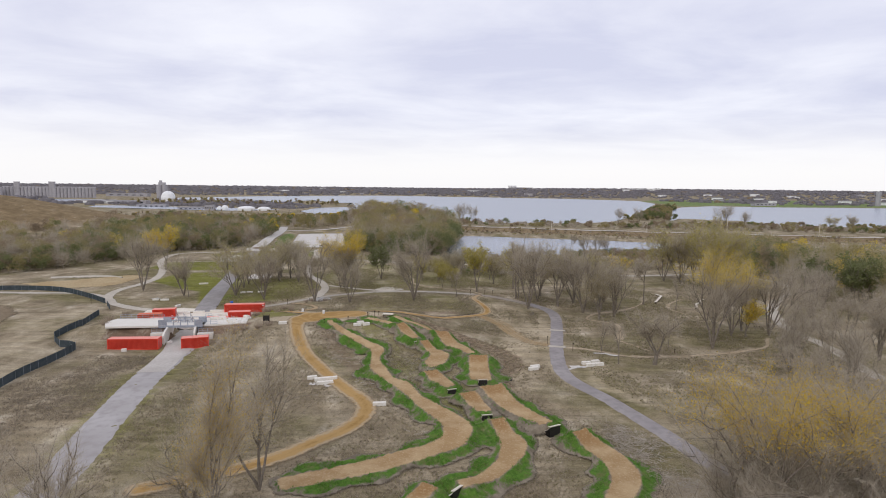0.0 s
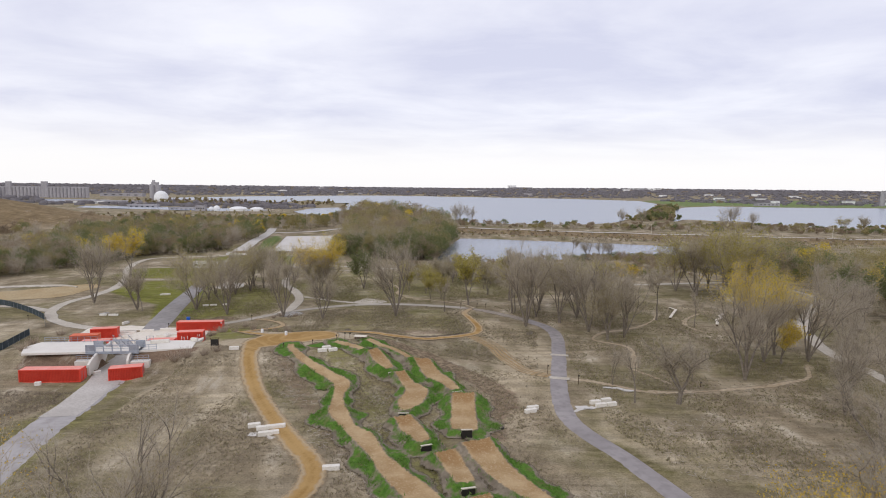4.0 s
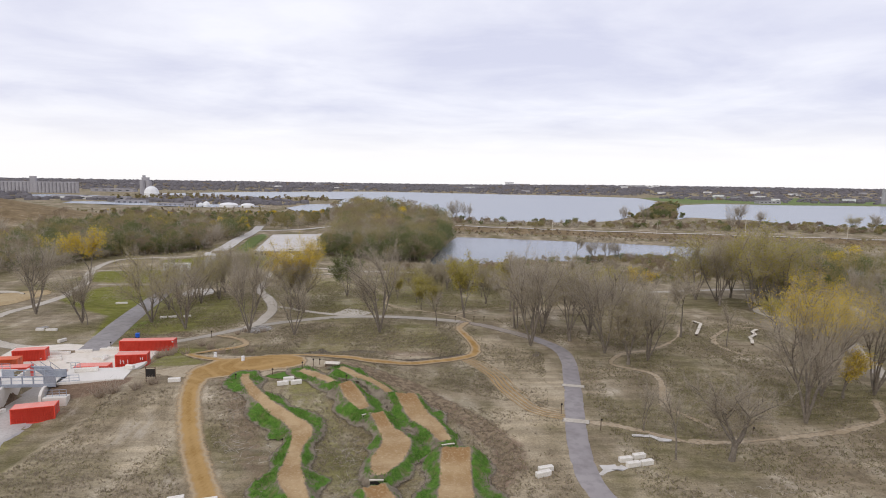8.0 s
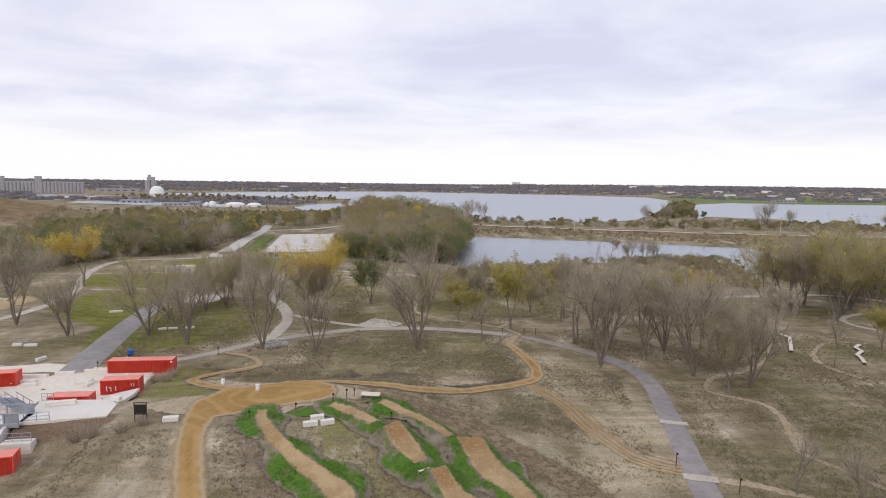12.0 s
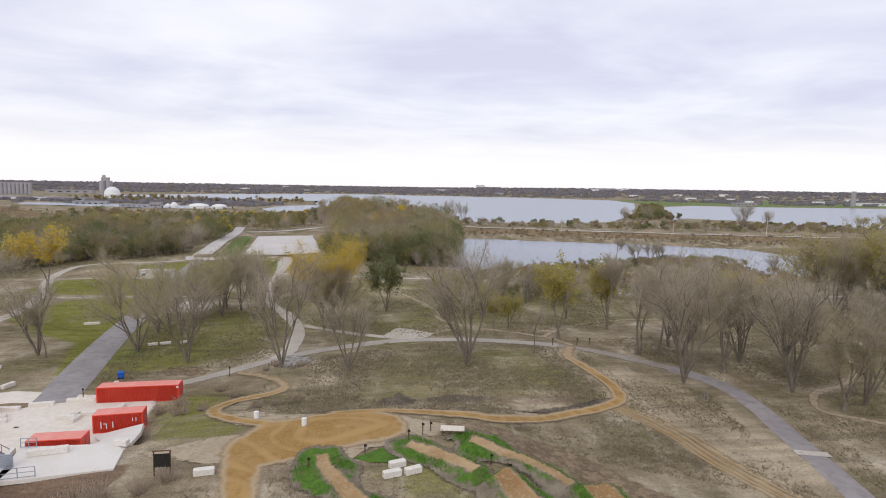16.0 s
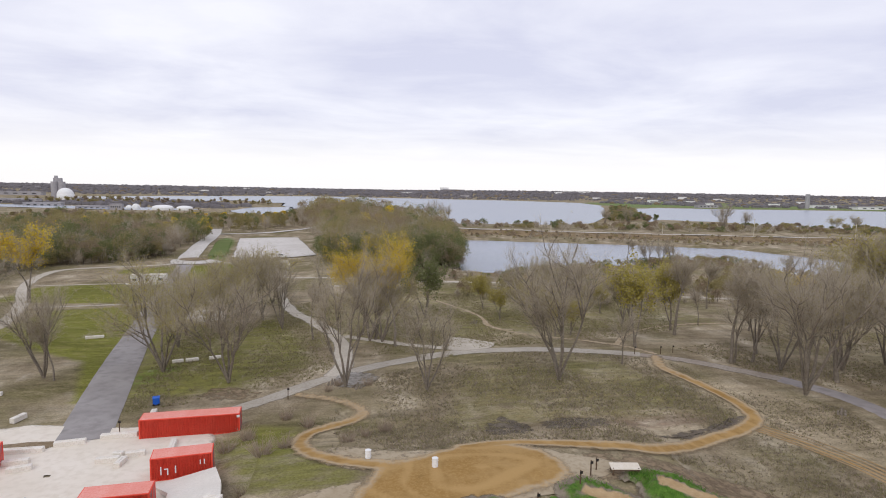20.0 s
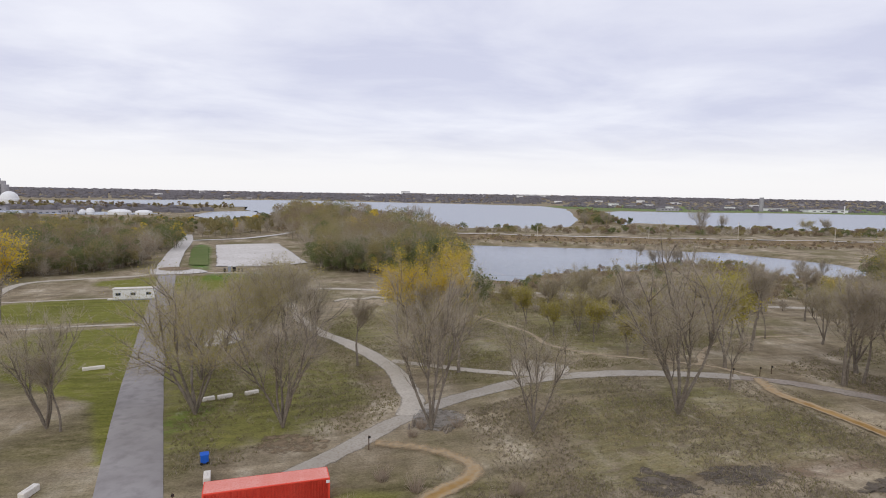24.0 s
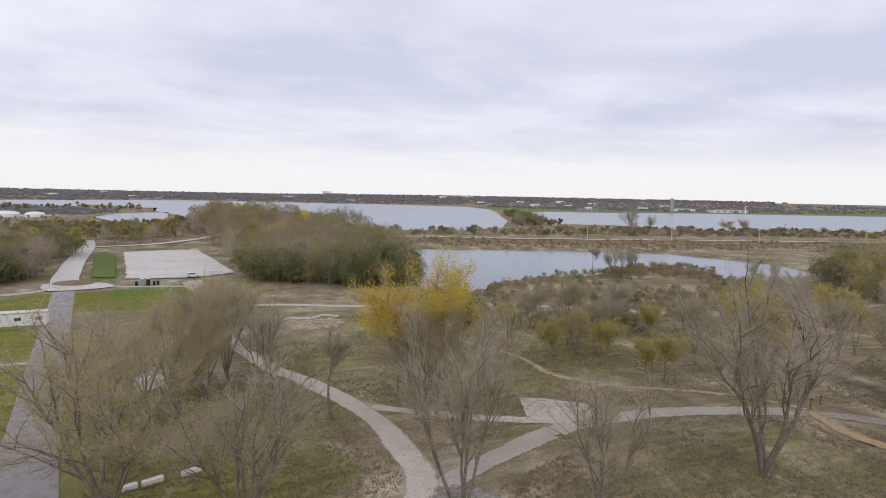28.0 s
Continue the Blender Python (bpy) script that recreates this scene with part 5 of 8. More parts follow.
# single trees on the meadows: kind, x, y, size
for kind, x, y, s, v in (
        ("bare", 0.2, 173.4, 1.14, 0), ("bare", -32.4, 177, 0.95, 1), ("autumn", -62.3, 190, 0.94, 0), ("bare", -50.6, 183.2, 0.82, 2), ("bare", -20.5, 172.9, 0.66, 1),
        ("bare", -98, 198.3, 1.08, 3), ("bare", -79, 187.3, 0.78, 3), ("thin", -77.2, 186.4, 0.9, 0), ("gold", -114.5, 255, 1.55, 0),
        ("haze", -51.5, 227, 0.92, 0), ("bare", -46, 216, 0.74, 3), ("single", -39, 206.8, 0.8, 1), ("bare", -65, 214, 0.72, 1), ("autumn", -58, 214, 0.76, 1), ("autumn", -62.5, 222, 0.70, 0), ("autumn", -54.5, 220, 0.78, 1), ("haze", -56.5, 232, 0.85, 0), ("willow", -59, 238, 0.7, 1), ("autumn", -64, 205, 0.66, 1),
        ("yellow", -27.8, 203.5, 1.08, 0), ("haze", -26.6, 204.6, 0.8, 0), ("autumn", -25.4, 202.4, 0.8, 0), ("single", -23.2, 198.5, 1.0, 0), ("thin", -29, 209, 1.2, 1), ("green", -14, 224, 1.0, 0), ("willow", -52, 248, 0.85, 0),
        ("thin", 14.3, 180.8, 0.85, 0), ("lime", 22.4, 191.6, 1.5, 0), ("lime", 39, 207, 1.45, 1), ("single", 37, 202, 1.15, 1), ("lime", 9, 213, 0.8, 0), ("willow", 10, 221.5, 0.5, 1), ("lime", 10.5, 202.7, 0.7, 0), ("lime", 14, 203.2, 0.75, 1), ("bare", 25.3, 232.8, 0.5, 2), ("lime", 2, 232, 0.85, 1), ("haze", 17, 226, 0.6, 0), ("lime", 31, 226, 0.75, 0), ("lime", 3, 219, 0.7, 1), ("haze", 31, 214, 0.7, 0),
        ("thin", 35.3, 180.2, 1.15, 0), ("bare", 36.0, 164.8, 1.15, 3), ("single", 34.6, 180, 1.15, 1), ("haze", 46.6, 170.3, 1.1, 0), ("bare", 51.8, 159.8, 1.0, 2), ("haze", 54.4, 152, 0.86, 1), ("bare", 59.2, 153.6, 0.86, 3),
        ("bare", 41, 176, 0.84, 1), ("haze", 44, 186, 0.95, 0), ("bare", 53, 176, 0.8, 2), ("haze", 60, 170, 0.9, 1), ("bare", 64, 178, 0.85, 0),
        ("single", 76.3, 175.1, 1.05, 0), ("broad", 53.6, 109.6, 1.3, 0), ("thin", 45.7, 109.6, 0.85, 0), ("thin", 44.7, 118.7, 0.65, 1), ("thin", 83.5, 166.2, 0.85, 0),
        ("crest", 72.8, 122, 1.22, 1), ("crest", 83.7, 133.7, 1.0, 0), ("gold", 87, 132.6, 0.8, 1), ("haze", 90, 140, 0.9, 0), ("bare", 94, 134, 0.95, 2),
        ("willow", 112, 205, 1.35, 0), ("willow", 119, 212, 1.38, 1), ("willow", 125.5, 218, 1.3, 0), ("haze", 107, 214, 1.2, 1), ("willow", 103, 222, 1.1, 1), ("willow", 131, 226, 1.2, 0), ("haze", 117, 226, 1.2, 0), ("willow", 122, 206, 1.2, 1), ("willow", 109, 220, 1.2, 0), ("single", 127, 220, 1.2, 0), ("green", 136, 228, 1.2, 1), ("green", 143, 236, 1.1, 0), ("green", 134, 243, 1.0, 1), ("lime", 103, 178.5, 0.85, 0),
        ("haze", 56.5, 204.4, 0.7, 0), ("single", 39, 180.4, 0.9, 1), ("thin", 48.4, 211, 0.8, 0), ("thin", 22.5, 256.5, 0.8, 1), ("single", 27, 236.3, 0.8, 0), ("lime", 64, 206, 1.0, 0), ("lime", 70, 213, 1.1, 1),
        ("haze", 20, 240, 0.7, 0), ("lime", 12, 228, 0.6, 1), ("haze", 14, 246, 0.6, 1), ("single", 62, 228, 0.85, 1), ("single", 72, 224, 0.9, 0), ("gold", 84, 226, 0.8, 0),
        ("bare", -17.2, 57.5, 0.86, 1), ("spire", -15.0, 36.6, 1.0, 0), ("bare", -21, 47, 0.72, 3), ("thin", -30, 38, 1.25, 1), ("thin", -33, 44, 1.1, 0), ("thin", -38, 41, 1.1, 1), ("bare", -27, 34, 0.72, 0),
        ("amber", 36, 41, 1.05, 0), ("thicket", 45, 42, 0.95, 1), ("thicket", 40, 34, 0.95, 0), ("thicket", 30, 40, 0.62, 2), ("thicket", 28, 33, 0.78, 0), ("thicket", 36, 46, 0.75, 1), ("thicket", 42, 50, 0.8, 3), ("thicket", 49, 48, 0.9, 0),
        ("thicket", 52, 56, 0.85, 1), ("thicket", 56, 66, 0.8, 2), ("thicket", 60, 58, 0.9, 1), ("thicket", 64, 74, 0.85, 0), ("thicket", 70, 64, 0.85, 3), ("thicket", 58, 48, 0.85, 3), ("amber", 42.4, 38.6, 1.03, 1), ("brush", 38, 41, 1.0, 0), ("brush", 42, 36, 1.05, 1), ("brush", 46, 44, 1.0, 0), ("brush", 33, 33, 0.95, 1), ("brush", 50, 40, 1.05, 1), ("brush", 55, 50, 0.95, 0), ("brush", 37, 30, 1.0, 0), ("brush", 58, 60, 0.9, 1), ("brush", 30, 36, 0.75, 0), ("brush", 44, 52, 0.85, 1), ("thicket", 50, 36, 1.0, 1),
        ("thicket", 76, 76, 0.9, 0), ("thicket", 74, 88, 0.8, 2), ("thicket", 84, 92, 0.85, 1), ("thicket", 80, 104, 0.85, 1), ("thicket", 89, 103, 0.9, 0), ("thicket", 91, 117, 0.9, 3), ("thicket", 109, 127, 0.9, 0), ("thicket", 106, 112, 0.9, 1),
        ("thicket", 110, 140, 0.9, 2), ("thicket", 119, 154, 0.95, 1), ("thicket", 112, 147, 0.85, 0), ("thicket", 129, 163, 0.9, 1), ("thicket", 132, 172, 1.0, 0), ("thicket", 120, 128, 0.9, 3), ("thicket", 134, 140, 0.95, 2), ("green", 136, 178, 1.1, 0), ("green", 143, 168, 1.2, 1), ("green", 150, 172, 1.2, 0), ("haze", 140, 186, 1.0, 0),
        ("thin", 62, 122, 0.7, 0)):
    plant(kind, x, y, s, v)


WOOD_MID = [(-46, 378), (-38, 340), (-14, 322), (12, 322), (24, 405), (34, 468), (28, 560), (-10, 640), (-60, 700), (-70, 560), (-52, 470)]
WOOD_MID_FRONT = [(-46, 372), (-40, 342), (-14, 318), (11, 318), (18, 350), (24, 405), (6, 380), (-20, 360)]
WOOD_WEST = [(-330, 215), (-190, 225), (-150, 262), (-146, 326), (-116, 352), (-118, 420), (-130, 500), (-150, 600), (-260, 640), (-330, 560), (-300, 420)]
WOOD_WEST_FRONT = [(-250, 225), (-172, 236), (-150, 300), (-146, 330), (-114, 356), (-114, 384), (-134, 372), (-160, 345), (-180, 300), (-240, 262)]
WOOD_NORTHWEST = [(-108, 505), (-72, 530), (-62, 620), (-66, 720), (-120, 770), (-160, 770), (-210, 690), (-140, 560)]
WOOD_EAST = [(150, 205), (156, 232), (168, 286), (205, 300), (230, 230), (220, 160), (160, 120), (140, 150)]


def crown_cloud(rs, high, wide, kind):
    """Points of one distant crown: clumps set on an uneven dome; twigs for the bare ones."""
    tufts = rs.randint(7, 12)
    a, e = rs.uniform(0, 2 * np.pi, tufts), rs.uniform(-0.7, 1.0, tufts)
    c = np.stack([np.cos(a) * np.sqrt(np.maximum(0, 1 - e * e * 0.8)) * wide * 0.36, np.sin(a) * np.sqrt(np.maximum(0, 1 - e * e * 0.8)) * wide * 0.36,
                  high * (0.50 + 0.38 * e)], -1)
    return c, wide * rs.uniform(0.16, 0.26, tufts)


def woods(name, label, outline, count, kinds, seed, size, gap, category="woods", cap=False, broad=1.0):
    """A stand of distant trees as one object: kinds gives (colour index, weight); colours: twig, olive, green, brown, yellow."""
    rs = np.random.RandomState(seed)
    xs, ys = [p[0] for p in outline], [p[1] for p in outline]
    placed, tries = [], 0
    cand = np.column_stack([rs.uniform(min(xs), max(xs), count * 12), rs.uniform(min(ys), max(ys), count * 12)])
    cand = cand[(poly_dist(cand[:, 0], cand[:, 1], outline) > 0) & (hill(cand[:, 0], cand[:, 1]) < 5)]
    for w in WATERS:
        cand = cand[poly_dist(cand[:, 0], cand[:, 1], w) < 0]
    for line in (P_PATH_LONG, P_CAUSEWAY):
        cand = cand[line_dist(cand[:, 0], cand[:, 1], line) > 4.2]
    for p in cand:
        if len(placed) >= count:
            break
        if all((p[0] - q[0]) ** 2 + (p[1] - q[1]) ** 2 > gap * gap for q in placed):
            placed.append(p)
    V, F, I, n = [], [], [], 0
    ks, ws = zip(*kinds)
    ws = np.array(ws, float) / sum(ws)
    for x, y in placed:
        dist = math.hypot(x, y - 80)
        high = rs.uniform(*size)
        if cap:
            high = min(high, rs.uniform(0.75, 1.1) * max(2.5, 33 - 0.043 * dist))
        wide = high * rs.uniform(0.55, 0.85) * broad
        z0 = hz(x, y)
        kind = ks[rs.choice(len(ks), p=ws)]
        c, r = crown_cloud(rs, high, wide, kind)
        leafy = 0 if kind == 0 else 1
        per = int(np.clip(80000 / dist, 60, 220) * min(1.0, high / 7 + 0.15)) if leafy else int(np.clip(9000 / dist, 8, 30))
        tri = []
        if leafy:
            d = rs.normal(0, 1, (len(c), per // 2, 3))
            d /= np.linalg.norm(d, axis=2)[:, :, None]
            d[:, :, 2] = np.abs(d[:, :, 2]) * rs.choice([1, 1, 1, -0.6], (len(c), per // 2))
            at = (c[:, None] + d * (r[:, None] * rs.uniform(0.7, 1.15, (len(c), per // 2)))[:, :, None]).reshape(-1, 3)
            k = len(at)
            u = rs.normal(0, 1, (k, 3)); u /= np.linalg.norm(u, axis=1)[:, None]
            w = np.cross(u, rs.normal(0, 1, (k, 3))); w /= np.linalg.norm(w, axis=1)[:, None]
            s = (np.clip(dist * 0.0009, 0.26, 0.9) * min(1.0, high / 7 + 0.25) * rs.uniform(0.7, 1.4, k))[:, None]
            v = np.stack([at - u * s, at + w * s * 0.8, at + u * s], 1).reshape(-1, 3)
        tw = 26 if leafy else int(np.clip(80000 / dist, 60, 330) * min(1.0, high / 8 + 0.2))
        base = np.column_stack([rs.normal(0, wide * 0.10, tw), rs.normal(0, wide * 0.10, tw), high * rs.uniform(0.03, 0.5, tw)])
        pick = rs.randint(0, len(c), tw)
        tip = c[pick] + rs.normal(0, 1, (tw, 3)) * r[pick][:, None] * 0.75
        base = base + (tip - base) * rs.uniform(0, 0.6, (tw, 1))
        side = np.cross(tip - base, rs.normal(0, 1, (tw, 3)))
        side *= np.clip(dist * 0.00020, 0.05, 0.2) / (np.linalg.norm(side, axis=1)[:, None] + 1e-9)
        v2 = np.stack([base - side, base + side, tip], 1).reshape(-1, 3)
        h2 = high * 0.5
        trunk = np.array([(-0.16, 0, -0.4), (0.16, 0, -0.4), (0, 0, h2), (0, -0.16, -0.4), (0, 0.16, -0.4), (0, 0, h2)])
        for vv, ix in ((v if leafy else None, kind), (v2, 0), (trunk, 5)):
            if vv is None:
                continue
            V.append(vv + [x, y, z0]); I.append(np.full(len(vv) // 3, ix, np.int32)); n += len(vv)
    V, I = np.concatenate(V).astype(np.float32), np.concatenate(I)
    me = bpy.data.meshes.new(name)
    me.vertices.add(len(V)); me.loops.add(len(V)); me.polygons.add(len(V) // 3)
    me.vertices.foreach_set("co", V.ravel())
    me.loops.foreach_set("vertex_index", np.arange(len(V), dtype=np.int32))
    me.polygons.foreach_set("loop_start", np.arange(0, len(V), 3, dtype=np.int32))
    for m in (M_TWIG, M_LEAF_O, M_LEAF_G, M_LEAF_B, M_LEAF_Y, M_BARK):
        me.materials.append(m)
    me.polygons.foreach_set("material_index", I)
    me.update(calc_edges=True)
    return tagged(new(name, me), label, category, kind="stuff")


woods("woods_by_pond", "grey, brown and olive autumn woods beside the pond", WOOD_MID, 300, ((0, 4.5), (1, 5.5), (3, 2.5), (2, 0.8), (4, 0.15)), 1, (14, 21), 4.2)
woods("woods_by_lot", "dark green trees and bushes at the edge of the woods", WOOD_MID_FRONT, 240, ((2, 8), (1, 3), (0, 1)), 2, (6, 13), 2.6, broad=1.15)
woods("woods_at_pond_edge", "dense dark green trees where the woods meet the pond", [(-20, 330), (-4, 320), (12, 320), (22, 350), (26, 405), (32, 450), (20, 452), (4, 400), (-8, 356)], 130, ((2, 8), (1, 2), (3, 0.6)), 31, (9, 15), 3.4, broad=1.2)
woods("woods_west", "grey-brown leafless woods west of the lawn", WOOD_WEST, 330, ((0, 6), (1, 4), (3, 3), (2, 0.6)), 3, (10, 16), 4.6, cap=True, broad=1.1)
woods("woods_by_road", "grey, olive and green autumn trees beside the gravel road", [(-172, 290), (-150, 305), (-146, 332), (-113, 356), (-112, 420), (-122, 500), (-150, 560), (-205, 520), (-215, 400), (-200, 310)], 300, ((0, 4), (1, 5), (2, 4), (3, 1), (4, 0.3)), 15, (10, 16), 3.6, cap=True, broad=1.1)
woods("woods_west_edge", "olive and green bushes along the woods", WOOD_WEST_FRONT, 340, ((2, 6), (1, 4), (0, 3), (3, 3)), 4, (3.5, 10), 2.6, broad=1.25)
woods("woods_northwest", "brown and olive woods behind the parking lot", WOOD_NORTHWEST, 200, ((0, 4), (1, 4), (2, 2), (4, 0.5)), 5, (10, 16), 5.0, cap=True)
woods("woods_east", "brown and olive woods east of the meadow", WOOD_EAST, 170, ((0, 4), (1, 5), (2, 1), (4, 0.8)), 6, (12, 18), 4.5)
woods("woods_by_ditch", "dark green and brown trees along the ditch east of the meadow", [(128, 232), (138, 226), (158, 232), (178, 262), (190, 290), (176, 296), (158, 282), (142, 254)], 90, ((2, 6), (1, 4), (3, 3), (4, 0.8)), 26, (8, 15), 4.0, broad=1.15)
woods("woods_north", "brown woods and scrub toward the yards", [(-330, 640), (-180, 700), (-130, 800), (-210, 930), (-330, 880), (-420, 760)], 150, ((0, 4), (1, 4), (3, 2), (4, 0.4)), 12, (4, 8), 8, cap=True)
woods("scrub_by_pond", "brown scrub and reeds along the pond", [(-3, 300), (20, 296), (46, 318), (95, 328), (120, 345), (130, 330), (90, 306), (40, 284), (0, 284)], 90, ((3, 5), (2, 2), (1, 3), (0, 2)), 7, (1.4, 3.2), 2.6, "scrub", broad=1.7)
woods("scrub_east_of_pond", "brown scrub on the reed bank", [(96, 250), (130, 258), (165, 290), (142, 304), (118, 300), (92, 276)], 80, ((3, 5), (2, 1), (1, 3), (0, 2)), 8, (1.4, 3.4), 2.6, "scrub", broad=1.7)
woods("reed_bank", "tan reeds and sedge on the bank in the pond", [(64, 332), (92, 330), (122, 346), (142, 351), (156, 330), (138, 308), (110, 318)], 90, ((1, 5), (3, 3), (2, 1)), 13, (1.8, 3.4), 2.4, "reeds", broad=1.9)
woods("trees_on_causeway", "scrub and trees along the causeway", [(-20, 600), (60, 580), (200, 550), (420, 520), (560, 480), (700, 470), (640, 545), (520, 612), (400, 630), (300, 640), (200, 630), (90, 632), (10, 665)], 640,
      ((3, 3), (1, 4), (0, 7), (2, 2)), 9, (2.0, 5.2), 4.2, broad=2.2)
woods("scrub_on_bank", "low brown scrub and sedge on the bank below the causeway road", [(0, 562), (40, 537), (130, 504), (268, 468), (420, 432), (500, 412), (420, 398), (250, 418), (205, 420), (150, 442), (62, 472), (20, 485)], 420,
      ((3, 5), (1, 3), (0, 3)), 15, (0.8, 1.9), 3.4, "scrub", broad=2.6)
woods("scrub_in_meadow", "olive and brown bushes between the meadow and the pond", [(-2, 250), (20, 238), (48, 232), (88, 238), (100, 262), (86, 274), (50, 282), (8, 282)], 130, ((1, 5), (0, 4), (3, 3), (2, 1)), 16, (2.0, 4.6), 3.2, "scrub", broad=1.5)
woods("trees_on_spit", "trees on the spit between the lakes", [(245, 690), (330, 720), (420, 900), (520, 1150), (590, 1320), (500, 1220), (340, 860)], 170, ((1, 4), (2, 4), (3, 1)), 11, (4, 9), 6, broad=1.4)
woods("far_shore_west", "low wooded strip across the west water", [(-560, 1100), (-330, 1120), (-200, 1120), (-170, 1170), (-200, 1370), (-300, 1330), (-372, 1300), (-520, 1470), (-640, 1400)], 150, ((1, 4), (3, 3), (0, 3)), 14, (6, 11), 14)
for x, y, k, s, v in ((45, 618, "bare", 1.1, 0), (58, 622, "bare", 0.9, 1), (330, 600, "bare", 1.2, 2), (345, 590, "bare", 0.9, 3), (250, 640, "bare", 0.9, 1), (230, 650, "bare", 0.9, 0),
                      (100, 328, "bare", 0.6, 0), (108, 330, "bare", 0.55, 1), (114, 332, "bare", 0.5, 2), (92, 331, "single", 0.8, 0), (150, 303, "bare", 0.5, 3), (158, 300, "bare", 0.45, 1),
                      (430, 575, "willow", 0.8, 0), (448, 570, "haze", 0.9, 1), (300, 560, "bare", 0.7, 1)):
    plant(k, x, y, s, v)
# bare shrubs on the start hill and round the deck
for x, y, s in ((-41, 129.5, 1.3), (-37.5, 130, 1.0), (-35.5, 131.8, 0.9), (-41, 151, 1.2), (-39, 154, 0.9), (-37, 163, 1.0), (-40, 166, 0.9), (-27.5, 160, 1.0), (-30, 158, 0.8), (-44, 160, 1.0), (-46, 158, 1.1),
                (-42, 146, 0.8), (-32, 155, 0.9), (-35, 176, 0.7), (-29, 177, 0.8), (-44, 131, 1.2), (-33.5, 178, 0.8), (-79, 140, 1.2), (-81, 146, 1.1), (-80, 151, 1.2), (-84, 158, 1.0), (-77, 134, 1.1)):
    plant("shrub", x, y, s)


# ---- shipping containers ----


def corrugated(length, high, step=0.28, deep=0.028):
    """A wall sheet with trapezoid ribs, in the xz plane, ribs towards -y, with thickness."""
    bm = bmesh.new()
    xs, ys, x = [], [], -length / 2
    while x < length / 2 - 1e-6:
        for dx, dy in ((0, 0), (0.25, 0), (0.5, deep), (0.75, deep)):
            if x + dx * step <= length / 2:
                xs.append(x + dx * step); ys.append(dy)
        x += step
    xs.append(length / 2); ys.append(0)
    lo = [bm.verts.new((a, b, 0)) for a, b in zip(xs, ys)]
    hi = [bm.verts.new((a, b, high)) for a, b in zip(xs, ys)]
    for i in range(len(xs) - 1):
        bm.faces.new((lo[i], lo[i + 1], hi[i + 1], hi[i]))
    bmesh.ops.solidify(bm, geom=bm.faces[:], thickness=-0.04)
    return bm


def container(x, y, z, turn, length, label, paint=None, group="", marks=(), high=2.59):
    """A steel box with frame, ribbed walls, roof and doors; x, y is the middle of its south wall's foot."""
    paint = paint or M_RED
    wide = 2.44
    ob = empty("shipping_container", pose(x, y, z, 0, 0, turn) @ pose(0, wide / 2, 0), label, "container", group)
    inner = high - 0.30
    for sy in (-1, 1):
        bm = corrugated(length - 0.30, inner)
        bmesh.ops.transform(bm, matrix=pose(0, sy * (wide / 2 - 0.06), 0.16, 0, 0, 0 if sy < 0 else 180), verts=bm.verts[:])
        part("side_panel", bm, paint, ob)
    bm = corrugated(wide - 0.30, inner)
    bmesh.ops.transform(bm, matrix=pose(-length / 2 + 0.06, 0, 0.16, 0, 0, -90), verts=bm.verts[:])
    part("end_panel", bm, paint, ob)
    for sx in (-1, 1):
        for sy in (-1, 1):
            part("corner_post", box((0.16, 0.16, high - 0.02), pose(sx * (length / 2 - 0.08), sy * (wide / 2 - 0.08), high / 2), 0.015), paint, ob)
    for sy in (-1, 1):
        for zz, hh in ((0.08, 0.15), (high - 0.07, 0.12)):
            part("rail", box((length - 0.34, 0.11, hh), pose(0, sy * (wide / 2 - 0.06), zz), 0.01), paint, ob)
    for sx in (-1, 1):
        for zz, hh in ((0.08, 0.15), (high - 0.07, 0.12)):
            part("rail", box((0.11, wide - 0.34, hh), pose(sx * (length / 2 - 0.06), 0, zz), 0.01), paint, ob)
    bm = box((length - 0.2, wide - 0.2, 0.03), pose(0, 0, high - 0.005), 0.008)
    part("roof_panel", bm, M_REDTOP if paint is M_RED else paint, ob, "sun-faded roof sheet")
    for s in (-1, 1):
        d = part("door", box((0.05, wide / 2 - 0.20, inner), pose(length / 2 - 0.06, s * (wide / 4 - 0.06), 0.16 + inner / 2), 0.01), paint, ob)
        for k in (-0.2, 0.2):
            part("lock_rod", tube((length / 2 - 0.015, s * (wide / 4 - 0.06) + k, 0.22), (length / 2 - 0.015, s * (wide / 4 - 0.06) + k, 0.1 + inner), 0.018, sides=6), M_STEEL, d)
    for px, pz, w, h in marks:
        part("painted_mark", box((w, 0.012, h), pose(px, -wide / 2 - 0.008, pz)), M_WHITE, ob, "white painted mark")
    return ob


CONTS = "red containers round the plaza"
container(-51.25, 163.2, -2.1, 4.5, 11.6, "long red steel shipping container at the plaza edge", group=CONTS, marks=((5.6, 2.25, 0.35, 0.3),))
container(-49.3, 152.2, -2.0, 9, 6.06, "short red shipping container with white marks", group=CONTS, marks=((-2.0, 1.2, 0.12, 0.9), (-1.5, 1.35, 0.4, 0.12), (-1.35, 1.0, 0.12, 0.6), (-0.6, 1.2, 0.12, 0.8), (1.8, 1.7, 0.1, 0.5), (2.2, 1.7, 0.1, 0.5)))
container(-53.1, 144.4, -1.95, 5, 6.06, "short red shipping container behind the deck", group=CONTS)
container(-67.6, 143.6, -2.05, 8, 6.06, "short red shipping container behind the bridge", group=CONTS)
container(-72.8, 148.4, -1.95, 10, 6.06, "faded orange shipping container", M_ORANGE, group=CONTS)
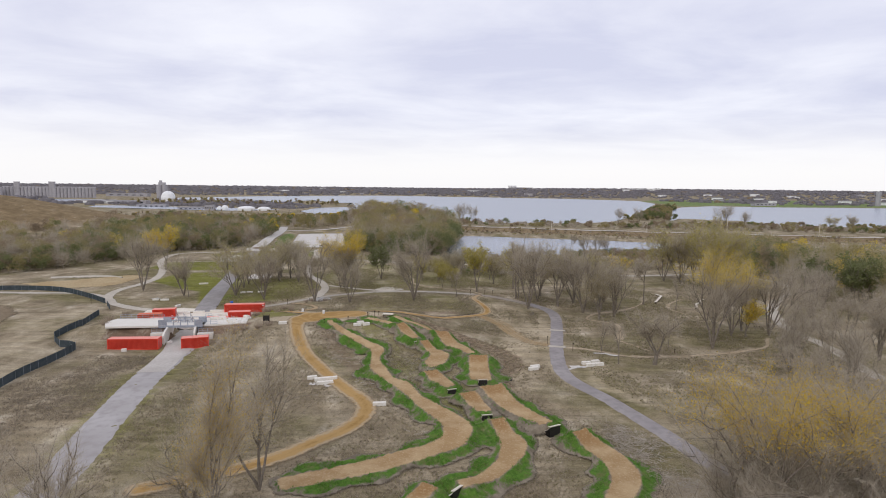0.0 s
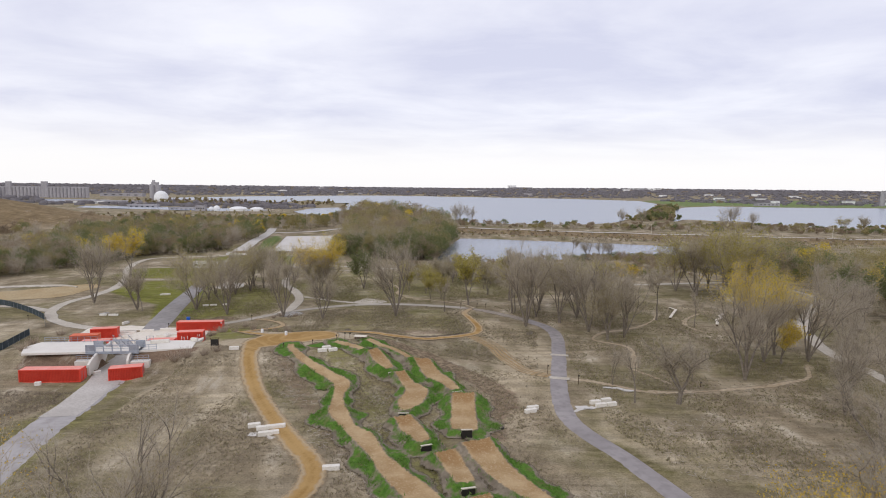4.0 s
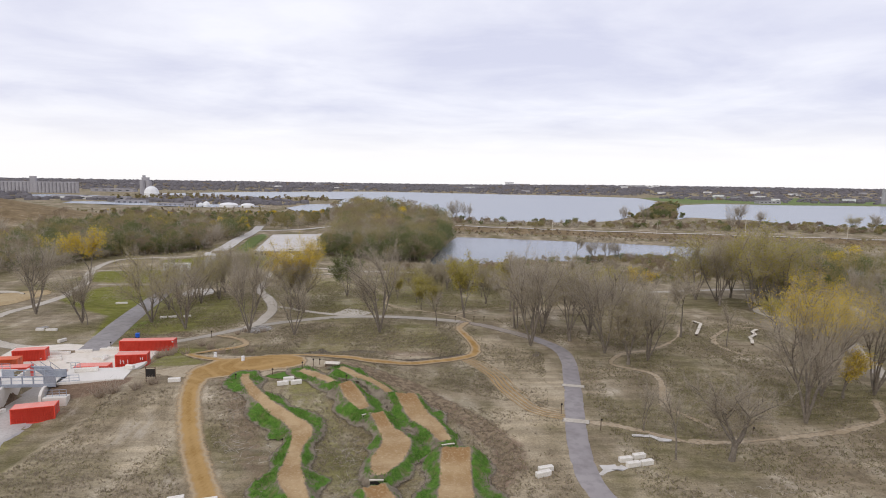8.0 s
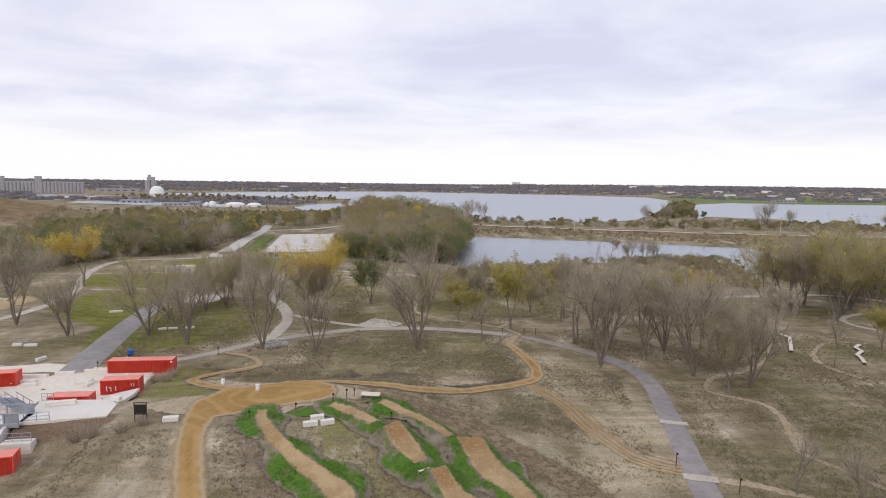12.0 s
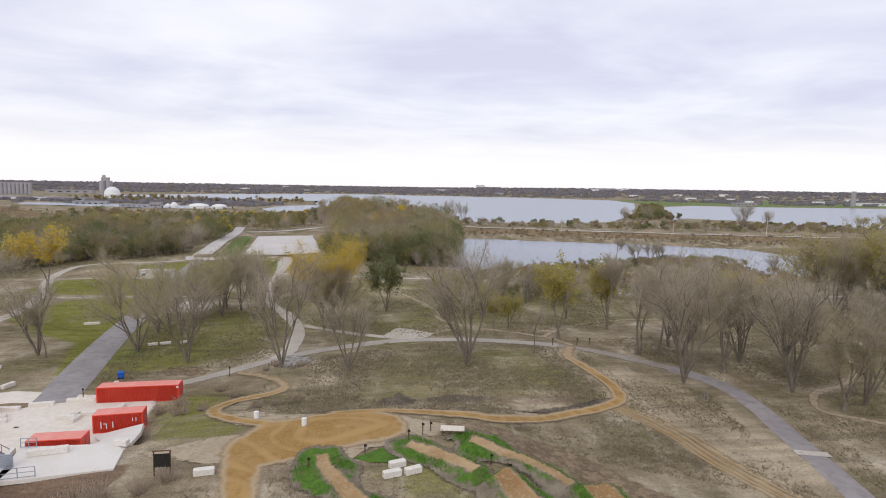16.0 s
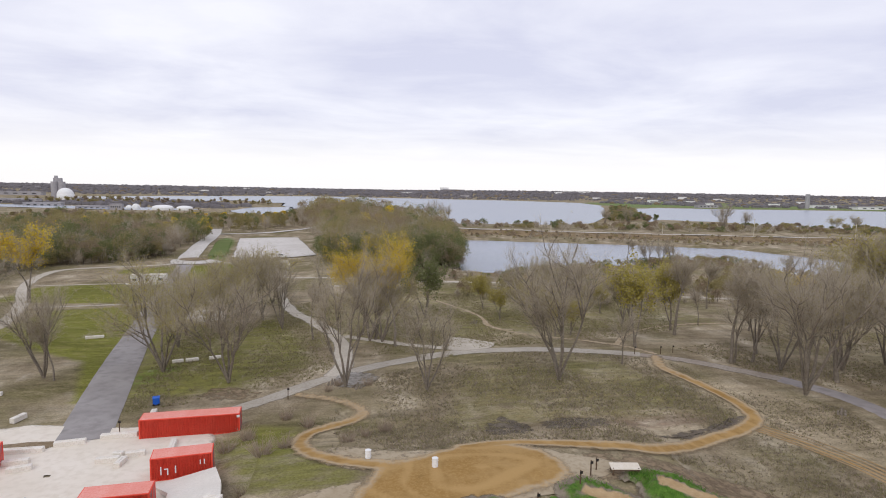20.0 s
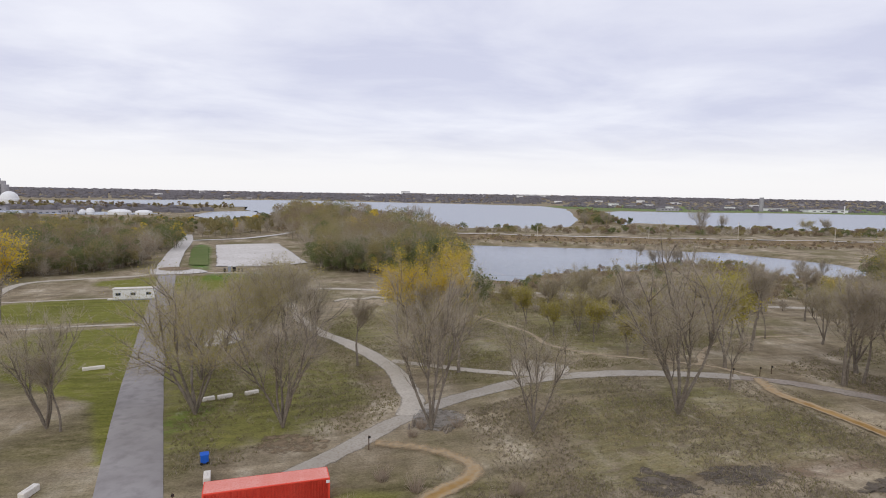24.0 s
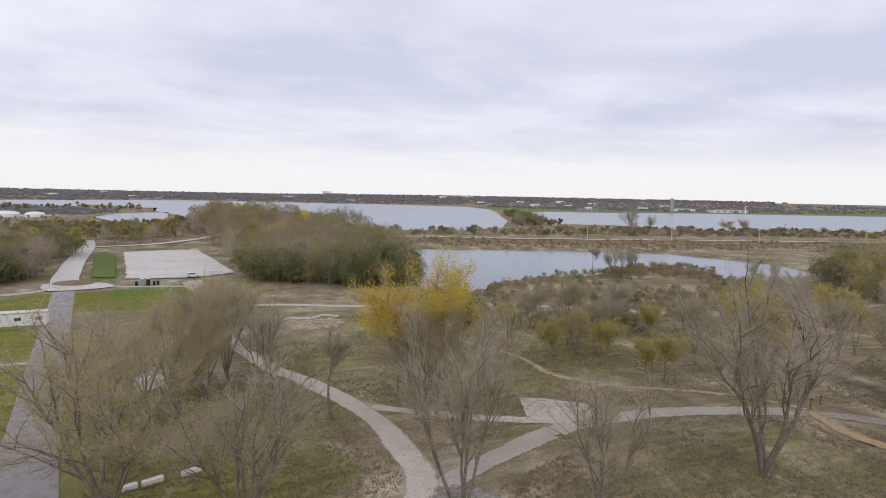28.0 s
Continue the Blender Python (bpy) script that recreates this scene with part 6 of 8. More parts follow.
container(-71.8, 155.3, -2.05, 13, 6.06, "short red shipping container at the plaza corner", group=CONTS, marks=((2.2, 0.7, 0.3, 0.1),))
container(-64.9, 123.2, -2.15, 3, 11.4, "long red shipping container holding back the bank", group=CONTS)
container(-51.0, 124.5, -2.15, 17, 6.06, "short red shipping container beside the underpass road", group=CONTS)

# ---- plaza, deck and underpass ----
patch("plaza", [(-82, 166), (-72, 169), (-60, 167), (-50, 166), (-47, 158), (-46, 148), (-48, 142), (-60, 141), (-74, 141), (-79, 150)], M_PLAZA,
      "pale concrete plaza among the containers", lift=0.13, step=4, ragged=0.15)


def slab(name, pts, top, thick, mat, label, kind="structure", category="pavement"):
    bm = bmesh.new()
    hi = [bm.verts.new((x, y, z)) for x, y, z in pts] if len(pts[0]) == 3 else [bm.verts.new((x, y, top)) for x, y in pts]
    f = bm.faces.new(hi)
    r = bmesh.ops.extrude_face_region(bm, geom=[f])
    for v in [e for e in r["geom"] if isinstance(e, bmesh.types.BMVert)]:
        v.co.z -= thick
    bmesh.ops.recalc_face_normals(bm, faces=bm.faces[:])
    bmesh.ops.bevel(bm, geom=bm.edges[:], offset=0.04, segments=1, affect="EDGES")
    return tagged(part(name, bm, mat), label, category, kind=kind)


slab("deck_west", [(-75, 130.4), (-62.3, 131.7), (-63.4, 139.9), (-76.4, 139.0), (-77.4, 135)], 1.6, 0.5, M_CONC, "pale concrete deck slab on the bank west of the bridge")
slab("deck_east", [(-52.4, 132.7), (-42.0, 134.9), (-42.9, 139.3), (-44.6, 141.0), (-54.4, 140.6)], 1.6, 0.5, M_CONC, "pale concrete deck slab on the bank east of the bridge")
# the sloping apron from the deck down to the containers
ramp_l = [(-44.8, 141.05, 1.56), (-48.4, 143.6, 0.35), (-49.4, 147.6, -1.0), (-51.9, 151.0, -1.86)]
ramp_r = [(-42.9, 139.45, 1.56), (-43.4, 142.4, 1.02), (-44.3, 147.0, 0.25), (-45.8, 151.7, -0.55)]
bm = bmesh.new()
rows = [[bm.verts.new(Vector(a).lerp(Vector(b), k / 4)) for k in range(5)] for a, b in zip(ramp_l, ramp_r)]
for a, b in zip(rows, rows[1:]):
    for k in range(4):
        bm.faces.new((a[k], a[k + 1], b[k + 1], b[k]))
bmesh.ops.recalc_face_normals(bm, faces=bm.faces[:])
if sum(f.normal.z for f in bm.faces) < 0:
    bmesh.ops.reverse_faces(bm, faces=bm.faces[:])
bmesh.ops.solidify(bm, geom=bm.faces[:], thickness=0.45)
tagged(part("deck_ramp", bm, M_CONC), "pale sloping concrete apron beside the containers", "pavement", kind="structure")


def along(u, v):
    """A point of the underpass: u across, v north, in the plan."""
    return float(axis_x(v)) + u, v


for s, nm in ((-1, "underpass_wall_west"), (1, "underpass_wall_east")):
    pts = []
    for v in ((126.6, 128.2, 131.0, 141.2) if s < 0 else (129.6, 130.2, 131.0, 141.2)):
        pts.append(along(s * 3.2, v))
    bm = bmesh.new()
    tops = (0.35, 0.9, 1.3, 1.3)
    rows = []
    for (x, y), zt in zip(pts, tops):
        rows.append([bm.verts.new((x, y, -2.3)), bm.verts.new((x, y, zt)), bm.verts.new((x + s * 0.45, y, zt)), bm.verts.new((x + s * 0.45, y, -2.3))])
    for a, b in zip(rows, rows[1:]):
        for i in range(4):
            bm.faces.new((a[i], a[(i + 1) % 4], b[(i + 1) % 4], b[i]))
    bm.faces.new(rows[0]); bm.faces.new(rows[-1][::-1])
    bmesh.ops.recalc_face_normals(bm, faces=bm.faces[:])
    tagged(part(nm, bm, M_CONC), "pale concrete retaining wall of the underpass", "wall", kind="structure")
for s, x, y in ((-1, -61.6, 129.6), (1, -50.4, 129.6)):
    tagged(part("wing_block_west" if s < 0 else "wing_block_east", box((3.6, 1.5, 1.9), pose(x, y, -0.55, 0, 0, 8), 0.05), M_CONC), "pale concrete wing block beside the underpass", "wall", kind="structure")


def railing(a, b, high, bays, label):
    """A steel rail with posts between two points of the deck."""
    a, b = Vector(a), Vector(b)
    ob = empty("railing", Matrix.Translation(a), label, "railing")
    d = b - a
    for k in range(bays + 1):
        p = d * (k / bays)
        part("post", tube(p, p + Vector((0, 0, high)), 0.045, sides=6), M_STEEL, ob)
    for zz in (high, high * 0.55, 0.12):
        part("rail", tube(Vector((0, 0, zz)), d + Vector((0, 0, zz)), 0.04, sides=6), M_STEEL, ob)
    return ob


# the footbridge over the road
bridge = empty("footbridge", pose(-57.4, 133.6, 1.5, 0, 0, 4), "grey steel footbridge over the underpass road", "bridge")
blen = 10.6
part("bridge_deck", box((blen, 3.4, 0.16), pose(0, 0, 0.02), 0.02), M_CONC, bridge, "pale concrete bridge deck")
for s in (-1, 1):
    part("girder", box((blen, 0.18, 0.55), pose(0, s * 1.75, -0.15), 0.02), M_STEEL, bridge)
    part("top_chord", box((blen, 0.16, 0.18), pose(0, s * 1.75, 1.45), 0.02), M_STEEL, bridge)
    part("mid_rail", box((blen, 0.06, 0.08), pose(0, s * 1.75, 0.75), 0.01), M_STEEL, bridge)
    for k in range(7):
        part("post", box((0.20, 0.16, 1.40), pose(-blen / 2 + 0.1 + k * (blen - 0.2) / 6, s * 1.75, 0.70), 0.02), M_STEEL, bridge)
    for e in (-1, 1):
        part("end_panel", box((1.9, 0.05, 1.15), pose(e * (blen / 2 - 1.05), s * 1.72, 0.75), 0.01), M_STEEL, bridge, "solid grey end panel")
railing((-75.5, 138.8, 1.6), (-64.6, 139.6, 1.6), 1.1, 8, "grey steel guard rail along the back of the deck")
railing((-54.2, 140.3, 1.6), (-52.6, 140.4, 1.6), 1.1, 2, "grey steel guard rail along the back of the deck")
railing((-63.2, 129.2, 0.40), (-60.0, 129.7, 0.40), 1.1, 3, "grey steel guard rail on the wing block")
railing((-52.0, 129.3, 0.40), (-48.8, 129.7, 0.40), 1.1, 3, "grey steel guard rail on the wing block")
railing((-51.9, 133.0, 1.6), (-48.9, 133.6, 1.6), 1.1, 2, "grey steel guard rail beside the bridge")

# steps with slatted rails down to the plaza
steps = empty("steps", pose(-60.5, 141.5, -2.0, 0, 0, 0), "grey steel steps from the deck to the plaza", "steps")
for k in range(14):
    part("tread", box((3.4, 0.32, 0.05), pose(0, 0.3 * (13 - k), 0.257 * (k + 1)), 0.01), M_STEEL, steps)
for s in (-1.75, 0, 1.75):
    part("stringer", tube((s, 4.2, 0.1), (s, 0, 3.6), 0.07, sides=6), M_STEEL, steps)
    part("handrail", tube((s, 4.2, 1.05), (s, 0, 4.55), 0.05, sides=6), M_STEEL, steps)
    for k in range(4):
        part("baluster", tube((s, 4.0 - k * 1.25, 0.2 + k * 1.02), (s, 4.0 - k * 1.25, 1.2 + k * 1.02), 0.035, sides=6), M_STEEL, steps)

strip("road_apron", [(-52.2, 105), (-53.6, 114), (-54.4, 122), (-56.5, 130), (-59.0, 142)], [6.0, 6.2, 6.3, 6.3, 6.4], M_APRON, "sandy pale concrete apron through the underpass", lift=0.14, ragged=0.03, category="road")

# ---- concrete blocks ----
BLOCKS = {}


def block(x0, y0, x1, y1, label, z=None, wide=0.7, high=0.7, group="concrete blocks"):
    """A cast block lying between two points of the ground, with a chamfer and a lifting groove."""
    dx, dy = x1 - x0, y1 - y0
    length = max(0.6, math.hypot(dx, dy))
    key = (round(length, 1), wide, high)
    if key not in BLOCKS:
        bm = box((key[0], wide, high), pose(0, 0, high / 2), 0.06)
        add_box(bm, (key[0] * 0.5, 0.12, 0.08), pose(0, 0, high + 0.025), 0.01)
        me = bpy.data.meshes.new("block")
        bm.to_mesh(me); bm.free()
        me.materials.append(M_BLOCK)
        BLOCKS[key] = me
    ob = new("concrete_block", BLOCKS[key])
    cx, cy = (x0 + x1) / 2, (y0 + y1) / 2
    ob.matrix_world = pose(cx, cy, (hz(cx, cy) - 0.03 if z is None else z), 0, 0, math.degrees(math.atan2(dy, dx)))
    return tagged(ob, label, "concrete block", group)


PB, GB, LB = "pale cast concrete barrier lying on the plaza", "pale concrete block lying on the dry grass", "pale concrete block on the lawn beside the road"
for q in ((-61.6, 163.5, -57.5, 163.9), (-56.9, 158.1, -54.9, 158.5), (-58.3, 158.4, -57.2, 158.3), (-59.6, 157.0, -57.2, 157.2), (-56.9, 155.4, -56.7, 157.3),
          (-71.2, 160.5, -66.5, 160.7), (-67.8, 155.7, -65.6, 156.3), (-52.2, 158.0, -52.6, 161.4), (-57.7, 169.6, -57.9, 171.4), (-66, 161.9, -62.8, 162.5), (-78.5, 161.5, -74, 163), (-69.2, 157.4, -66.6, 157.9),
          (-68.8, 150.4, -67.4, 151.6)):
    block(*q, PB, group="barriers on the plaza")
block(-44.4, 140.6, -42.8, 140.2, "pale cast concrete barrier on the deck corner", z=1.6, group="barriers on the plaza")
block(-52.3, 138.2, -48.6, 139.2, "pale cast concrete barrier along the back of the deck", z=1.6, group="barriers on the plaza")
for q in ((-74.5, 169.7, -73.9, 171.7),):
    block(*q, LB, group="blocks on the lawn")
for q in ((-62.3, 194.9, -60.6, 195.6), (-60.2, 195.6, -58.3, 196.4), (-56.5, 196.6, -54.7, 197.4), (-84, 213.9, -80.9, 214.9), (-86.5, 180.4, -84.6, 180.6), (-83.8, 180.0, -81.2, 180.4)):
    block(*q, LB, group="blocks on the lawn", wide=0.6, high=0.55)
for q in ((-19.6, 99.6, -17.8, 100.2), (-18, 98.6, -13.8, 99.8), (-17.2, 96.6, -14.2, 97.5), (-5.6, 85.6, -3.3, 85.9), (25.2, 105, 27.2, 105.8), (25.8, 106.4, 27.8, 107),
          (37.4, 108.8, 39.3, 109.2), (39.7, 109.7, 41.5, 110.2), (38.0, 107.4, 39.9, 107.9), (40.1, 107.9, 41.9, 108.4),
          (-14.2, 130.4, -12.4, 131.0), (-12.0, 130.9, -10.3, 131.6), (-13.6, 132.3, -11.9, 132.9), (-66.6, 121.4, -65.6, 121.8), (-54.8, 126.2, -54.0, 127.2), (-33.2, 132.2, -31.2, 132.6), (-59.0, 127.6, -58.4, 129.0)):
    block(*q, GB, group="blocks on the dry grass")
patch("white_stones_west", [(-19, 98), (-14, 99.2), (-12.6, 97.6), (-14.6, 95.6), (-18, 96.4)], M_LOT, "patch of white crushed stone", lift=0.04, step=1.5, ragged=0.35)
patch("white_stones_east", [(33.4, 105.8), (34.3, 107.6), (37.3, 108.4), (38.4, 107.0), (36.4, 106.3), (34.3, 105.5)], M_LOT, "patch of white crushed stone", lift=0.04, step=1.5, ragged=0.3)
patch("white_stones_trail", [(42.4, 117.6), (45.1, 116.9), (47.9, 115.8), (47.4, 114.8), (44.6, 115.8), (42.4, 116.8)], M_LOT, "patch of white crushed stone beside the trail", lift=0.12, step=1.5, ragged=0.3)
for nm, a, b in (("crossing_north", (39.4, 139.8), (39.0, 138.4)), ("crossing_south", (35.3, 122.9), (34.9, 121.4))):
    strip(nm, [a, b], 4.05, M_GRAVEL, "dusty pale band where the dirt track crosses", lift=0.15, ragged=0.05, step=0.4)

# ---- dirt jumps ----
JL = "shaped tan dirt jump with green grass banks"
RL = "winding run of tan dirt rollers with grass banks"
# each run: label, width of the turf on its two sides, whether its head is bare brown earth, then points of x, y, height over the ground and width
RUNS = [
    (RL, 3.0, 2.6, 0, [(-20.8, 135.0, 0.1, 2.2), (-20.2, 132.6, 0.15, 2.1), (-17.9, 128.1, 0.5, 2.3), (-15.3, 125.3, 0.3, 3.2), (-12.8, 122.3, 0.9, 3.3), (-9.8, 120.4, 0.3, 3.2), (-7.3, 116.8, 1.0, 4.4), (-7.3, 112.8, 0.4, 2.4), (-6.9, 108.2, 0.4, 3.1),
         (-6.0, 103.4, 1.0, 4.3), (-3.6, 98.3, 0.4, 3.2), (-0.9, 93.6, 0.9, 4.6), (1.9, 87.9, 0.3, 3.1), (4.5, 82.2, 0.7, 4.4), (7.4, 77.8, 0.5, 5.6), (8.4, 73.6, 1.0, 5.6), (7.4, 70.0, 0.6, 5.0), (4.2, 67.8, 0.3, 4.6),
         (1.0, 65.8, 0.5, 5.2), (-3.4, 63.4, 0.3, 5.0), (-9, 61.0, 0.2, 4.6), (-15, 58.5, 0.1, 4.6)]),
    (JL, 2.0, 1.6, 0, [(-11.4, 136.8, 0.1, 2.0), (-8, 133.7, 0.4, 2.5), (-4.9, 130.2, 0.8, 2.3)]),
    (JL, 2.2, 2.6, 1, [(-2.6, 128.7, 1.5, 3.1), (-0.8, 126.4, 0.7, 3.3), (1.2, 122.9, 1.3, 2.5)]),
    (JL, 2.0, 3.0, 1, [(3.3, 122.1, 1.4, 2.8), (4.8, 119.4, 0.5, 3.2), (6.7, 113.6, 1.0, 4.7), (5.6, 108.6, 0.6, 4.6), (4.8, 103.8, 1.2, 2.6)]),
    (JL, 2.8, 2.4, 1, [(4.5, 100.4, 1.4, 3.2), (6.0, 97.2, 0.6, 3.7), (8.0, 91.4, 1.2, 2.7)]),
    (JL, 1.6, 0.8, 1, [(10.8, 87.6, 1.5, 3.4), (12.1, 84.8, 0.5, 3.6), (13.2, 79.7, 1.2, 2.7)]),
    (JL, 3.4, 3.0, 1, [(14.7, 76.3, 1.4, 2.9), (15.5, 73.4, 0.5, 3.0), (16.2, 68.6, 0.8, 4.6), (14.7, 64.3, 0.5, 3.6), (11.4, 60.0, 0.4, 2.8), (7.8, 57.0, 1.2, 2.3)]),
    (JL, 1.4, 2.6, 0, [(-4.4, 136.4, 1.0, 2.4), (-1.3, 134.9, 0.3, 1.9), (1.7, 132.9, 0.8, 2.3), (4.8, 129.4, 1.2, 2.4)]),
    (JL, 2.4, 2.6, 1, [(7.5, 129.3, 1.7, 4.0), (10.0, 123.8, 0.4, 4.1), (11.8, 119.8, 0.9, 3.4), (13.7, 113.2, 1.4, 2.6)]),
    (JL, 2.6, 3.4, 1, [(15.0, 109.6, 2.0, 4.3), (14.6, 103.6, 0.4, 4.6), (14.3, 96.6, 0.7, 4.2)]),
    (JL, 1.0, 3.4, 1, [(15.3, 89.8, 2.0, 5.0), (17.7, 84.4, 0.6, 4.5), (20.3, 79.2, 0.7, 3.8), (22.3, 75.0, 1.3, 3.0)]),
    (JL, 3.0, 2.8, 1, [(26.4, 71.2, 1.8, 3.8), (27.9, 68.6, 0.5, 4.2), (29.6, 64.2, 0.4, 4.6), (29.4, 59, 0.3, 4.0), (26, 53, 0.3, 3.4)]),
    (JL, 2.4, 2.4, 1, [(4.0, 56.6, 1.3, 3.0), (1.6, 53.2, 0.9, 3.0), (-2, 49, 0.3, 3.0)]),
]
CX, CY = np.meshgrid(np.arange(-25, 38, 0.4), np.arange(45, 141, 0.4))
course_rs = np.random.RandomState(12)
c_up, c_track, c_turf, c_brown, c_best = (np.zeros(CX.shape) for _ in range(5))
c_owner = np.full(CX.shape, -1)
for k, (label, left, right, bare, pts) in enumerate(RUNS):
    line = dense([(p[0], p[1]) for p in pts], 0.5)
    along_s = np.r_[0, np.cumsum(np.linalg.norm(np.diff(line, axis=0), axis=1))]
    knots = np.array([along_s[np.argmin(np.hypot(line[:, 0] - p[0], line[:, 1] - p[1]))] for p in pts])
    soft_w = np.hanning(9) / np.hanning(9).sum()
    up, half = (np.convolve(np.pad(np.interp(along_s, knots, [p[i] for p in pts]), 4, "edge"), soft_w, "valid") for i in (2, 3))
    half = half * (0.43 if label == RL else 0.5) - 0.28 + np.convolve(course_rs.normal(0, 1, len(line) + 8), np.ones(9) / 9, "valid") * 0.25
    tangent = np.gradient(line, axis=0)
    tangent /= np.linalg.norm(tangent, axis=1)[:, None]
    box_k = (CX > line[:, 0].min() - 8) & (CX < line[:, 0].max() + 8) & (CY > line[:, 1].min() - 8) & (CY < line[:, 1].max() + 8)
    px, py = CX[box_k], CY[box_k]
    best, at = np.full(px.shape, 1e9), np.zeros(px.shape, int)
    for i, (lx, ly) in enumerate(line):
        d = (px - lx) ** 2 + (py - ly) ** 2
        closer = d < best
        best[closer], at[closer] = d[closer], i
    dx, dy = px - line[at, 0], py - line[at, 1]
    ahead, aside = dx * tangent[at, 0] + dy * tangent[at, 1], -dx * tangent[at, 1] + dy * tangent[at, 0]
    over = np.where(at == 0, np.maximum(0, -ahead), np.where(at == len(line) - 1, np.maximum(0, ahead), 0))
    beyond = np.abs(aside) - half[at]
    eff = np.hypot(np.maximum(0, beyond), over * 1.7)
    u = up[at]
    mound = u * (1 - smooth(0, 0.5 + 1.5 * u, eff)) + np.where(beyond < 0, 0.14 * u * (np.abs(aside) / half[at]) ** 2, 0) * (over == 0)
    packed = np.clip(0.5 - np.where(over > 0, np.maximum(beyond, over * 1.2), beyond) / 0.9, 0, 1)
    patchy = 0.85 + 0.5 * np.sin(along_s[at] * 0.55 + k) * np.sin(along_s[at] * 0.21 + 2 * k)
    turf = np.clip((np.where(aside > 0, right, left) * patchy + 0.35 * u - np.hypot(np.maximum(0, beyond), over * 0.9)) / 1.3, 0, 1)
    brown = packed * bare * np.exp(-(along_s[at] / 3.3) ** 2)
    score = mound + packed * 0.8 + turf * 0.3
    win = score > c_best[box_k]
    for arr, val in ((c_best, score), (c_owner, k)):
        v = arr[box_k]
        v[win] = val[win] if isinstance(val, np.ndarray) else val
        arr[box_k] = v
    for arr, val in ((c_up, mound), (c_track, packed), (c_turf, turf), (c_brown, brown)):
        arr[box_k] = np.maximum(arr[box_k], val)
c_turf = c_turf * (1 - c_track)
c_z = height(CX, CY) + 0.12 + c_up + course_rs.normal(0, 0.035, CX.shape) * (c_up > 0.05) + course_rs.uniform(0, 0.34, CX.shape) * c_turf
c_layers = {"blend": np.clip(np.maximum.reduce([c_track * 1.2, c_turf, c_up * 1.4]), 0, 1), "track": c_track, "turf": c_turf, "brown": c_brown}
c_live = corners_any(c_layers["blend"] > 0.04)
for k, (label, left, right, bare, pts) in enumerate(RUNS):
    mine = c_live & (c_owner[:-1, :-1] == k)
    ob = empty("dirt_jump", pose(0, 0, 0), label, "dirt jump", "dirt jumps")
    on = c_track[:-1, :-1] > 0.5
    child("track", grid_sheet("track", CX, CY, c_z, mine & on, c_layers, M_COURSE), ob, "packed tan dirt track")
    child("bank", grid_sheet("bank", CX, CY, c_z, mine & ~on, c_layers, M_COURSE), ob, "bright green grass bank")
    gi, gj = np.nonzero(mine & (c_turf[:-1, :-1] > 0.55))
    pick = np.tile(np.arange(len(gi)), 9)
    p0 = np.column_stack([CX[gi, gj][pick], CY[gi, gj][pick], c_z[gi, gj][pick] - 0.08])
    p0[:, :2] += course_rs.uniform(-0.25, 0.25, (len(p0), 2))
    p0 = p0[np.sin(p0[:, 0] * 1.3 + 1) + np.sin(p0[:, 1] * 1.1) + course_rs.normal(0, 0.7, len(p0)) > 0.7]
    g = Geo()
    g.slivers(p0, p0 + np.column_stack([course_rs.normal(0, 0.16, (len(p0), 2)), course_rs.uniform(0.18, 0.42, len(p0))]), 0.05, course_rs)
    tagged(child("grass", g.mesh("bank_grass", M_BLADE), ob), kind="stuff")


def kicker(x, y, z, turn, wide, deep, high, label):
    """A wooden take-off box: side boards, curved plywood top and back board."""
    ob = empty("wooden_kicker", pose(x, y, z, 0, 0, turn), label, "ramp", "wooden kickers")
    for s in (-1, 1):
        bm = bmesh.new()
        arc = [(-deep / 2 + deep * t, high * (0.35 + 0.65 * t ** 1.7)) for t in np.linspace(0, 1, 6)]
        vs = [bm.verts.new((s * wide / 2, -deep / 2, 0))] + [bm.verts.new((s * wide / 2, a, b)) for a, b in arc] + [bm.verts.new((s * wide / 2, deep / 2, 0))]
        bm.faces.new(vs if s > 0 else vs[::-1])
        bmesh.ops.solidify(bm, geom=bm.faces[:], thickness=0.05)
        part("side_board", bm, M_BLACK, ob, "black stained side board")
    for t in np.linspace(0, 1, 7)[:-1]:
        t2 = t + 1 / 6
        a, b = Vector((0, -deep / 2 + deep * t, high * (0.35 + 0.65 * t ** 1.7))), Vector((0, -deep / 2 + deep * t2, high * (0.35 + 0.65 * t2 ** 1.7)))
        ang = math.degrees(math.atan2(b.z - a.z, b.y - a.y))
        m = (a + b) / 2
        part("deck_board", box((wide + 0.1, (b - a).length * 0.97, 0.04), pose(0, m.y, m.z + 0.03, ang, 0, 0)), M_PALEWOOD, ob, "pale plywood deck board")
    part("back_board", box((wide, 0.05, high * 0.98), pose(0, deep / 2, high * 0.49)), M_BLACK, ob)
    part("coping_board", box((wide + 0.16, 0.5, 0.07), pose(0, deep / 2 - 0.12, high + 0.10, 14, 0, 0), 0.01), M_PALEWOOD, ob, "pale plywood board along the lip")
    return ob


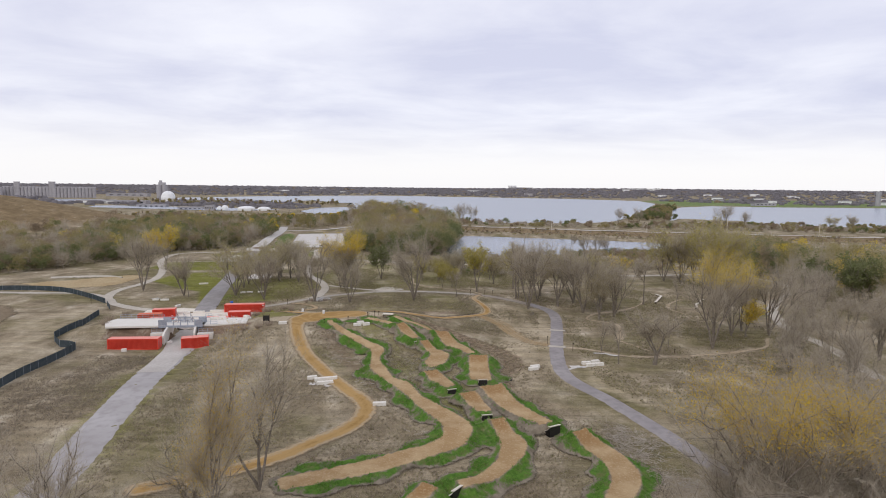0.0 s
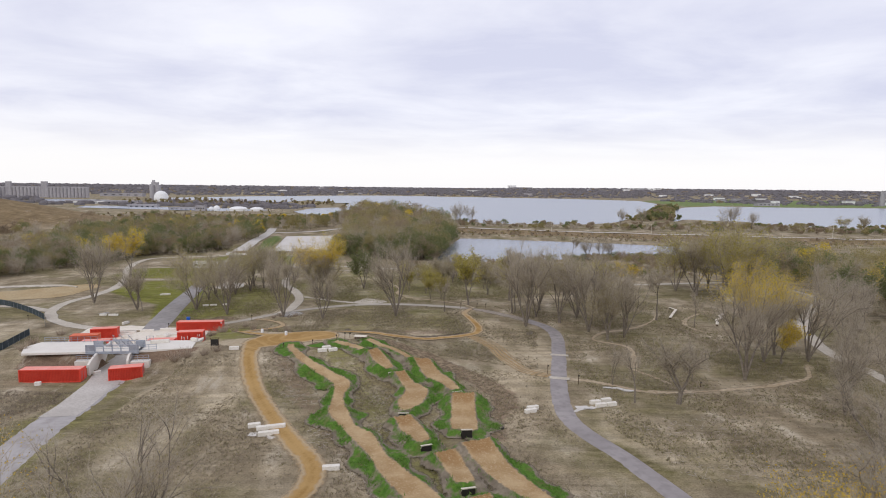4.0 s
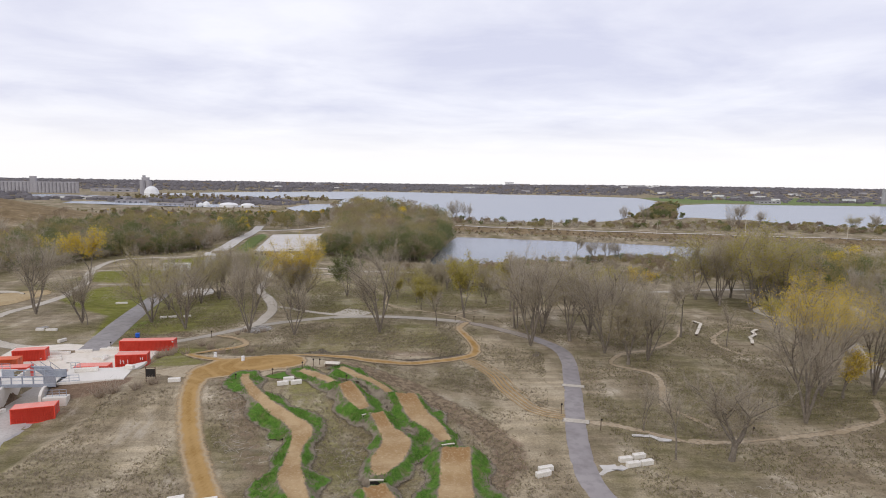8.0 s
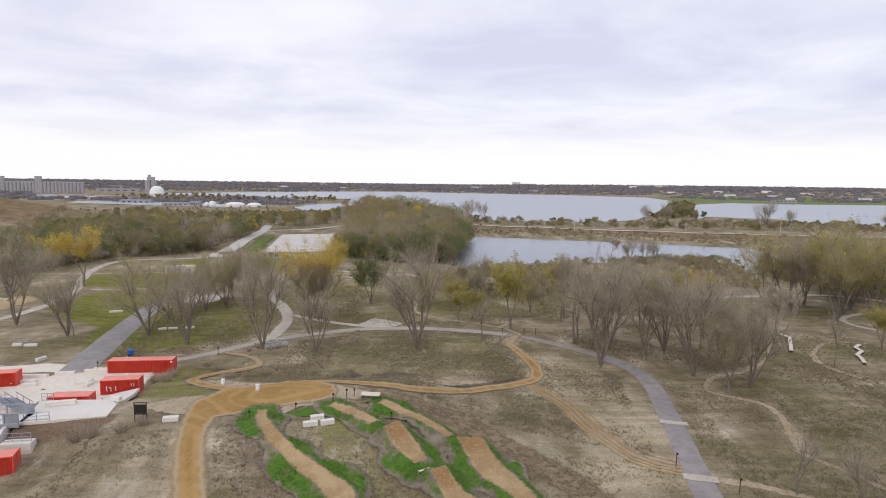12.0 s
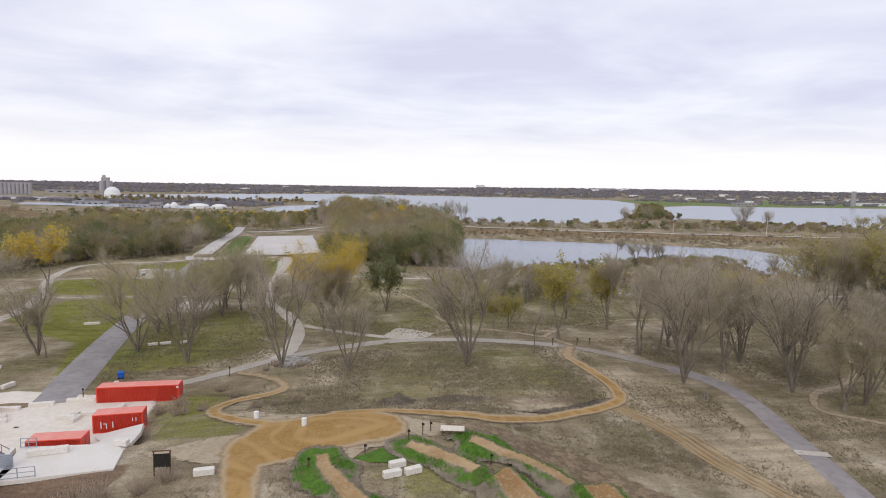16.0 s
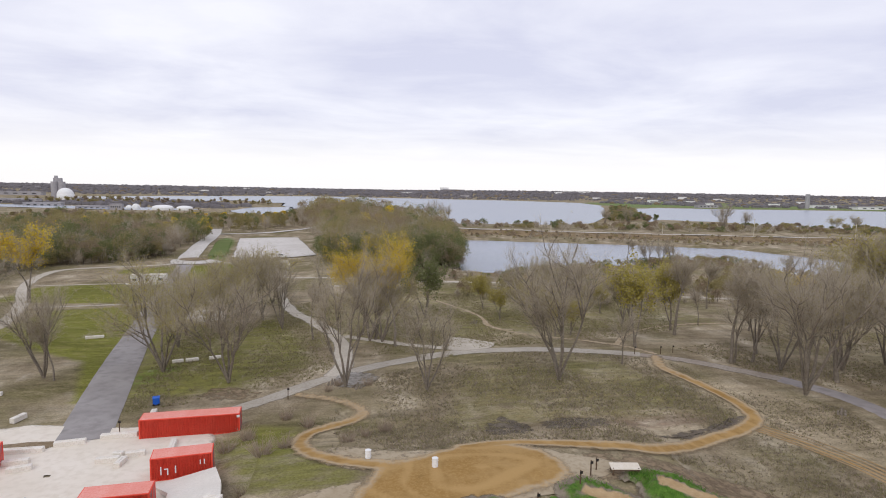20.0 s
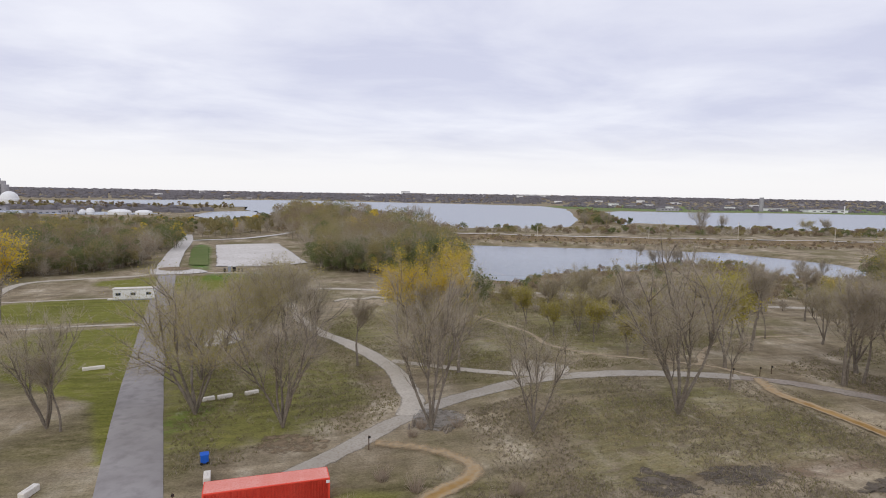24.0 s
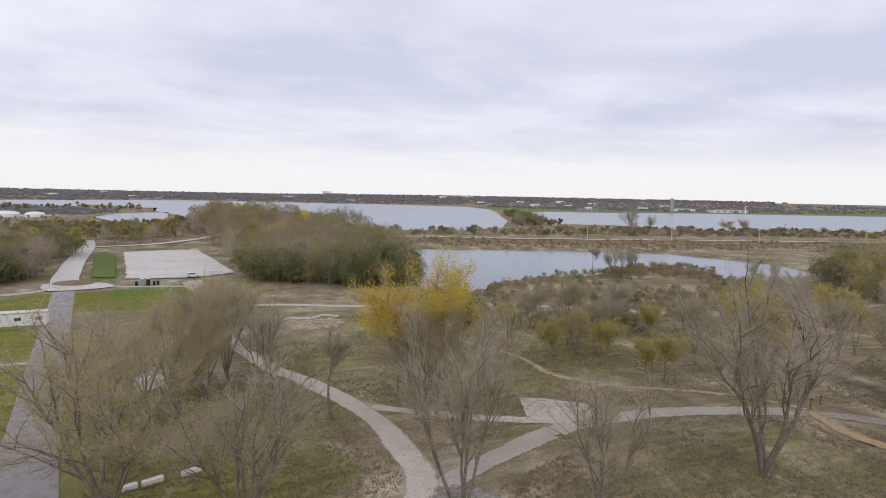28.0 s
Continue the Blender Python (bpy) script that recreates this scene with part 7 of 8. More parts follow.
KL = "small wooden take-off ramp with black sides"
for x, y, turn, w, d, hgt in ((1.7, 121.9, 210, 1.5, 0.7, 1.2), (4.7, 102.8, 180, 1.6, 0.7, 1.1), (8.3, 90.5, 198, 1.5, 0.7, 1.1), (13.4, 78.7, 192, 1.7, 0.7, 1.1), (5.4, 128.6, 222, 1.5, 0.7, 1.2), (14.0, 112.2, 195, 1.7, 0.8, 1.45),
                              (14.5, 95.4, 185, 1.6, 0.9, 1.4), (23.0, 73.9, 207, 2.0, 1.5, 1.6), (7.0, 56.2, 230, 1.8, 0.9, 1.3)):
    kicker(x, y, hz(x, y) - 0.02, turn, w, d, hgt, KL)

# blue hose by the jump
hose_curve = bpy.data.curves.new("hose", "CURVE")
hose_curve.dimensions, hose_curve.bevel_depth = "3D", 0.05
sp = hose_curve.splines.new("POLY")
hp = [(24.6, 71.6), (24.2, 70.4), (24.6, 69.2), (25.6, 68.0), (26.4, 66.6), (25.4, 68.6), (24.8, 70.2), (25.2, 71.4)]
sp.points.add(len(hp) - 1)
for p, (x, y) in zip(sp.points, hp):
    p.co = (x, y, hz(x, y) + 0.12, 1)
hose_curve.materials.append(M_BLUE)
tagged(new("hose", hose_curve), "coiled blue hose on the grass", "hose")


# an old tyre left on the ruts, and shallow puddles
ty = empty("tyre", pose(20.3, 98.9, hz(20.3, 98.9) + 0.02, 4, 0, 0), "old black tyre lying on the dirt", "tyre")
bm = bmesh.new()
for k in range(16):
    a0, a1 = k / 16 * 2 * math.pi, (k + 1) / 16 * 2 * math.pi
    ring0 = [(0.34 + 0.11 * math.cos(j * math.pi / 3), 0.12 + 0.11 * math.sin(j * math.pi / 3)) for j in range(6)]
    for j in range(6):
        (r0, z0), (r1, z1) = ring0[j], ring0[(j + 1) % 6]
        bm.faces.new([bm.verts.new(p) for p in ((r0 * math.cos(a0), r0 * math.sin(a0), z0), (r0 * math.cos(a1), r0 * math.sin(a1), z0), (r1 * math.cos(a1), r1 * math.sin(a1), z1), (r1 * math.cos(a0), r1 * math.sin(a0), z1))])
bmesh.ops.remove_doubles(bm, verts=bm.verts[:], dist=0.001)
part("casing", bm, M_BLACK, ty)
for nm, ringpts in (("puddle_by_path", [(-33.2, 184.6), (-28.9, 183), (-26.8, 179.8), (-29.4, 176.4), (-32.2, 176.4), (-34.6, 179)]), ("puddle_on_lawn", [(-88.7, 183.0), (-87, 185.0), (-84.8, 183.6), (-86, 182.4)])):
    patch(nm, ringpts, M_PUDDLE, "shallow grey puddle on trodden ground", lift=0.09, step=1.5, ragged=0.1, category="puddle", full=0.55)


# ---- signs, posts, drums and bins ----
def sign_board(x, y, turn):
    ob = empty("sign_board", pose(x, y, hz(x, y) - 0.02, 0, 0, turn), "black notice board on two dark posts", "sign")
    for s in (-1, 1):
        part("post", box((0.12, 0.12, 2.6), pose(s * 0.78, 0, 1.3), 0.01), M_WOODB, ob)
    part("board", box((1.5, 0.08, 1.4), pose(0, -0.08, 1.65), 0.01), M_BLACK, ob)
    part("cap", box((1.8, 0.16, 0.08), pose(0, 0, 2.62), 0.01), M_WOODB, ob)


sign_board(-36.4, 132.9, 4)


def drum(x, y, label):
    ob = empty("drum", pose(x, y, hz(x, y) + 0.08), label, "barrel", "white drums")
    part("body", tube((0, 0, 0), (0, 0, 0.92), 0.30, 0.29, 14), M_WHITE, ob)
    for zz in (0.30, 0.62, 0.90):
        part("hoop", tube((0, 0, zz - 0.025), (0, 0, zz + 0.025), 0.32, sides=14), M_WHITE, ob)
    part("lid", tube((0, 0, 0.92), (0, 0, 0.95), 0.26, sides=14), M_WHITE, ob)


drum(-30.1, 146.4, "white plastic drum beside the dirt track")
drum(-23.8, 143.3, "white plastic drum beside the dirt track")


def post(x, y, high=1.5, sign=True):
    ob = empty("trail_post", pose(x, y, hz(x, y) - 0.05, 0, 0, 10), "brown wooden trail post with a small sign" if sign else "brown wooden post", "post", "trail posts")
    part("post", box((0.11, 0.11, high), pose(0, 0, high / 2), 0.02), M_WOODB, ob)
    if sign:
        part("sign", box((0.30, 0.05, 0.26), pose(0.03, -0.08, high - 0.2), 0.01), M_BLACK, ob)


for x, y, hh in ((-21.9, 132.8, 1.3), (-16.2, 135.2, 1.3), (-11.4, 137.6, 1.6), (-9.7, 139.2, 1.6), (-8.7, 140.2, 1.3), (33.4, 125.2, 2.0), (38.0, 118.8, 2.0), (19.6, 186.4, 1.6), (-60.0, 165.0, 1.8),
                 (-40.6, 173.8, 1.8), (24.6, 186.2, 1.6), (27.4, 186.8, 1.5), (-2.8, 132.8, 1.3), (-104, 176, 1.5), (62, 118.6, 1.2)):
    post(x, y, hh)

bench = empty("start_gate", pose(-6.2, 139.4, hz(-6.2, 139.4), 0, 0, -8), "low pale wooden start ramp on dark legs", "ramp")
part("top", box((2.8, 1.0, 0.08), pose(0, 0, 0.8, 12, 0, 0), 0.01), M_PALEWOOD, bench)
for sx in (-1.2, 1.2):
    for sy in (-0.35, 0.35):
        part("leg", box((0.12, 0.12, 0.8), pose(sx, sy, 0.38)), M_WOODB, bench)
part("beam", box((2.6, 0.08, 0.18), pose(0, -0.4, 0.62)), M_WOODB, bench)

bin_ob = empty("waste_bin", pose(-58.7, 174.7, hz(-58.7, 174.7), 0, 0, 12), "bright blue plastic waste bin beside the path", "bin")
part("body", box((0.85, 0.75, 0.95), pose(0, 0, 0.6), 0.07), M_BLUE, bin_ob)
part("lid", box((0.95, 0.85, 0.13), pose(0, 0, 1.12, 6, 0, 0), 0.05), M_BLUE, bin_ob)
for s in (-0.32, 0.32):
    part("wheel", tube((s, -0.44, 0.16), (s, -0.34, 0.16), 0.16, sides=12), M_BLACK, bin_ob)

# fallen logs and stumps
for x, y, turn in ((35.8, 158.2, 20), (-31, 176.2, -30), (-34.6, 178.4, 40), (-4, 216, 10)):
    ob = empty("log_pile", pose(x, y, hz(x, y), 0, 0, turn), "dark broken stump and cut logs on the grass", "log pile")
    for k, (dx, dy, hh, ln) in enumerate(((0, 0, 0.9, 0.25), (0.7, 0.2, 0.7, 0.2), (-0.6, 0.1, 0.5, 0.3), (0.3, -0.4, 0.6, 0.25))):
        part("log", tube((dx, dy, -0.1), (dx + ln * 1.6, dy + ln, hh), 0.17, 0.12, 7), M_BARK, ob)


def plank_trail(x, y, steps_list, label):
    ob = empty("plank_bridge", pose(x, y, 0), label, "boardwalk")
    for (ax, ay), (bx, by_) in zip(steps_list, steps_list[1:]):
        length, ang = math.hypot(bx - ax, by_ - ay), math.degrees(math.atan2(by_ - ay, bx - ax))
        mx, my = (ax + bx) / 2, (ay + by_) / 2
        z = hz(x + mx, y + my) + 0.55
        part("plank", box((length + 0.3, 0.75, 0.12), pose(mx, my, z, 0, 0, ang), 0.02), M_PALEWOOD, ob)
        for k in (-0.4, 0.4):
            part("leg", box((0.14, 0.6, 0.62), pose(mx + math.cos(radians(ang)) * k * length, my + math.sin(radians(ang)) * k * length, z - 0.34, 0, 0, ang)), M_WOODB, ob)


plank_trail(92, 170, [(7.0, 10.0), (4.4, 7.7), (3.8, 5.1), (0.9, 2.6), (0.1, 0.4), (-1.5, -2.6)], "pale zigzag plank bridge on the trail")
plank_trail(83.0, 180, [(3.3, 9.0), (4.0, 6.1), (0.8, 0.8), (-2.4, -4.5)], "pale plank ramp on the trail")

# ---- dark windscreen fence round the works west of the road ----
FENCE = [(-150, 197), (-143, 198), (-126, 195.6), (-110.5, 186), (-99.5, 176)], [(-96.5, 171.5), (-92.5, 165.5)], [(-91, 157), (-86.6, 138), (-86.4, 129), (-82.2, 124.2), (-77.6, 122.6), (-76.6, 108), (-75.3, 96), (-73, 70), (-70, 45)]
for run in FENCE:
    line = dense(run, 2.6)
    ob = empty("screened_fence", pose(0, 0, 0), "long fence hung with dark green windscreen", "fence")
    for a, b in zip(line, line[1:]):
        za, zb = hz(*a), hz(*b)
        v = [(*a, za + 0.05), (*b, zb + 0.05), (*b, zb + 1.75), (*a, za + 1.75)]
        bm = bmesh.new()
        bm.faces.new([bm.verts.new(p) for p in v])
        bmesh.ops.solidify(bm, geom=bm.faces[:], thickness=0.03)
        part("screen", bm, M_FENCE, ob)
        part("post", tube((*a, za - 0.1), (*a, za + 1.9), 0.035, sides=5), M_STEEL, ob)
patch("works_mound", [(-150, 150), (-135, 172), (-119, 166), (-110, 146), (-104, 122), (-104, 96), (-116, 70), (-150, 60)], material("bare_brown_soil", (0.215, 0.165, 0.105), 0.95, scale=0.08, second=(0.30, 0.235, 0.155), third=(0.165, 0.125, 0.08), bump=0.03, fine=1.2, ragged=0.8),
      "bare brown soil inside the works fence", lift=0.12, step=4, ragged=0.6, category="soil")
patch("bare_field", [(-152, 212), (-132, 226), (-116, 236), (-112, 222), (-116, 206), (-134, 202)], material("orange_straw_field", (0.40, 0.29, 0.15), 0.95, scale=0.12, second=(0.47, 0.37, 0.22), third=(0.30, 0.23, 0.13), bump=0.03, fine=1.5, ragged=0.8),
      "orange-tan bare field beyond the fence", lift=0.1, step=4, ragged=0.8, category="soil")
strip("field_ridge", [(-148, 226), (-138, 230), (-128, 231), (-120, 227)], [1.5, 3, 2, 1], M_GRAVEL, "ridge of pale spoil on the field", ragged=0.5, crown=0.5, category="spoil")

# ---- the white office trailer, cars and bins at the lot ----
tr = empty("office_trailer", pose(-94.6, 285.4, hz(-94.6, 285.4), 0, 0, 6), "long white site office trailer on the lawn", "trailer")
part("body", box((10.4, 3.4, 2.8), pose(0, 0, 1.75), 0.04), M_WHITE, tr)
part("roof", box((10.8, 3.8, 0.2), pose(0, 0, 3.25, -2, 0, 0), 0.04), M_CONC, tr, "pale flat overhanging roof")
M_GLASS = material("dark_window_glass", (0.03, 0.035, 0.04), 0.12, scale=1, spec=0.6)
for wx in (-3.9, -0.2, 3.7):
    w = part("window", box((1.3, 0.06, 0.8), pose(wx, -1.72, 1.85), 0.02), M_STEEL, tr)
    for s in (-0.38, 0.38):
        part("pane", box((0.54, 0.03, 0.64), pose(wx + s * 0.8, -1.755, 1.85)), M_GLASS, w)
part("skirt", box((10.2, 3.2, 0.4), pose(0, 0, 0.2)), M_STEEL, tr)
part("step", box((1.6, 1.2, 0.5), pose(-5.9, -0.4, 0.25), 0.03), M_CONC, tr)


def vehicle(x, y, turn, paint, label):
    ob = empty("parked_car", pose(x, y, hz(x, y) + 0.42, 0, 0, turn), label, "car")
    prof = [(-2.25, 0.35), (-2.28, 0.85), (-2.15, 1.05), (-1.95, 1.62), (-1.5, 1.74), (0.2, 1.72), (0.95, 1.12), (2.0, 0.98), (2.25, 0.75), (2.25, 0.35)]
    bm = bmesh.new()
    a, b = [bm.verts.new((px, -0.9, pz)) for px, pz in prof], [bm.verts.new((px, 0.9, pz)) for px, pz in prof]
    bm.faces.new(a[::-1]); bm.faces.new(b)
    for i in range(len(prof)):
        j = (i + 1) % len(prof)
        bm.faces.new((a[i], a[j], b[j], b[i]))
    bmesh.ops.recalc_face_normals(bm, faces=bm.faces[:])
    bmesh.ops.bevel(bm, geom=bm.edges[:], offset=0.06, segments=2, affect="EDGES")
    part("body", bm, paint, ob)
    for s in (-0.915, 0.915):
        part("side_window", box((2.0, 0.02, 0.42), pose(-0.75, s, 1.38), 0.0), M_GLASS, ob)
        for wx in (-1.4, 1.4):
            wh = part("wheel", tube((wx, s - 0.1, 0.33), (wx, s + 0.1, 0.33), 0.34, sides=14), M_BLACK, ob)
            part("rim", tube((wx, s - 0.11, 0.33), (wx, s + 0.11, 0.33), 0.2, sides=10), M_STEEL, wh)
    part("windscreen", box((0.85, 1.5, 0.03), pose(0.6, 0, 1.47, 0, 39, 0)), M_GLASS, ob)
    part("rear_window", box((0.04, 1.4, 0.45), pose(-2.1, 0, 1.38, 0, 15, 0)), M_GLASS, ob)
    for s in (-0.7, 0.7):
        part("headlight", box((0.05, 0.35, 0.14), pose(2.26, s, 0.8)), M_WHITE, ob)
        part("tail_light", box((0.05, 0.25, 0.25), pose(-2.27, s, 0.95)), M_RED, ob)


vehicle(-61.5, 360, 8, M_WHITE, "white estate car parked on the gravel lot")
for x, y, w, hh, mat, lab in ((-76.8, 347.2, 1.2, 2.2, M_STEEL, "grey portable toilet beside the lot"), (-75.0, 346.8, 1.2, 2.2, M_BLACK, "dark portable toilet beside the lot"), (-73.2, 346.6, 0.8, 1.3, M_BLACK, "dark waste bin beside the lot"), (-72.0, 346.4, 0.8, 1.3, M_BLACK, "dark waste bin beside the lot"), (-78.6, 347.6, 0.9, 1.2, M_BLACK, "dark waste bin beside the lot")):
    ob = empty("portable_toilet" if hh > 2 else "waste_bin", pose(x, y, hz(x, y) + 0.05, 0, 0, 10), lab, "toilet" if hh > 2 else "bin", "cabins and bins at the lot")
    part("body", box((w, w, hh), pose(0, 0, hh / 2), 0.05), mat, ob)
    part("roof" if hh > 2 else "lid", box((w * 1.06, w * 1.06, 0.14), pose(0, 0, hh + 0.05), 0.05), M_WHITE if hh > 2 else mat, ob)
ring = patch("planted_island", [(-104, 348), (-98, 351), (-92, 348), (-93, 344), (-98, 342), (-103, 344)], M_TWIG, "brown planted island in the turning circle", lift=0.25, step=3, ragged=0.2, category="planting")

# ---- poles along the causeway ----
for x, y, hh in ((262, 470, 14), (330, 452, 12), (296, 462, 3), (200, 488, 9), (420, 432, 12), (120, 508, 8)):
    ob = empty("utility_pole", pose(x, y, hz(x, y) - 0.2), "bare wooden utility pole beside the causeway road", "pole", "poles on the causeway")
    part("pole", tube((0, 0, 0), (0, 0, hh), 0.22, 0.15, 7), M_PALEWOOD, ob)
    if hh > 5:
        part("crossarm", box((2.0, 0.14, 0.16), pose(0, 0, hh - 0.8)), M_WOODB, ob)

# ---- the far shore: works, silos, tanks and woods ----
def silo_house(x, y, turn, count, r, high, towers, label):
    ob = empty("grain_elevator", pose(x, y, hz(x, y) - 1, 0, 0, turn), label, "silo")
    for k in range(count):
        part("silo", tube(((k - count / 2 + 0.5) * r * 1.96, 0, 0), ((k - count / 2 + 0.5) * r * 1.96, 0, high), r, sides=12), M_FARCONC, ob)
    part("gallery", box((count * r * 1.96, r * 1.1, high * 0.10), pose(0, 0, high * 1.05)), M_FARCONC, ob)
    for tx, tw, th in towers:
        part("head_house", box((tw, r * 1.6, th), pose(tx, 0, th / 2)), M_FARCONC, ob)
    return ob


M_FARROOF = material("grey_shingles", (0.24, 0.22, 0.225), 0.9, scale=0.2)
M_FARCONC = material("weathered_far_concrete", (0.38, 0.365, 0.38), 0.9, scale=0.05, second=(0.43, 0.415, 0.43), third=(0.32, 0.305, 0.32), fine=0.3)
silo_house(-985, 1560, 8, 26, 4.4, 27, ((-78, 12, 42), (6, 14, 43)), "row of tall grey concrete grain silos")
silo_house(-1120, 1520, 8, 9, 4.2, 25, ((10, 9, 29),), "row of grey concrete grain silos")
dome = empty("storage_dome", pose(-560, 1290, hz(-560, 1290) - 0.5), "large white storage dome", "dome")
bm = bmesh.new()
bmesh.ops.create_uvsphere(bm, u_segments=28, v_segments=14, radius=14.5)
bmesh.ops.bisect_plane(bm, geom=bm.verts[:] + bm.edges[:] + bm.faces[:], plane_co=(0, 0, 0), plane_no=(0, 0, -1), clear_outer=True)
bmesh.ops.transform(bm, matrix=Matrix.Translation((0, 0, 10)), verts=bm.verts[:])
part("shell", bm, M_WHITE, dome, shade=True)
part("drum", tube((0, 0, 0), (0, 0, 10), 14.5, sides=28), M_WHITE, dome)
sh = empty("silo_tower", pose(-590, 1330, hz(-590, 1330) - 0.5, 0, 0, 8), "tall grey concrete silo tower beside the dome", "silo")
for k in (-6, 6):
    part("silo", tube((k, 0, 0), (k, 0, 36), 6.4, sides=14), M_FARCONC, sh)
part("head_house", box((14, 8, 7), pose(0, 0, 39.5)), M_FARCONC, sh)
part("lift_tower", box((5, 5, 5), pose(-3, 0, 45)), M_FARCONC, sh)
tw = empty("concrete_tower", pose(1300, 1592, hz(1300, 1592) - 0.5, 0, 0, 30), "tall pale concrete tower beyond the lake", "tower")
for k in (-4.5, 4.5):
    part("shaft", tube((k, 0, 0), (k, 0, 34), 4.8, sides=12), M_FARCONC, tw)
part("head_house", box((13, 8, 9), pose(0, 0, 38)), M_FARCONC, tw)
for x, y, l, w, hh, mat, nm in ((1440, 1690, 90, 24, 9, M_WHITE, "long low white warehouse beyond the lake"), (1620, 1660, 130, 20, 8, M_FARCONC, "long low grey shed beyond the lake"), (900, 1480, 60, 18, 7, M_FARCONC, "low grey shed beyond the lake"),
                                 (690, 4420, 60, 30, 26, M_WHITE, "white tower block on the horizon"), (760, 4400, 160, 40, 14, M_FARCONC, "pale buildings on the horizon"), (300, 3300, 90, 30, 10, M_WHITE, "pale buildings on the far shore"),
                                 (-560, 1130, 60, 20, 7, M_FARCONC, "grey sheds by the canal"), (-640, 1160, 80, 20, 6, M_WHITE, "pale sheds by the canal"), (-330, 905, 14, 10, 7, M_FARCONC, "small grey tank house in the yards"), (-480, 1040, 50, 14, 6, M_FARCONC, "grey sheds by the canal"),
                                 (-380, 960, 40, 14, 5, M_FARCONC, "grey sheds by the canal"), (1500, 1560, 160, 30, 8, M_WHITE, "long low white warehouse beyond the lake"), (-900, 1800, 120, 30, 9, M_FARCONC, "grey sheds on the far shore"), (1400, 3600, 200, 40, 12, M_WHITE, "pale buildings on the horizon")):
    ob = empty("far_building", pose(x, y, hz(x, y) - 0.5, 0, 0, 4), nm, "building", "far buildings")
    part("wall", box((l, w, hh), pose(0, 0, hh / 2)), mat, ob)
    part("roof", box((l * 1.02, w * 1.04, hh * 0.08 + 0.3), pose(0, 0, hh + hh * 0.04)), M_FARCONC, ob)
    for k in range(5):
        part("window", box((l * 0.08, 0.3, hh * 0.25), pose((k - 2) * l * 0.18, -w / 2 - 0.1, hh * 0.55)), M_GLASS, ob)
for x, y, r, hh in ((-272, 900, 13, 6), (-246, 905, 10, 5.5), (-310, 915, 5, 9), (-322, 925, 4, 7)):
    ob = empty("storage_tank", pose(x, y, hz(x, y) - 0.3), "white domed storage tank in the yards", "tank", "storage tanks")
    part("wall", tube((0, 0, 0), (0, 0, hh * 0.6), r, sides=20), M_WHITE, ob)
    bm = bmesh.new()
    bmesh.ops.create_uvsphere(bm, u_segments=20, v_segments=10, radius=r)
    bmesh.ops.bisect_plane(bm, geom=bm.verts[:] + bm.edges[:] + bm.faces[:], plane_co=(0, 0, 0), plane_no=(0, 0, -1), clear_outer=True)
    bmesh.ops.transform(bm, matrix=Matrix.Translation((0, 0, hh * 0.6)) @ Matrix.Diagonal((1, 1, hh * 0.55 / r, 1)), verts=bm.verts[:])
    part("roof", bm, M_WHITE, ob, shade=True)
ch = empty("chimney", pose(1420, 1420, hz(1420, 1420)), "slim white chimney beyond the lake", "chimney")
part("stack", tube((0, 0, 0), (0, 0, 22), 1.8, 1.2, 10), M_WHITE, ch)

# small houses and sheds scattered over the far plain
house_rs = np.random.RandomState(91)
for k in range(46):
    x = house_rs.uniform(-1500, 2400)
    y = house_rs.uniform(2650, 3900) if x < 900 else house_rs.uniform(1700, 3600)
    l, w, hh = house_rs.uniform(14, 46), house_rs.uniform(10, 16), house_rs.uniform(6, 12)
    if max(float(poly_dist(np.array([x]), np.array([y]), q)[0]) for q in WATERS) > -20:
        continue
    ob = empty("far_house", pose(x, y, hz(x, y) - 0.5, 0, 0, house_rs.uniform(-20, 20)), "small pale house on the far plain", "house", "houses on the far plain")
    part("wall", box((l, w, hh), pose(0, 0, hh / 2)), house_rs.choice([M_WHITE, M_FARCONC, M_FARCONC]), ob)
    part("roof", box((l * 1.03, w * 1.05, hh * 0.3), pose(0, 0, hh * 1.12), hh * 0.1), M_FARROOF, ob)


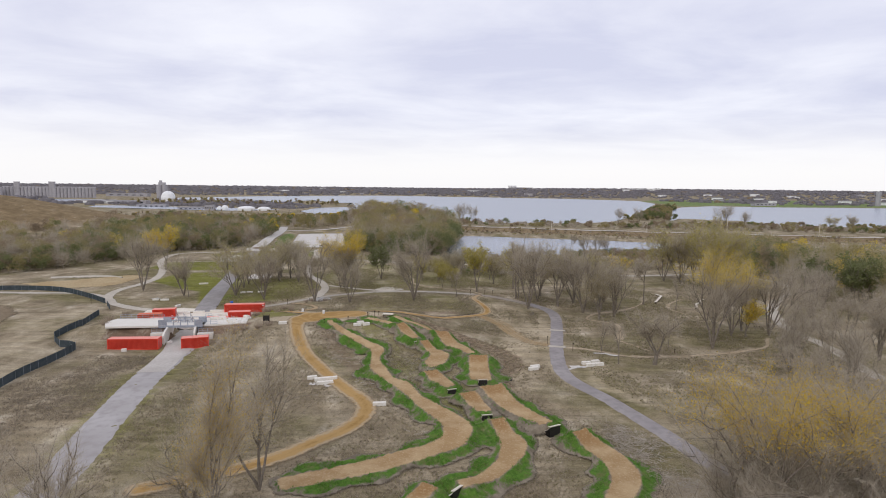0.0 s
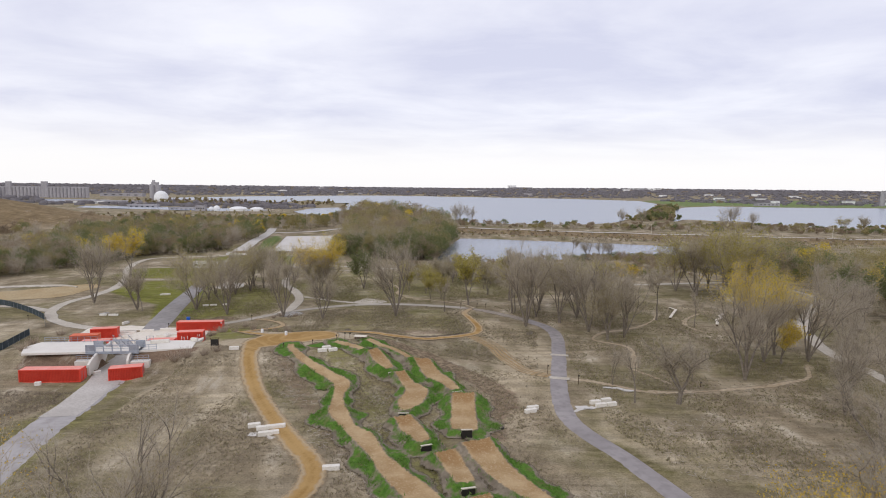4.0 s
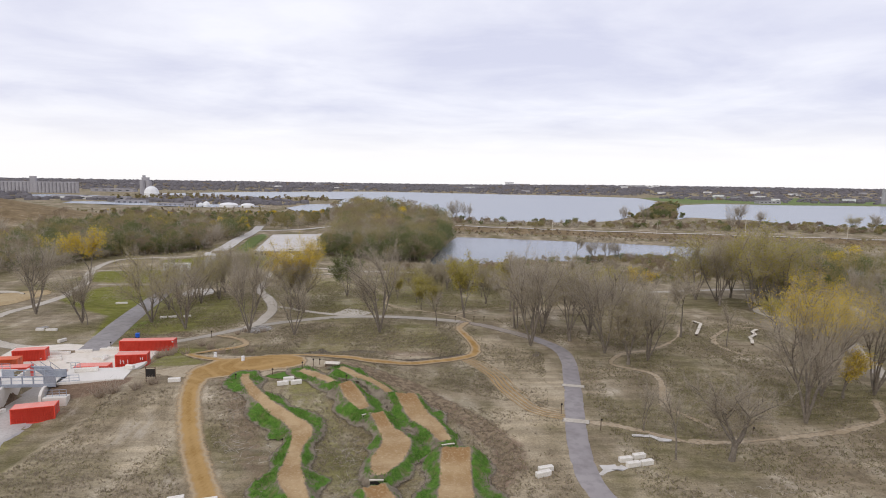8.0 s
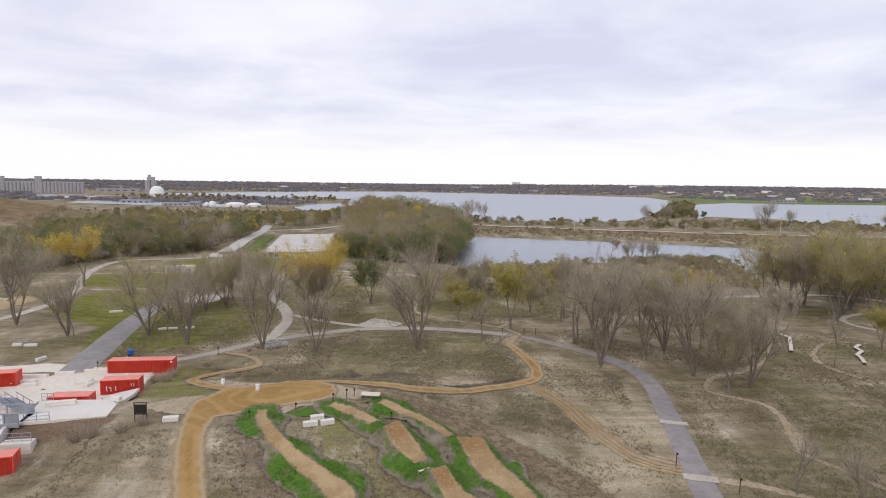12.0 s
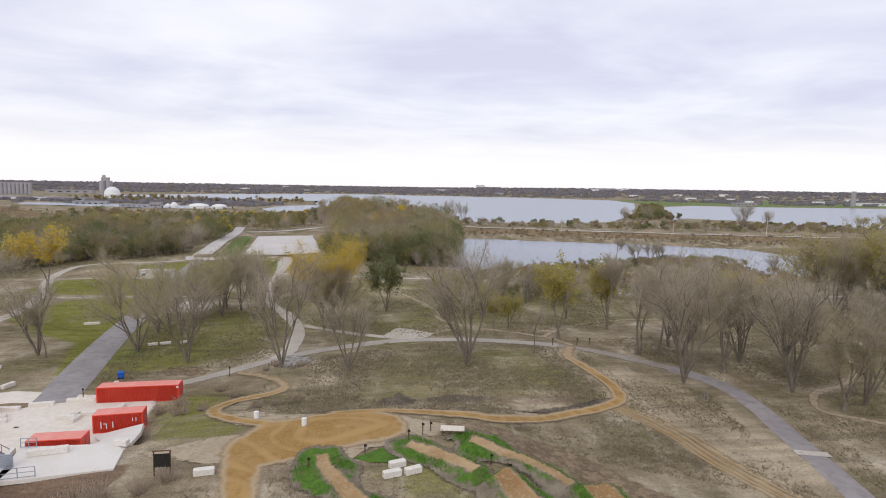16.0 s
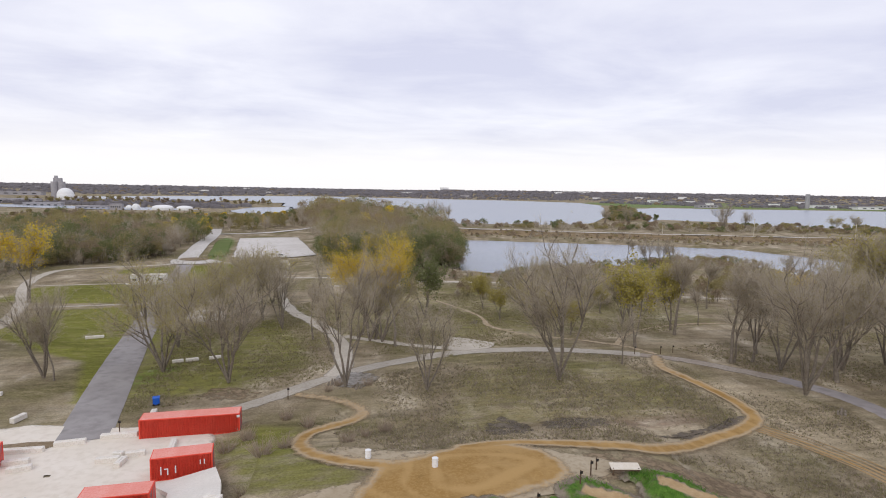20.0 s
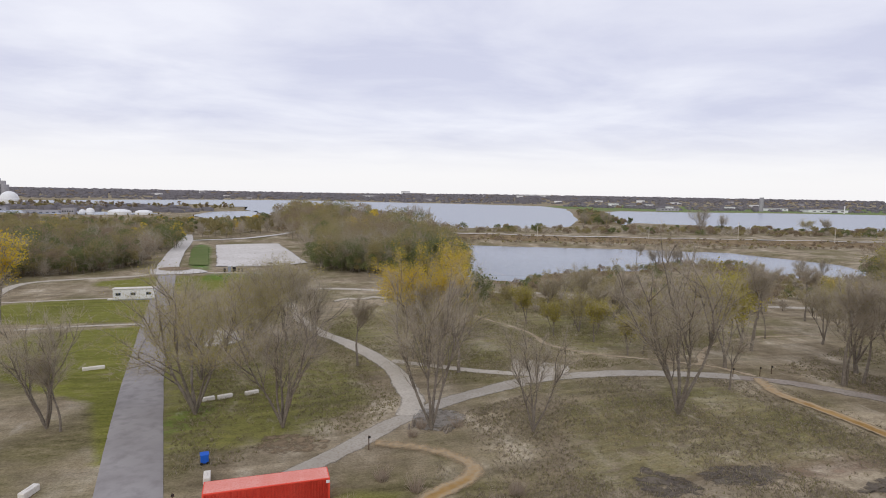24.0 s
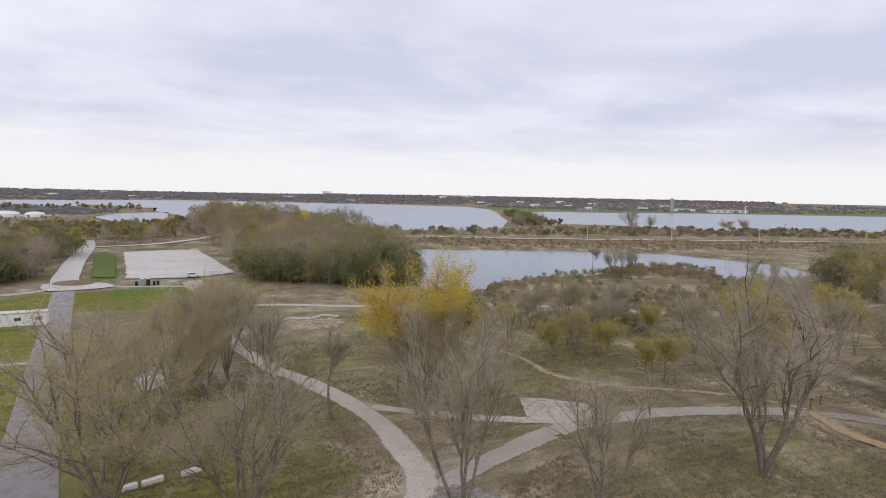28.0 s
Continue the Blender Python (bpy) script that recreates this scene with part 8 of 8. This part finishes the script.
def far_woods(name, label, outline, count, seed, size, shades):
    """Woods far off: uneven low clumps, one object."""
    rs = np.random.RandomState(seed)
    xs, ys = [p[0] for p in outline], [p[1] for p in outline]
    c = np.column_stack([rs.uniform(min(xs), max(xs), count * 3), rs.uniform(min(ys), max(ys), count * 3)])
    ok = poly_dist(c[:, 0], c[:, 1], outline) > 0
    for w in WATERS:
        ok &= poly_dist(c[:, 0], c[:, 1], w) < -8
    c = c[ok][:count]
    z = height(c[:, 0], c[:, 1])
    V, F, I, n = [], [], [], 0
    for (x, y), z0 in zip(c, z):
        r, hh = rs.uniform(*size), 0
        k = 7
        a = np.arange(k) / k * 2 * np.pi + rs.uniform(0, 1)
        low = np.stack([np.cos(a) * r * rs.uniform(1.0, 1.7, k), np.sin(a) * r * rs.uniform(0.7, 1.2, k), np.full(k, -1.0)], -1)
        mid = np.stack([np.cos(a + 0.4) * r * rs.uniform(0.9, 1.5, k), np.sin(a + 0.4) * r * rs.uniform(0.7, 1.15, k), r * rs.uniform(0.45, 0.75, k)], -1)
        tip = np.array([[rs.normal(0, r * 0.15), rs.normal(0, r * 0.15), r * rs.uniform(0.75, 1.1)]])
        V.append(np.concatenate([low, mid, tip]) + [x, y, z0])
        F += [(n + i, n + (i + 1) % k, n + k + (i + 1) % k, n + k + i) for i in range(k)] + [(n + k + i, n + k + (i + 1) % k, n + 2 * k) for i in range(k)]
        I += [rs.choice(len(shades))] * (2 * k)
        n += 2 * k + 1
    me = mesh_from(name, np.concatenate(V), F, shades, I, shade=True)
    return tagged(new(name, me), label, "woods", kind="stuff")


# nearly every clump takes the tone with distance haze painted in
SH = [M_FARWOOD_HAZED] * 24 + [M_LEAF_B]
far_woods("woods_far_shore", "haze-greyed brown woods along the far shore", [(-2200, 1700), (-900, 2100), (-330, 2220), (-120, 2600), (100, 2400), (560, 2300), (900, 2350), (2600, 2200), (3200, 2900), (-2600, 2900)], 2000, 21, (4, 9), SH)
far_woods("woods_on_horizon", "haze-greyed brown woods on the horizon", [(-3200, 2800), (3400, 2800), (3000, 3700), (0, 4550), (-3000, 3700)], 4600, 22, (8, 12.5), SH)
far_woods("woods_far_east", "haze-greyed brown scrub behind the green field", [(1000, 1560), (1900, 1500), (2600, 1500), (3000, 2200), (1000, 2300), (800, 1900)], 700, 23, (4, 9), SH)
far_woods("woods_far_west", "haze-greyed brown woods round the yards", [(-1500, 1000), (-700, 1000), (-560, 1080), (-680, 1240), (-900, 1480), (-1700, 1500), (-2200, 1500), (-1800, 900)], 500, 24, (5, 10), SH)
far_woods("scrub_in_yards", "haze-greyed brown scrub among the yards", [(-600, 1090), (-330, 1020), (-220, 960), (-190, 1050), (-200, 1150), (-330, 1300), (-520, 1270)], 200, 25, (3.5, 7), SH)


# ---- weeds and dead grass on the meadows ----
def tufts(name, label, outline, count, seed, mats, size, avoid):
    """Low dry stalks standing on the ground, away from the paths."""
    rs = np.random.RandomState(seed)
    xs, ys = [p[0] for p in outline], [p[1] for p in outline]
    p = np.column_stack([rs.uniform(min(xs), max(xs), count * 2), rs.uniform(min(ys), max(ys), count * 2)])
    clump = np.sin(p[:, 0] * 0.31 + 2) + np.sin(p[:, 1] * 0.23 + p[:, 0] * 0.11) + np.sin(p[:, 0] * 0.9) * 0.4 + rs.normal(0, 0.8, len(p))
    ok = (poly_dist(p[:, 0], p[:, 1], outline) > 0) & (clump > -0.3)
    p = p[ok][:count]
    ok = np.ones(len(p), bool)
    for pts, gap in avoid:
        ok &= line_dist(p[:, 0], p[:, 1], pts) > gap
    p = p[ok]
    z = height(p[:, 0], p[:, 1]) - 0.03
    V, I = [], []
    for k in range(4):
        base = np.column_stack([p + rs.normal(0, size * 0.4, p.shape), z])
        tip = base + np.column_stack([rs.normal(0, size * 0.55, p.shape), rs.uniform(0.4, 1.2, len(p)) * size])
        side = np.cross(tip - base, rs.normal(0, 1, base.shape))
        side *= 0.07 * size / 0.4 / (np.linalg.norm(side, axis=1)[:, None] + 1e-9)
        V.append(np.stack([base - side, base + side, tip], 1).reshape(-1, 3))
        I.append(rs.randint(0, len(mats), len(p)))
    V, I = np.concatenate(V).astype(np.float32), np.concatenate(I).astype(np.int32)
    me = bpy.data.meshes.new(name)
    me.vertices.add(len(V)); me.loops.add(len(V)); me.polygons.add(len(V) // 3)
    me.vertices.foreach_set("co", V.ravel())
    me.loops.foreach_set("vertex_index", np.arange(len(V), dtype=np.int32))
    me.polygons.foreach_set("loop_start", np.arange(0, len(V), 3, dtype=np.int32))
    for m in mats:
        me.materials.append(m)
    me.polygons.foreach_set("material_index", I)
    me.update(calc_edges=True)
    return tagged(new(name, me), label, "grass", kind="stuff")


PATHS = [(P_ROAD_LOW, 3.6), (P_ROAD_UP, 3.6), (P_PATH_EAST, 2.4), (P_PATH_BACK, 2.0), (P_PATH_PALE, 1.8), (P_PATH_SPUR, 1.3), (P_PATH_WEST, 2.0), (P_DIRT_LOOP, 2.6), (P_DIRT_BERM, 1.8), (P_DIRT_EAST, 1.8), (P_DIRT_SIDE, 1.5),
         (P_TRAIL_EAST, 1.2), (P_TRAIL_MID, 1.4), (P_TRAIL_NORTH, 1.0), ([(-33, 141.5), (-13, 141.5)], 6.5), ([(-78, 135), (-42, 136)], 7.5), ([(-80, 155), (-48, 155)], 15),
         ([(-20, 133), (-14, 124), (-7, 112), (-2, 97), (7, 84), (8, 72), (-6, 63)], 1.8), ([(5, 122), (7, 112), (5, 104), (8, 94), (14, 81), (16, 70), (10, 58)], 2.2), ([(9, 126), (14, 113), (14, 98), (18, 86), (24, 75), (29, 66)], 2.4)]
tufts("dry_grass_south", "tufts of dry brown weeds on the slope", [(-48, 45), (-42, 128), (-10, 134), (34, 126), (34, 60), (20, 40)], 26000, 41, (M_STRAW, M_STRAW, M_WEED, M_DEADWEED), 0.30, PATHS)
tufts("dry_grass_meadow", "tufts of dry grass on the meadow", [(-40, 150), (-30, 180), (0, 192), (20, 184), (38, 160), (32, 128), (-6, 147)], 24000, 42, (M_STRAW, M_WEED, M_DEADWEED), 0.30, PATHS)
tufts("dry_grass_east", "tufts of dry weeds between the trails", [(38, 100), (42, 160), (30, 190), (70, 206), (105, 190), (96, 130), (80, 90), (52, 60)], 30000, 43, (M_STRAW, M_WEED, M_WEED, M_DEADWEED), 0.34, PATHS)
tufts("dry_grass_north", "tufts of olive grass north of the path", [(-62, 172), (-70, 226), (-40, 250), (20, 262), (60, 240), (40, 206), (10, 197), (-30, 192), (-40, 180)], 36000, 44, (M_STRAW, M_WEED, M_WEED, M_WEED), 0.32, PATHS)
tufts("dry_grass_west", "tufts of dry grass beside the road", [(-74, 60), (-74, 118), (-56, 118), (-48, 60)], 9000, 45, (M_STRAW, M_DEADWEED), 0.3, PATHS)


def brushwood(name, label, outline, count, seed, size):
    """Broken branches strewn flat over the ground."""
    rs = np.random.RandomState(seed)
    xs, ys = [p[0] for p in outline], [p[1] for p in outline]
    p = np.column_stack([rs.uniform(min(xs), max(xs), count * 3), rs.uniform(min(ys), max(ys), count * 3)])
    heap = np.sin(p[:, 0] * 0.6) + np.sin(p[:, 1] * 0.45 + 1) + rs.normal(0, 0.7, len(p))
    ok = (poly_dist(p[:, 0], p[:, 1], outline) > 0) & (heap > 0)
    for pts, gap in PATHS:
        ok &= line_dist(p[:, 0], p[:, 1], pts) > gap
    p = p[ok][:count]
    a, ln = rs.uniform(0, 2 * np.pi, len(p)), rs.uniform(0.4, 1.0, len(p)) * size
    tip = p + np.column_stack([np.cos(a), np.sin(a)]) * ln[:, None]
    base = np.column_stack([p, height(p[:, 0], p[:, 1]) + 0.06])
    end = np.column_stack([tip, height(tip[:, 0], tip[:, 1]) + rs.uniform(0.05, 0.45, len(p))])
    g = Geo()
    g.slivers(base, end, 0.035, rs)
    bit = base + (end - base) * rs.uniform(0.3, 0.8, (len(p), 1))
    g.slivers(bit, bit + rs.normal(0, size * 0.18, (len(p), 3)) * [1, 1, 0.3] + [0, 0, 0.08], 0.022, rs)
    return tagged(new(name, g.mesh(name, M_STICK)), label, "brushwood", kind="stuff")


M_STICK = material("bleached_dead_wood", (0.42, 0.37, 0.30), 0.9, scale=1.0, second=(0.55, 0.50, 0.43), third=(0.30, 0.25, 0.20))
brushwood("brushwood_in_loop", "bleached broken branches strewn over grey-brown ground", [(-25, 131), (-21.5, 131), (-17, 122), (-10, 113), (-9, 104), (-3, 92), (4, 80), (5, 72), (-4, 78), (-5, 88), (-14, 103), (-22, 118)], 900, 61, 2.2)
brushwood("brushwood_between_runs", "bleached broken branches among the dirt jumps", [(-6, 126), (0, 118), (4, 106), (2, 96), (-3, 103), (-5, 112)], 260, 62, 1.8)
brushwood("brushwood_by_path", "grey heaps of cut branches beside the path", [(31, 80), (38, 77), (42, 66), (40, 56), (34, 56), (32, 68)], 1100, 63, 2.4)
brushwood("brushwood_on_verge", "loose dead branches on the bare verge", [(42, 100), (60, 104), (66, 92), (52, 78), (43, 84)], 260, 64, 1.6)
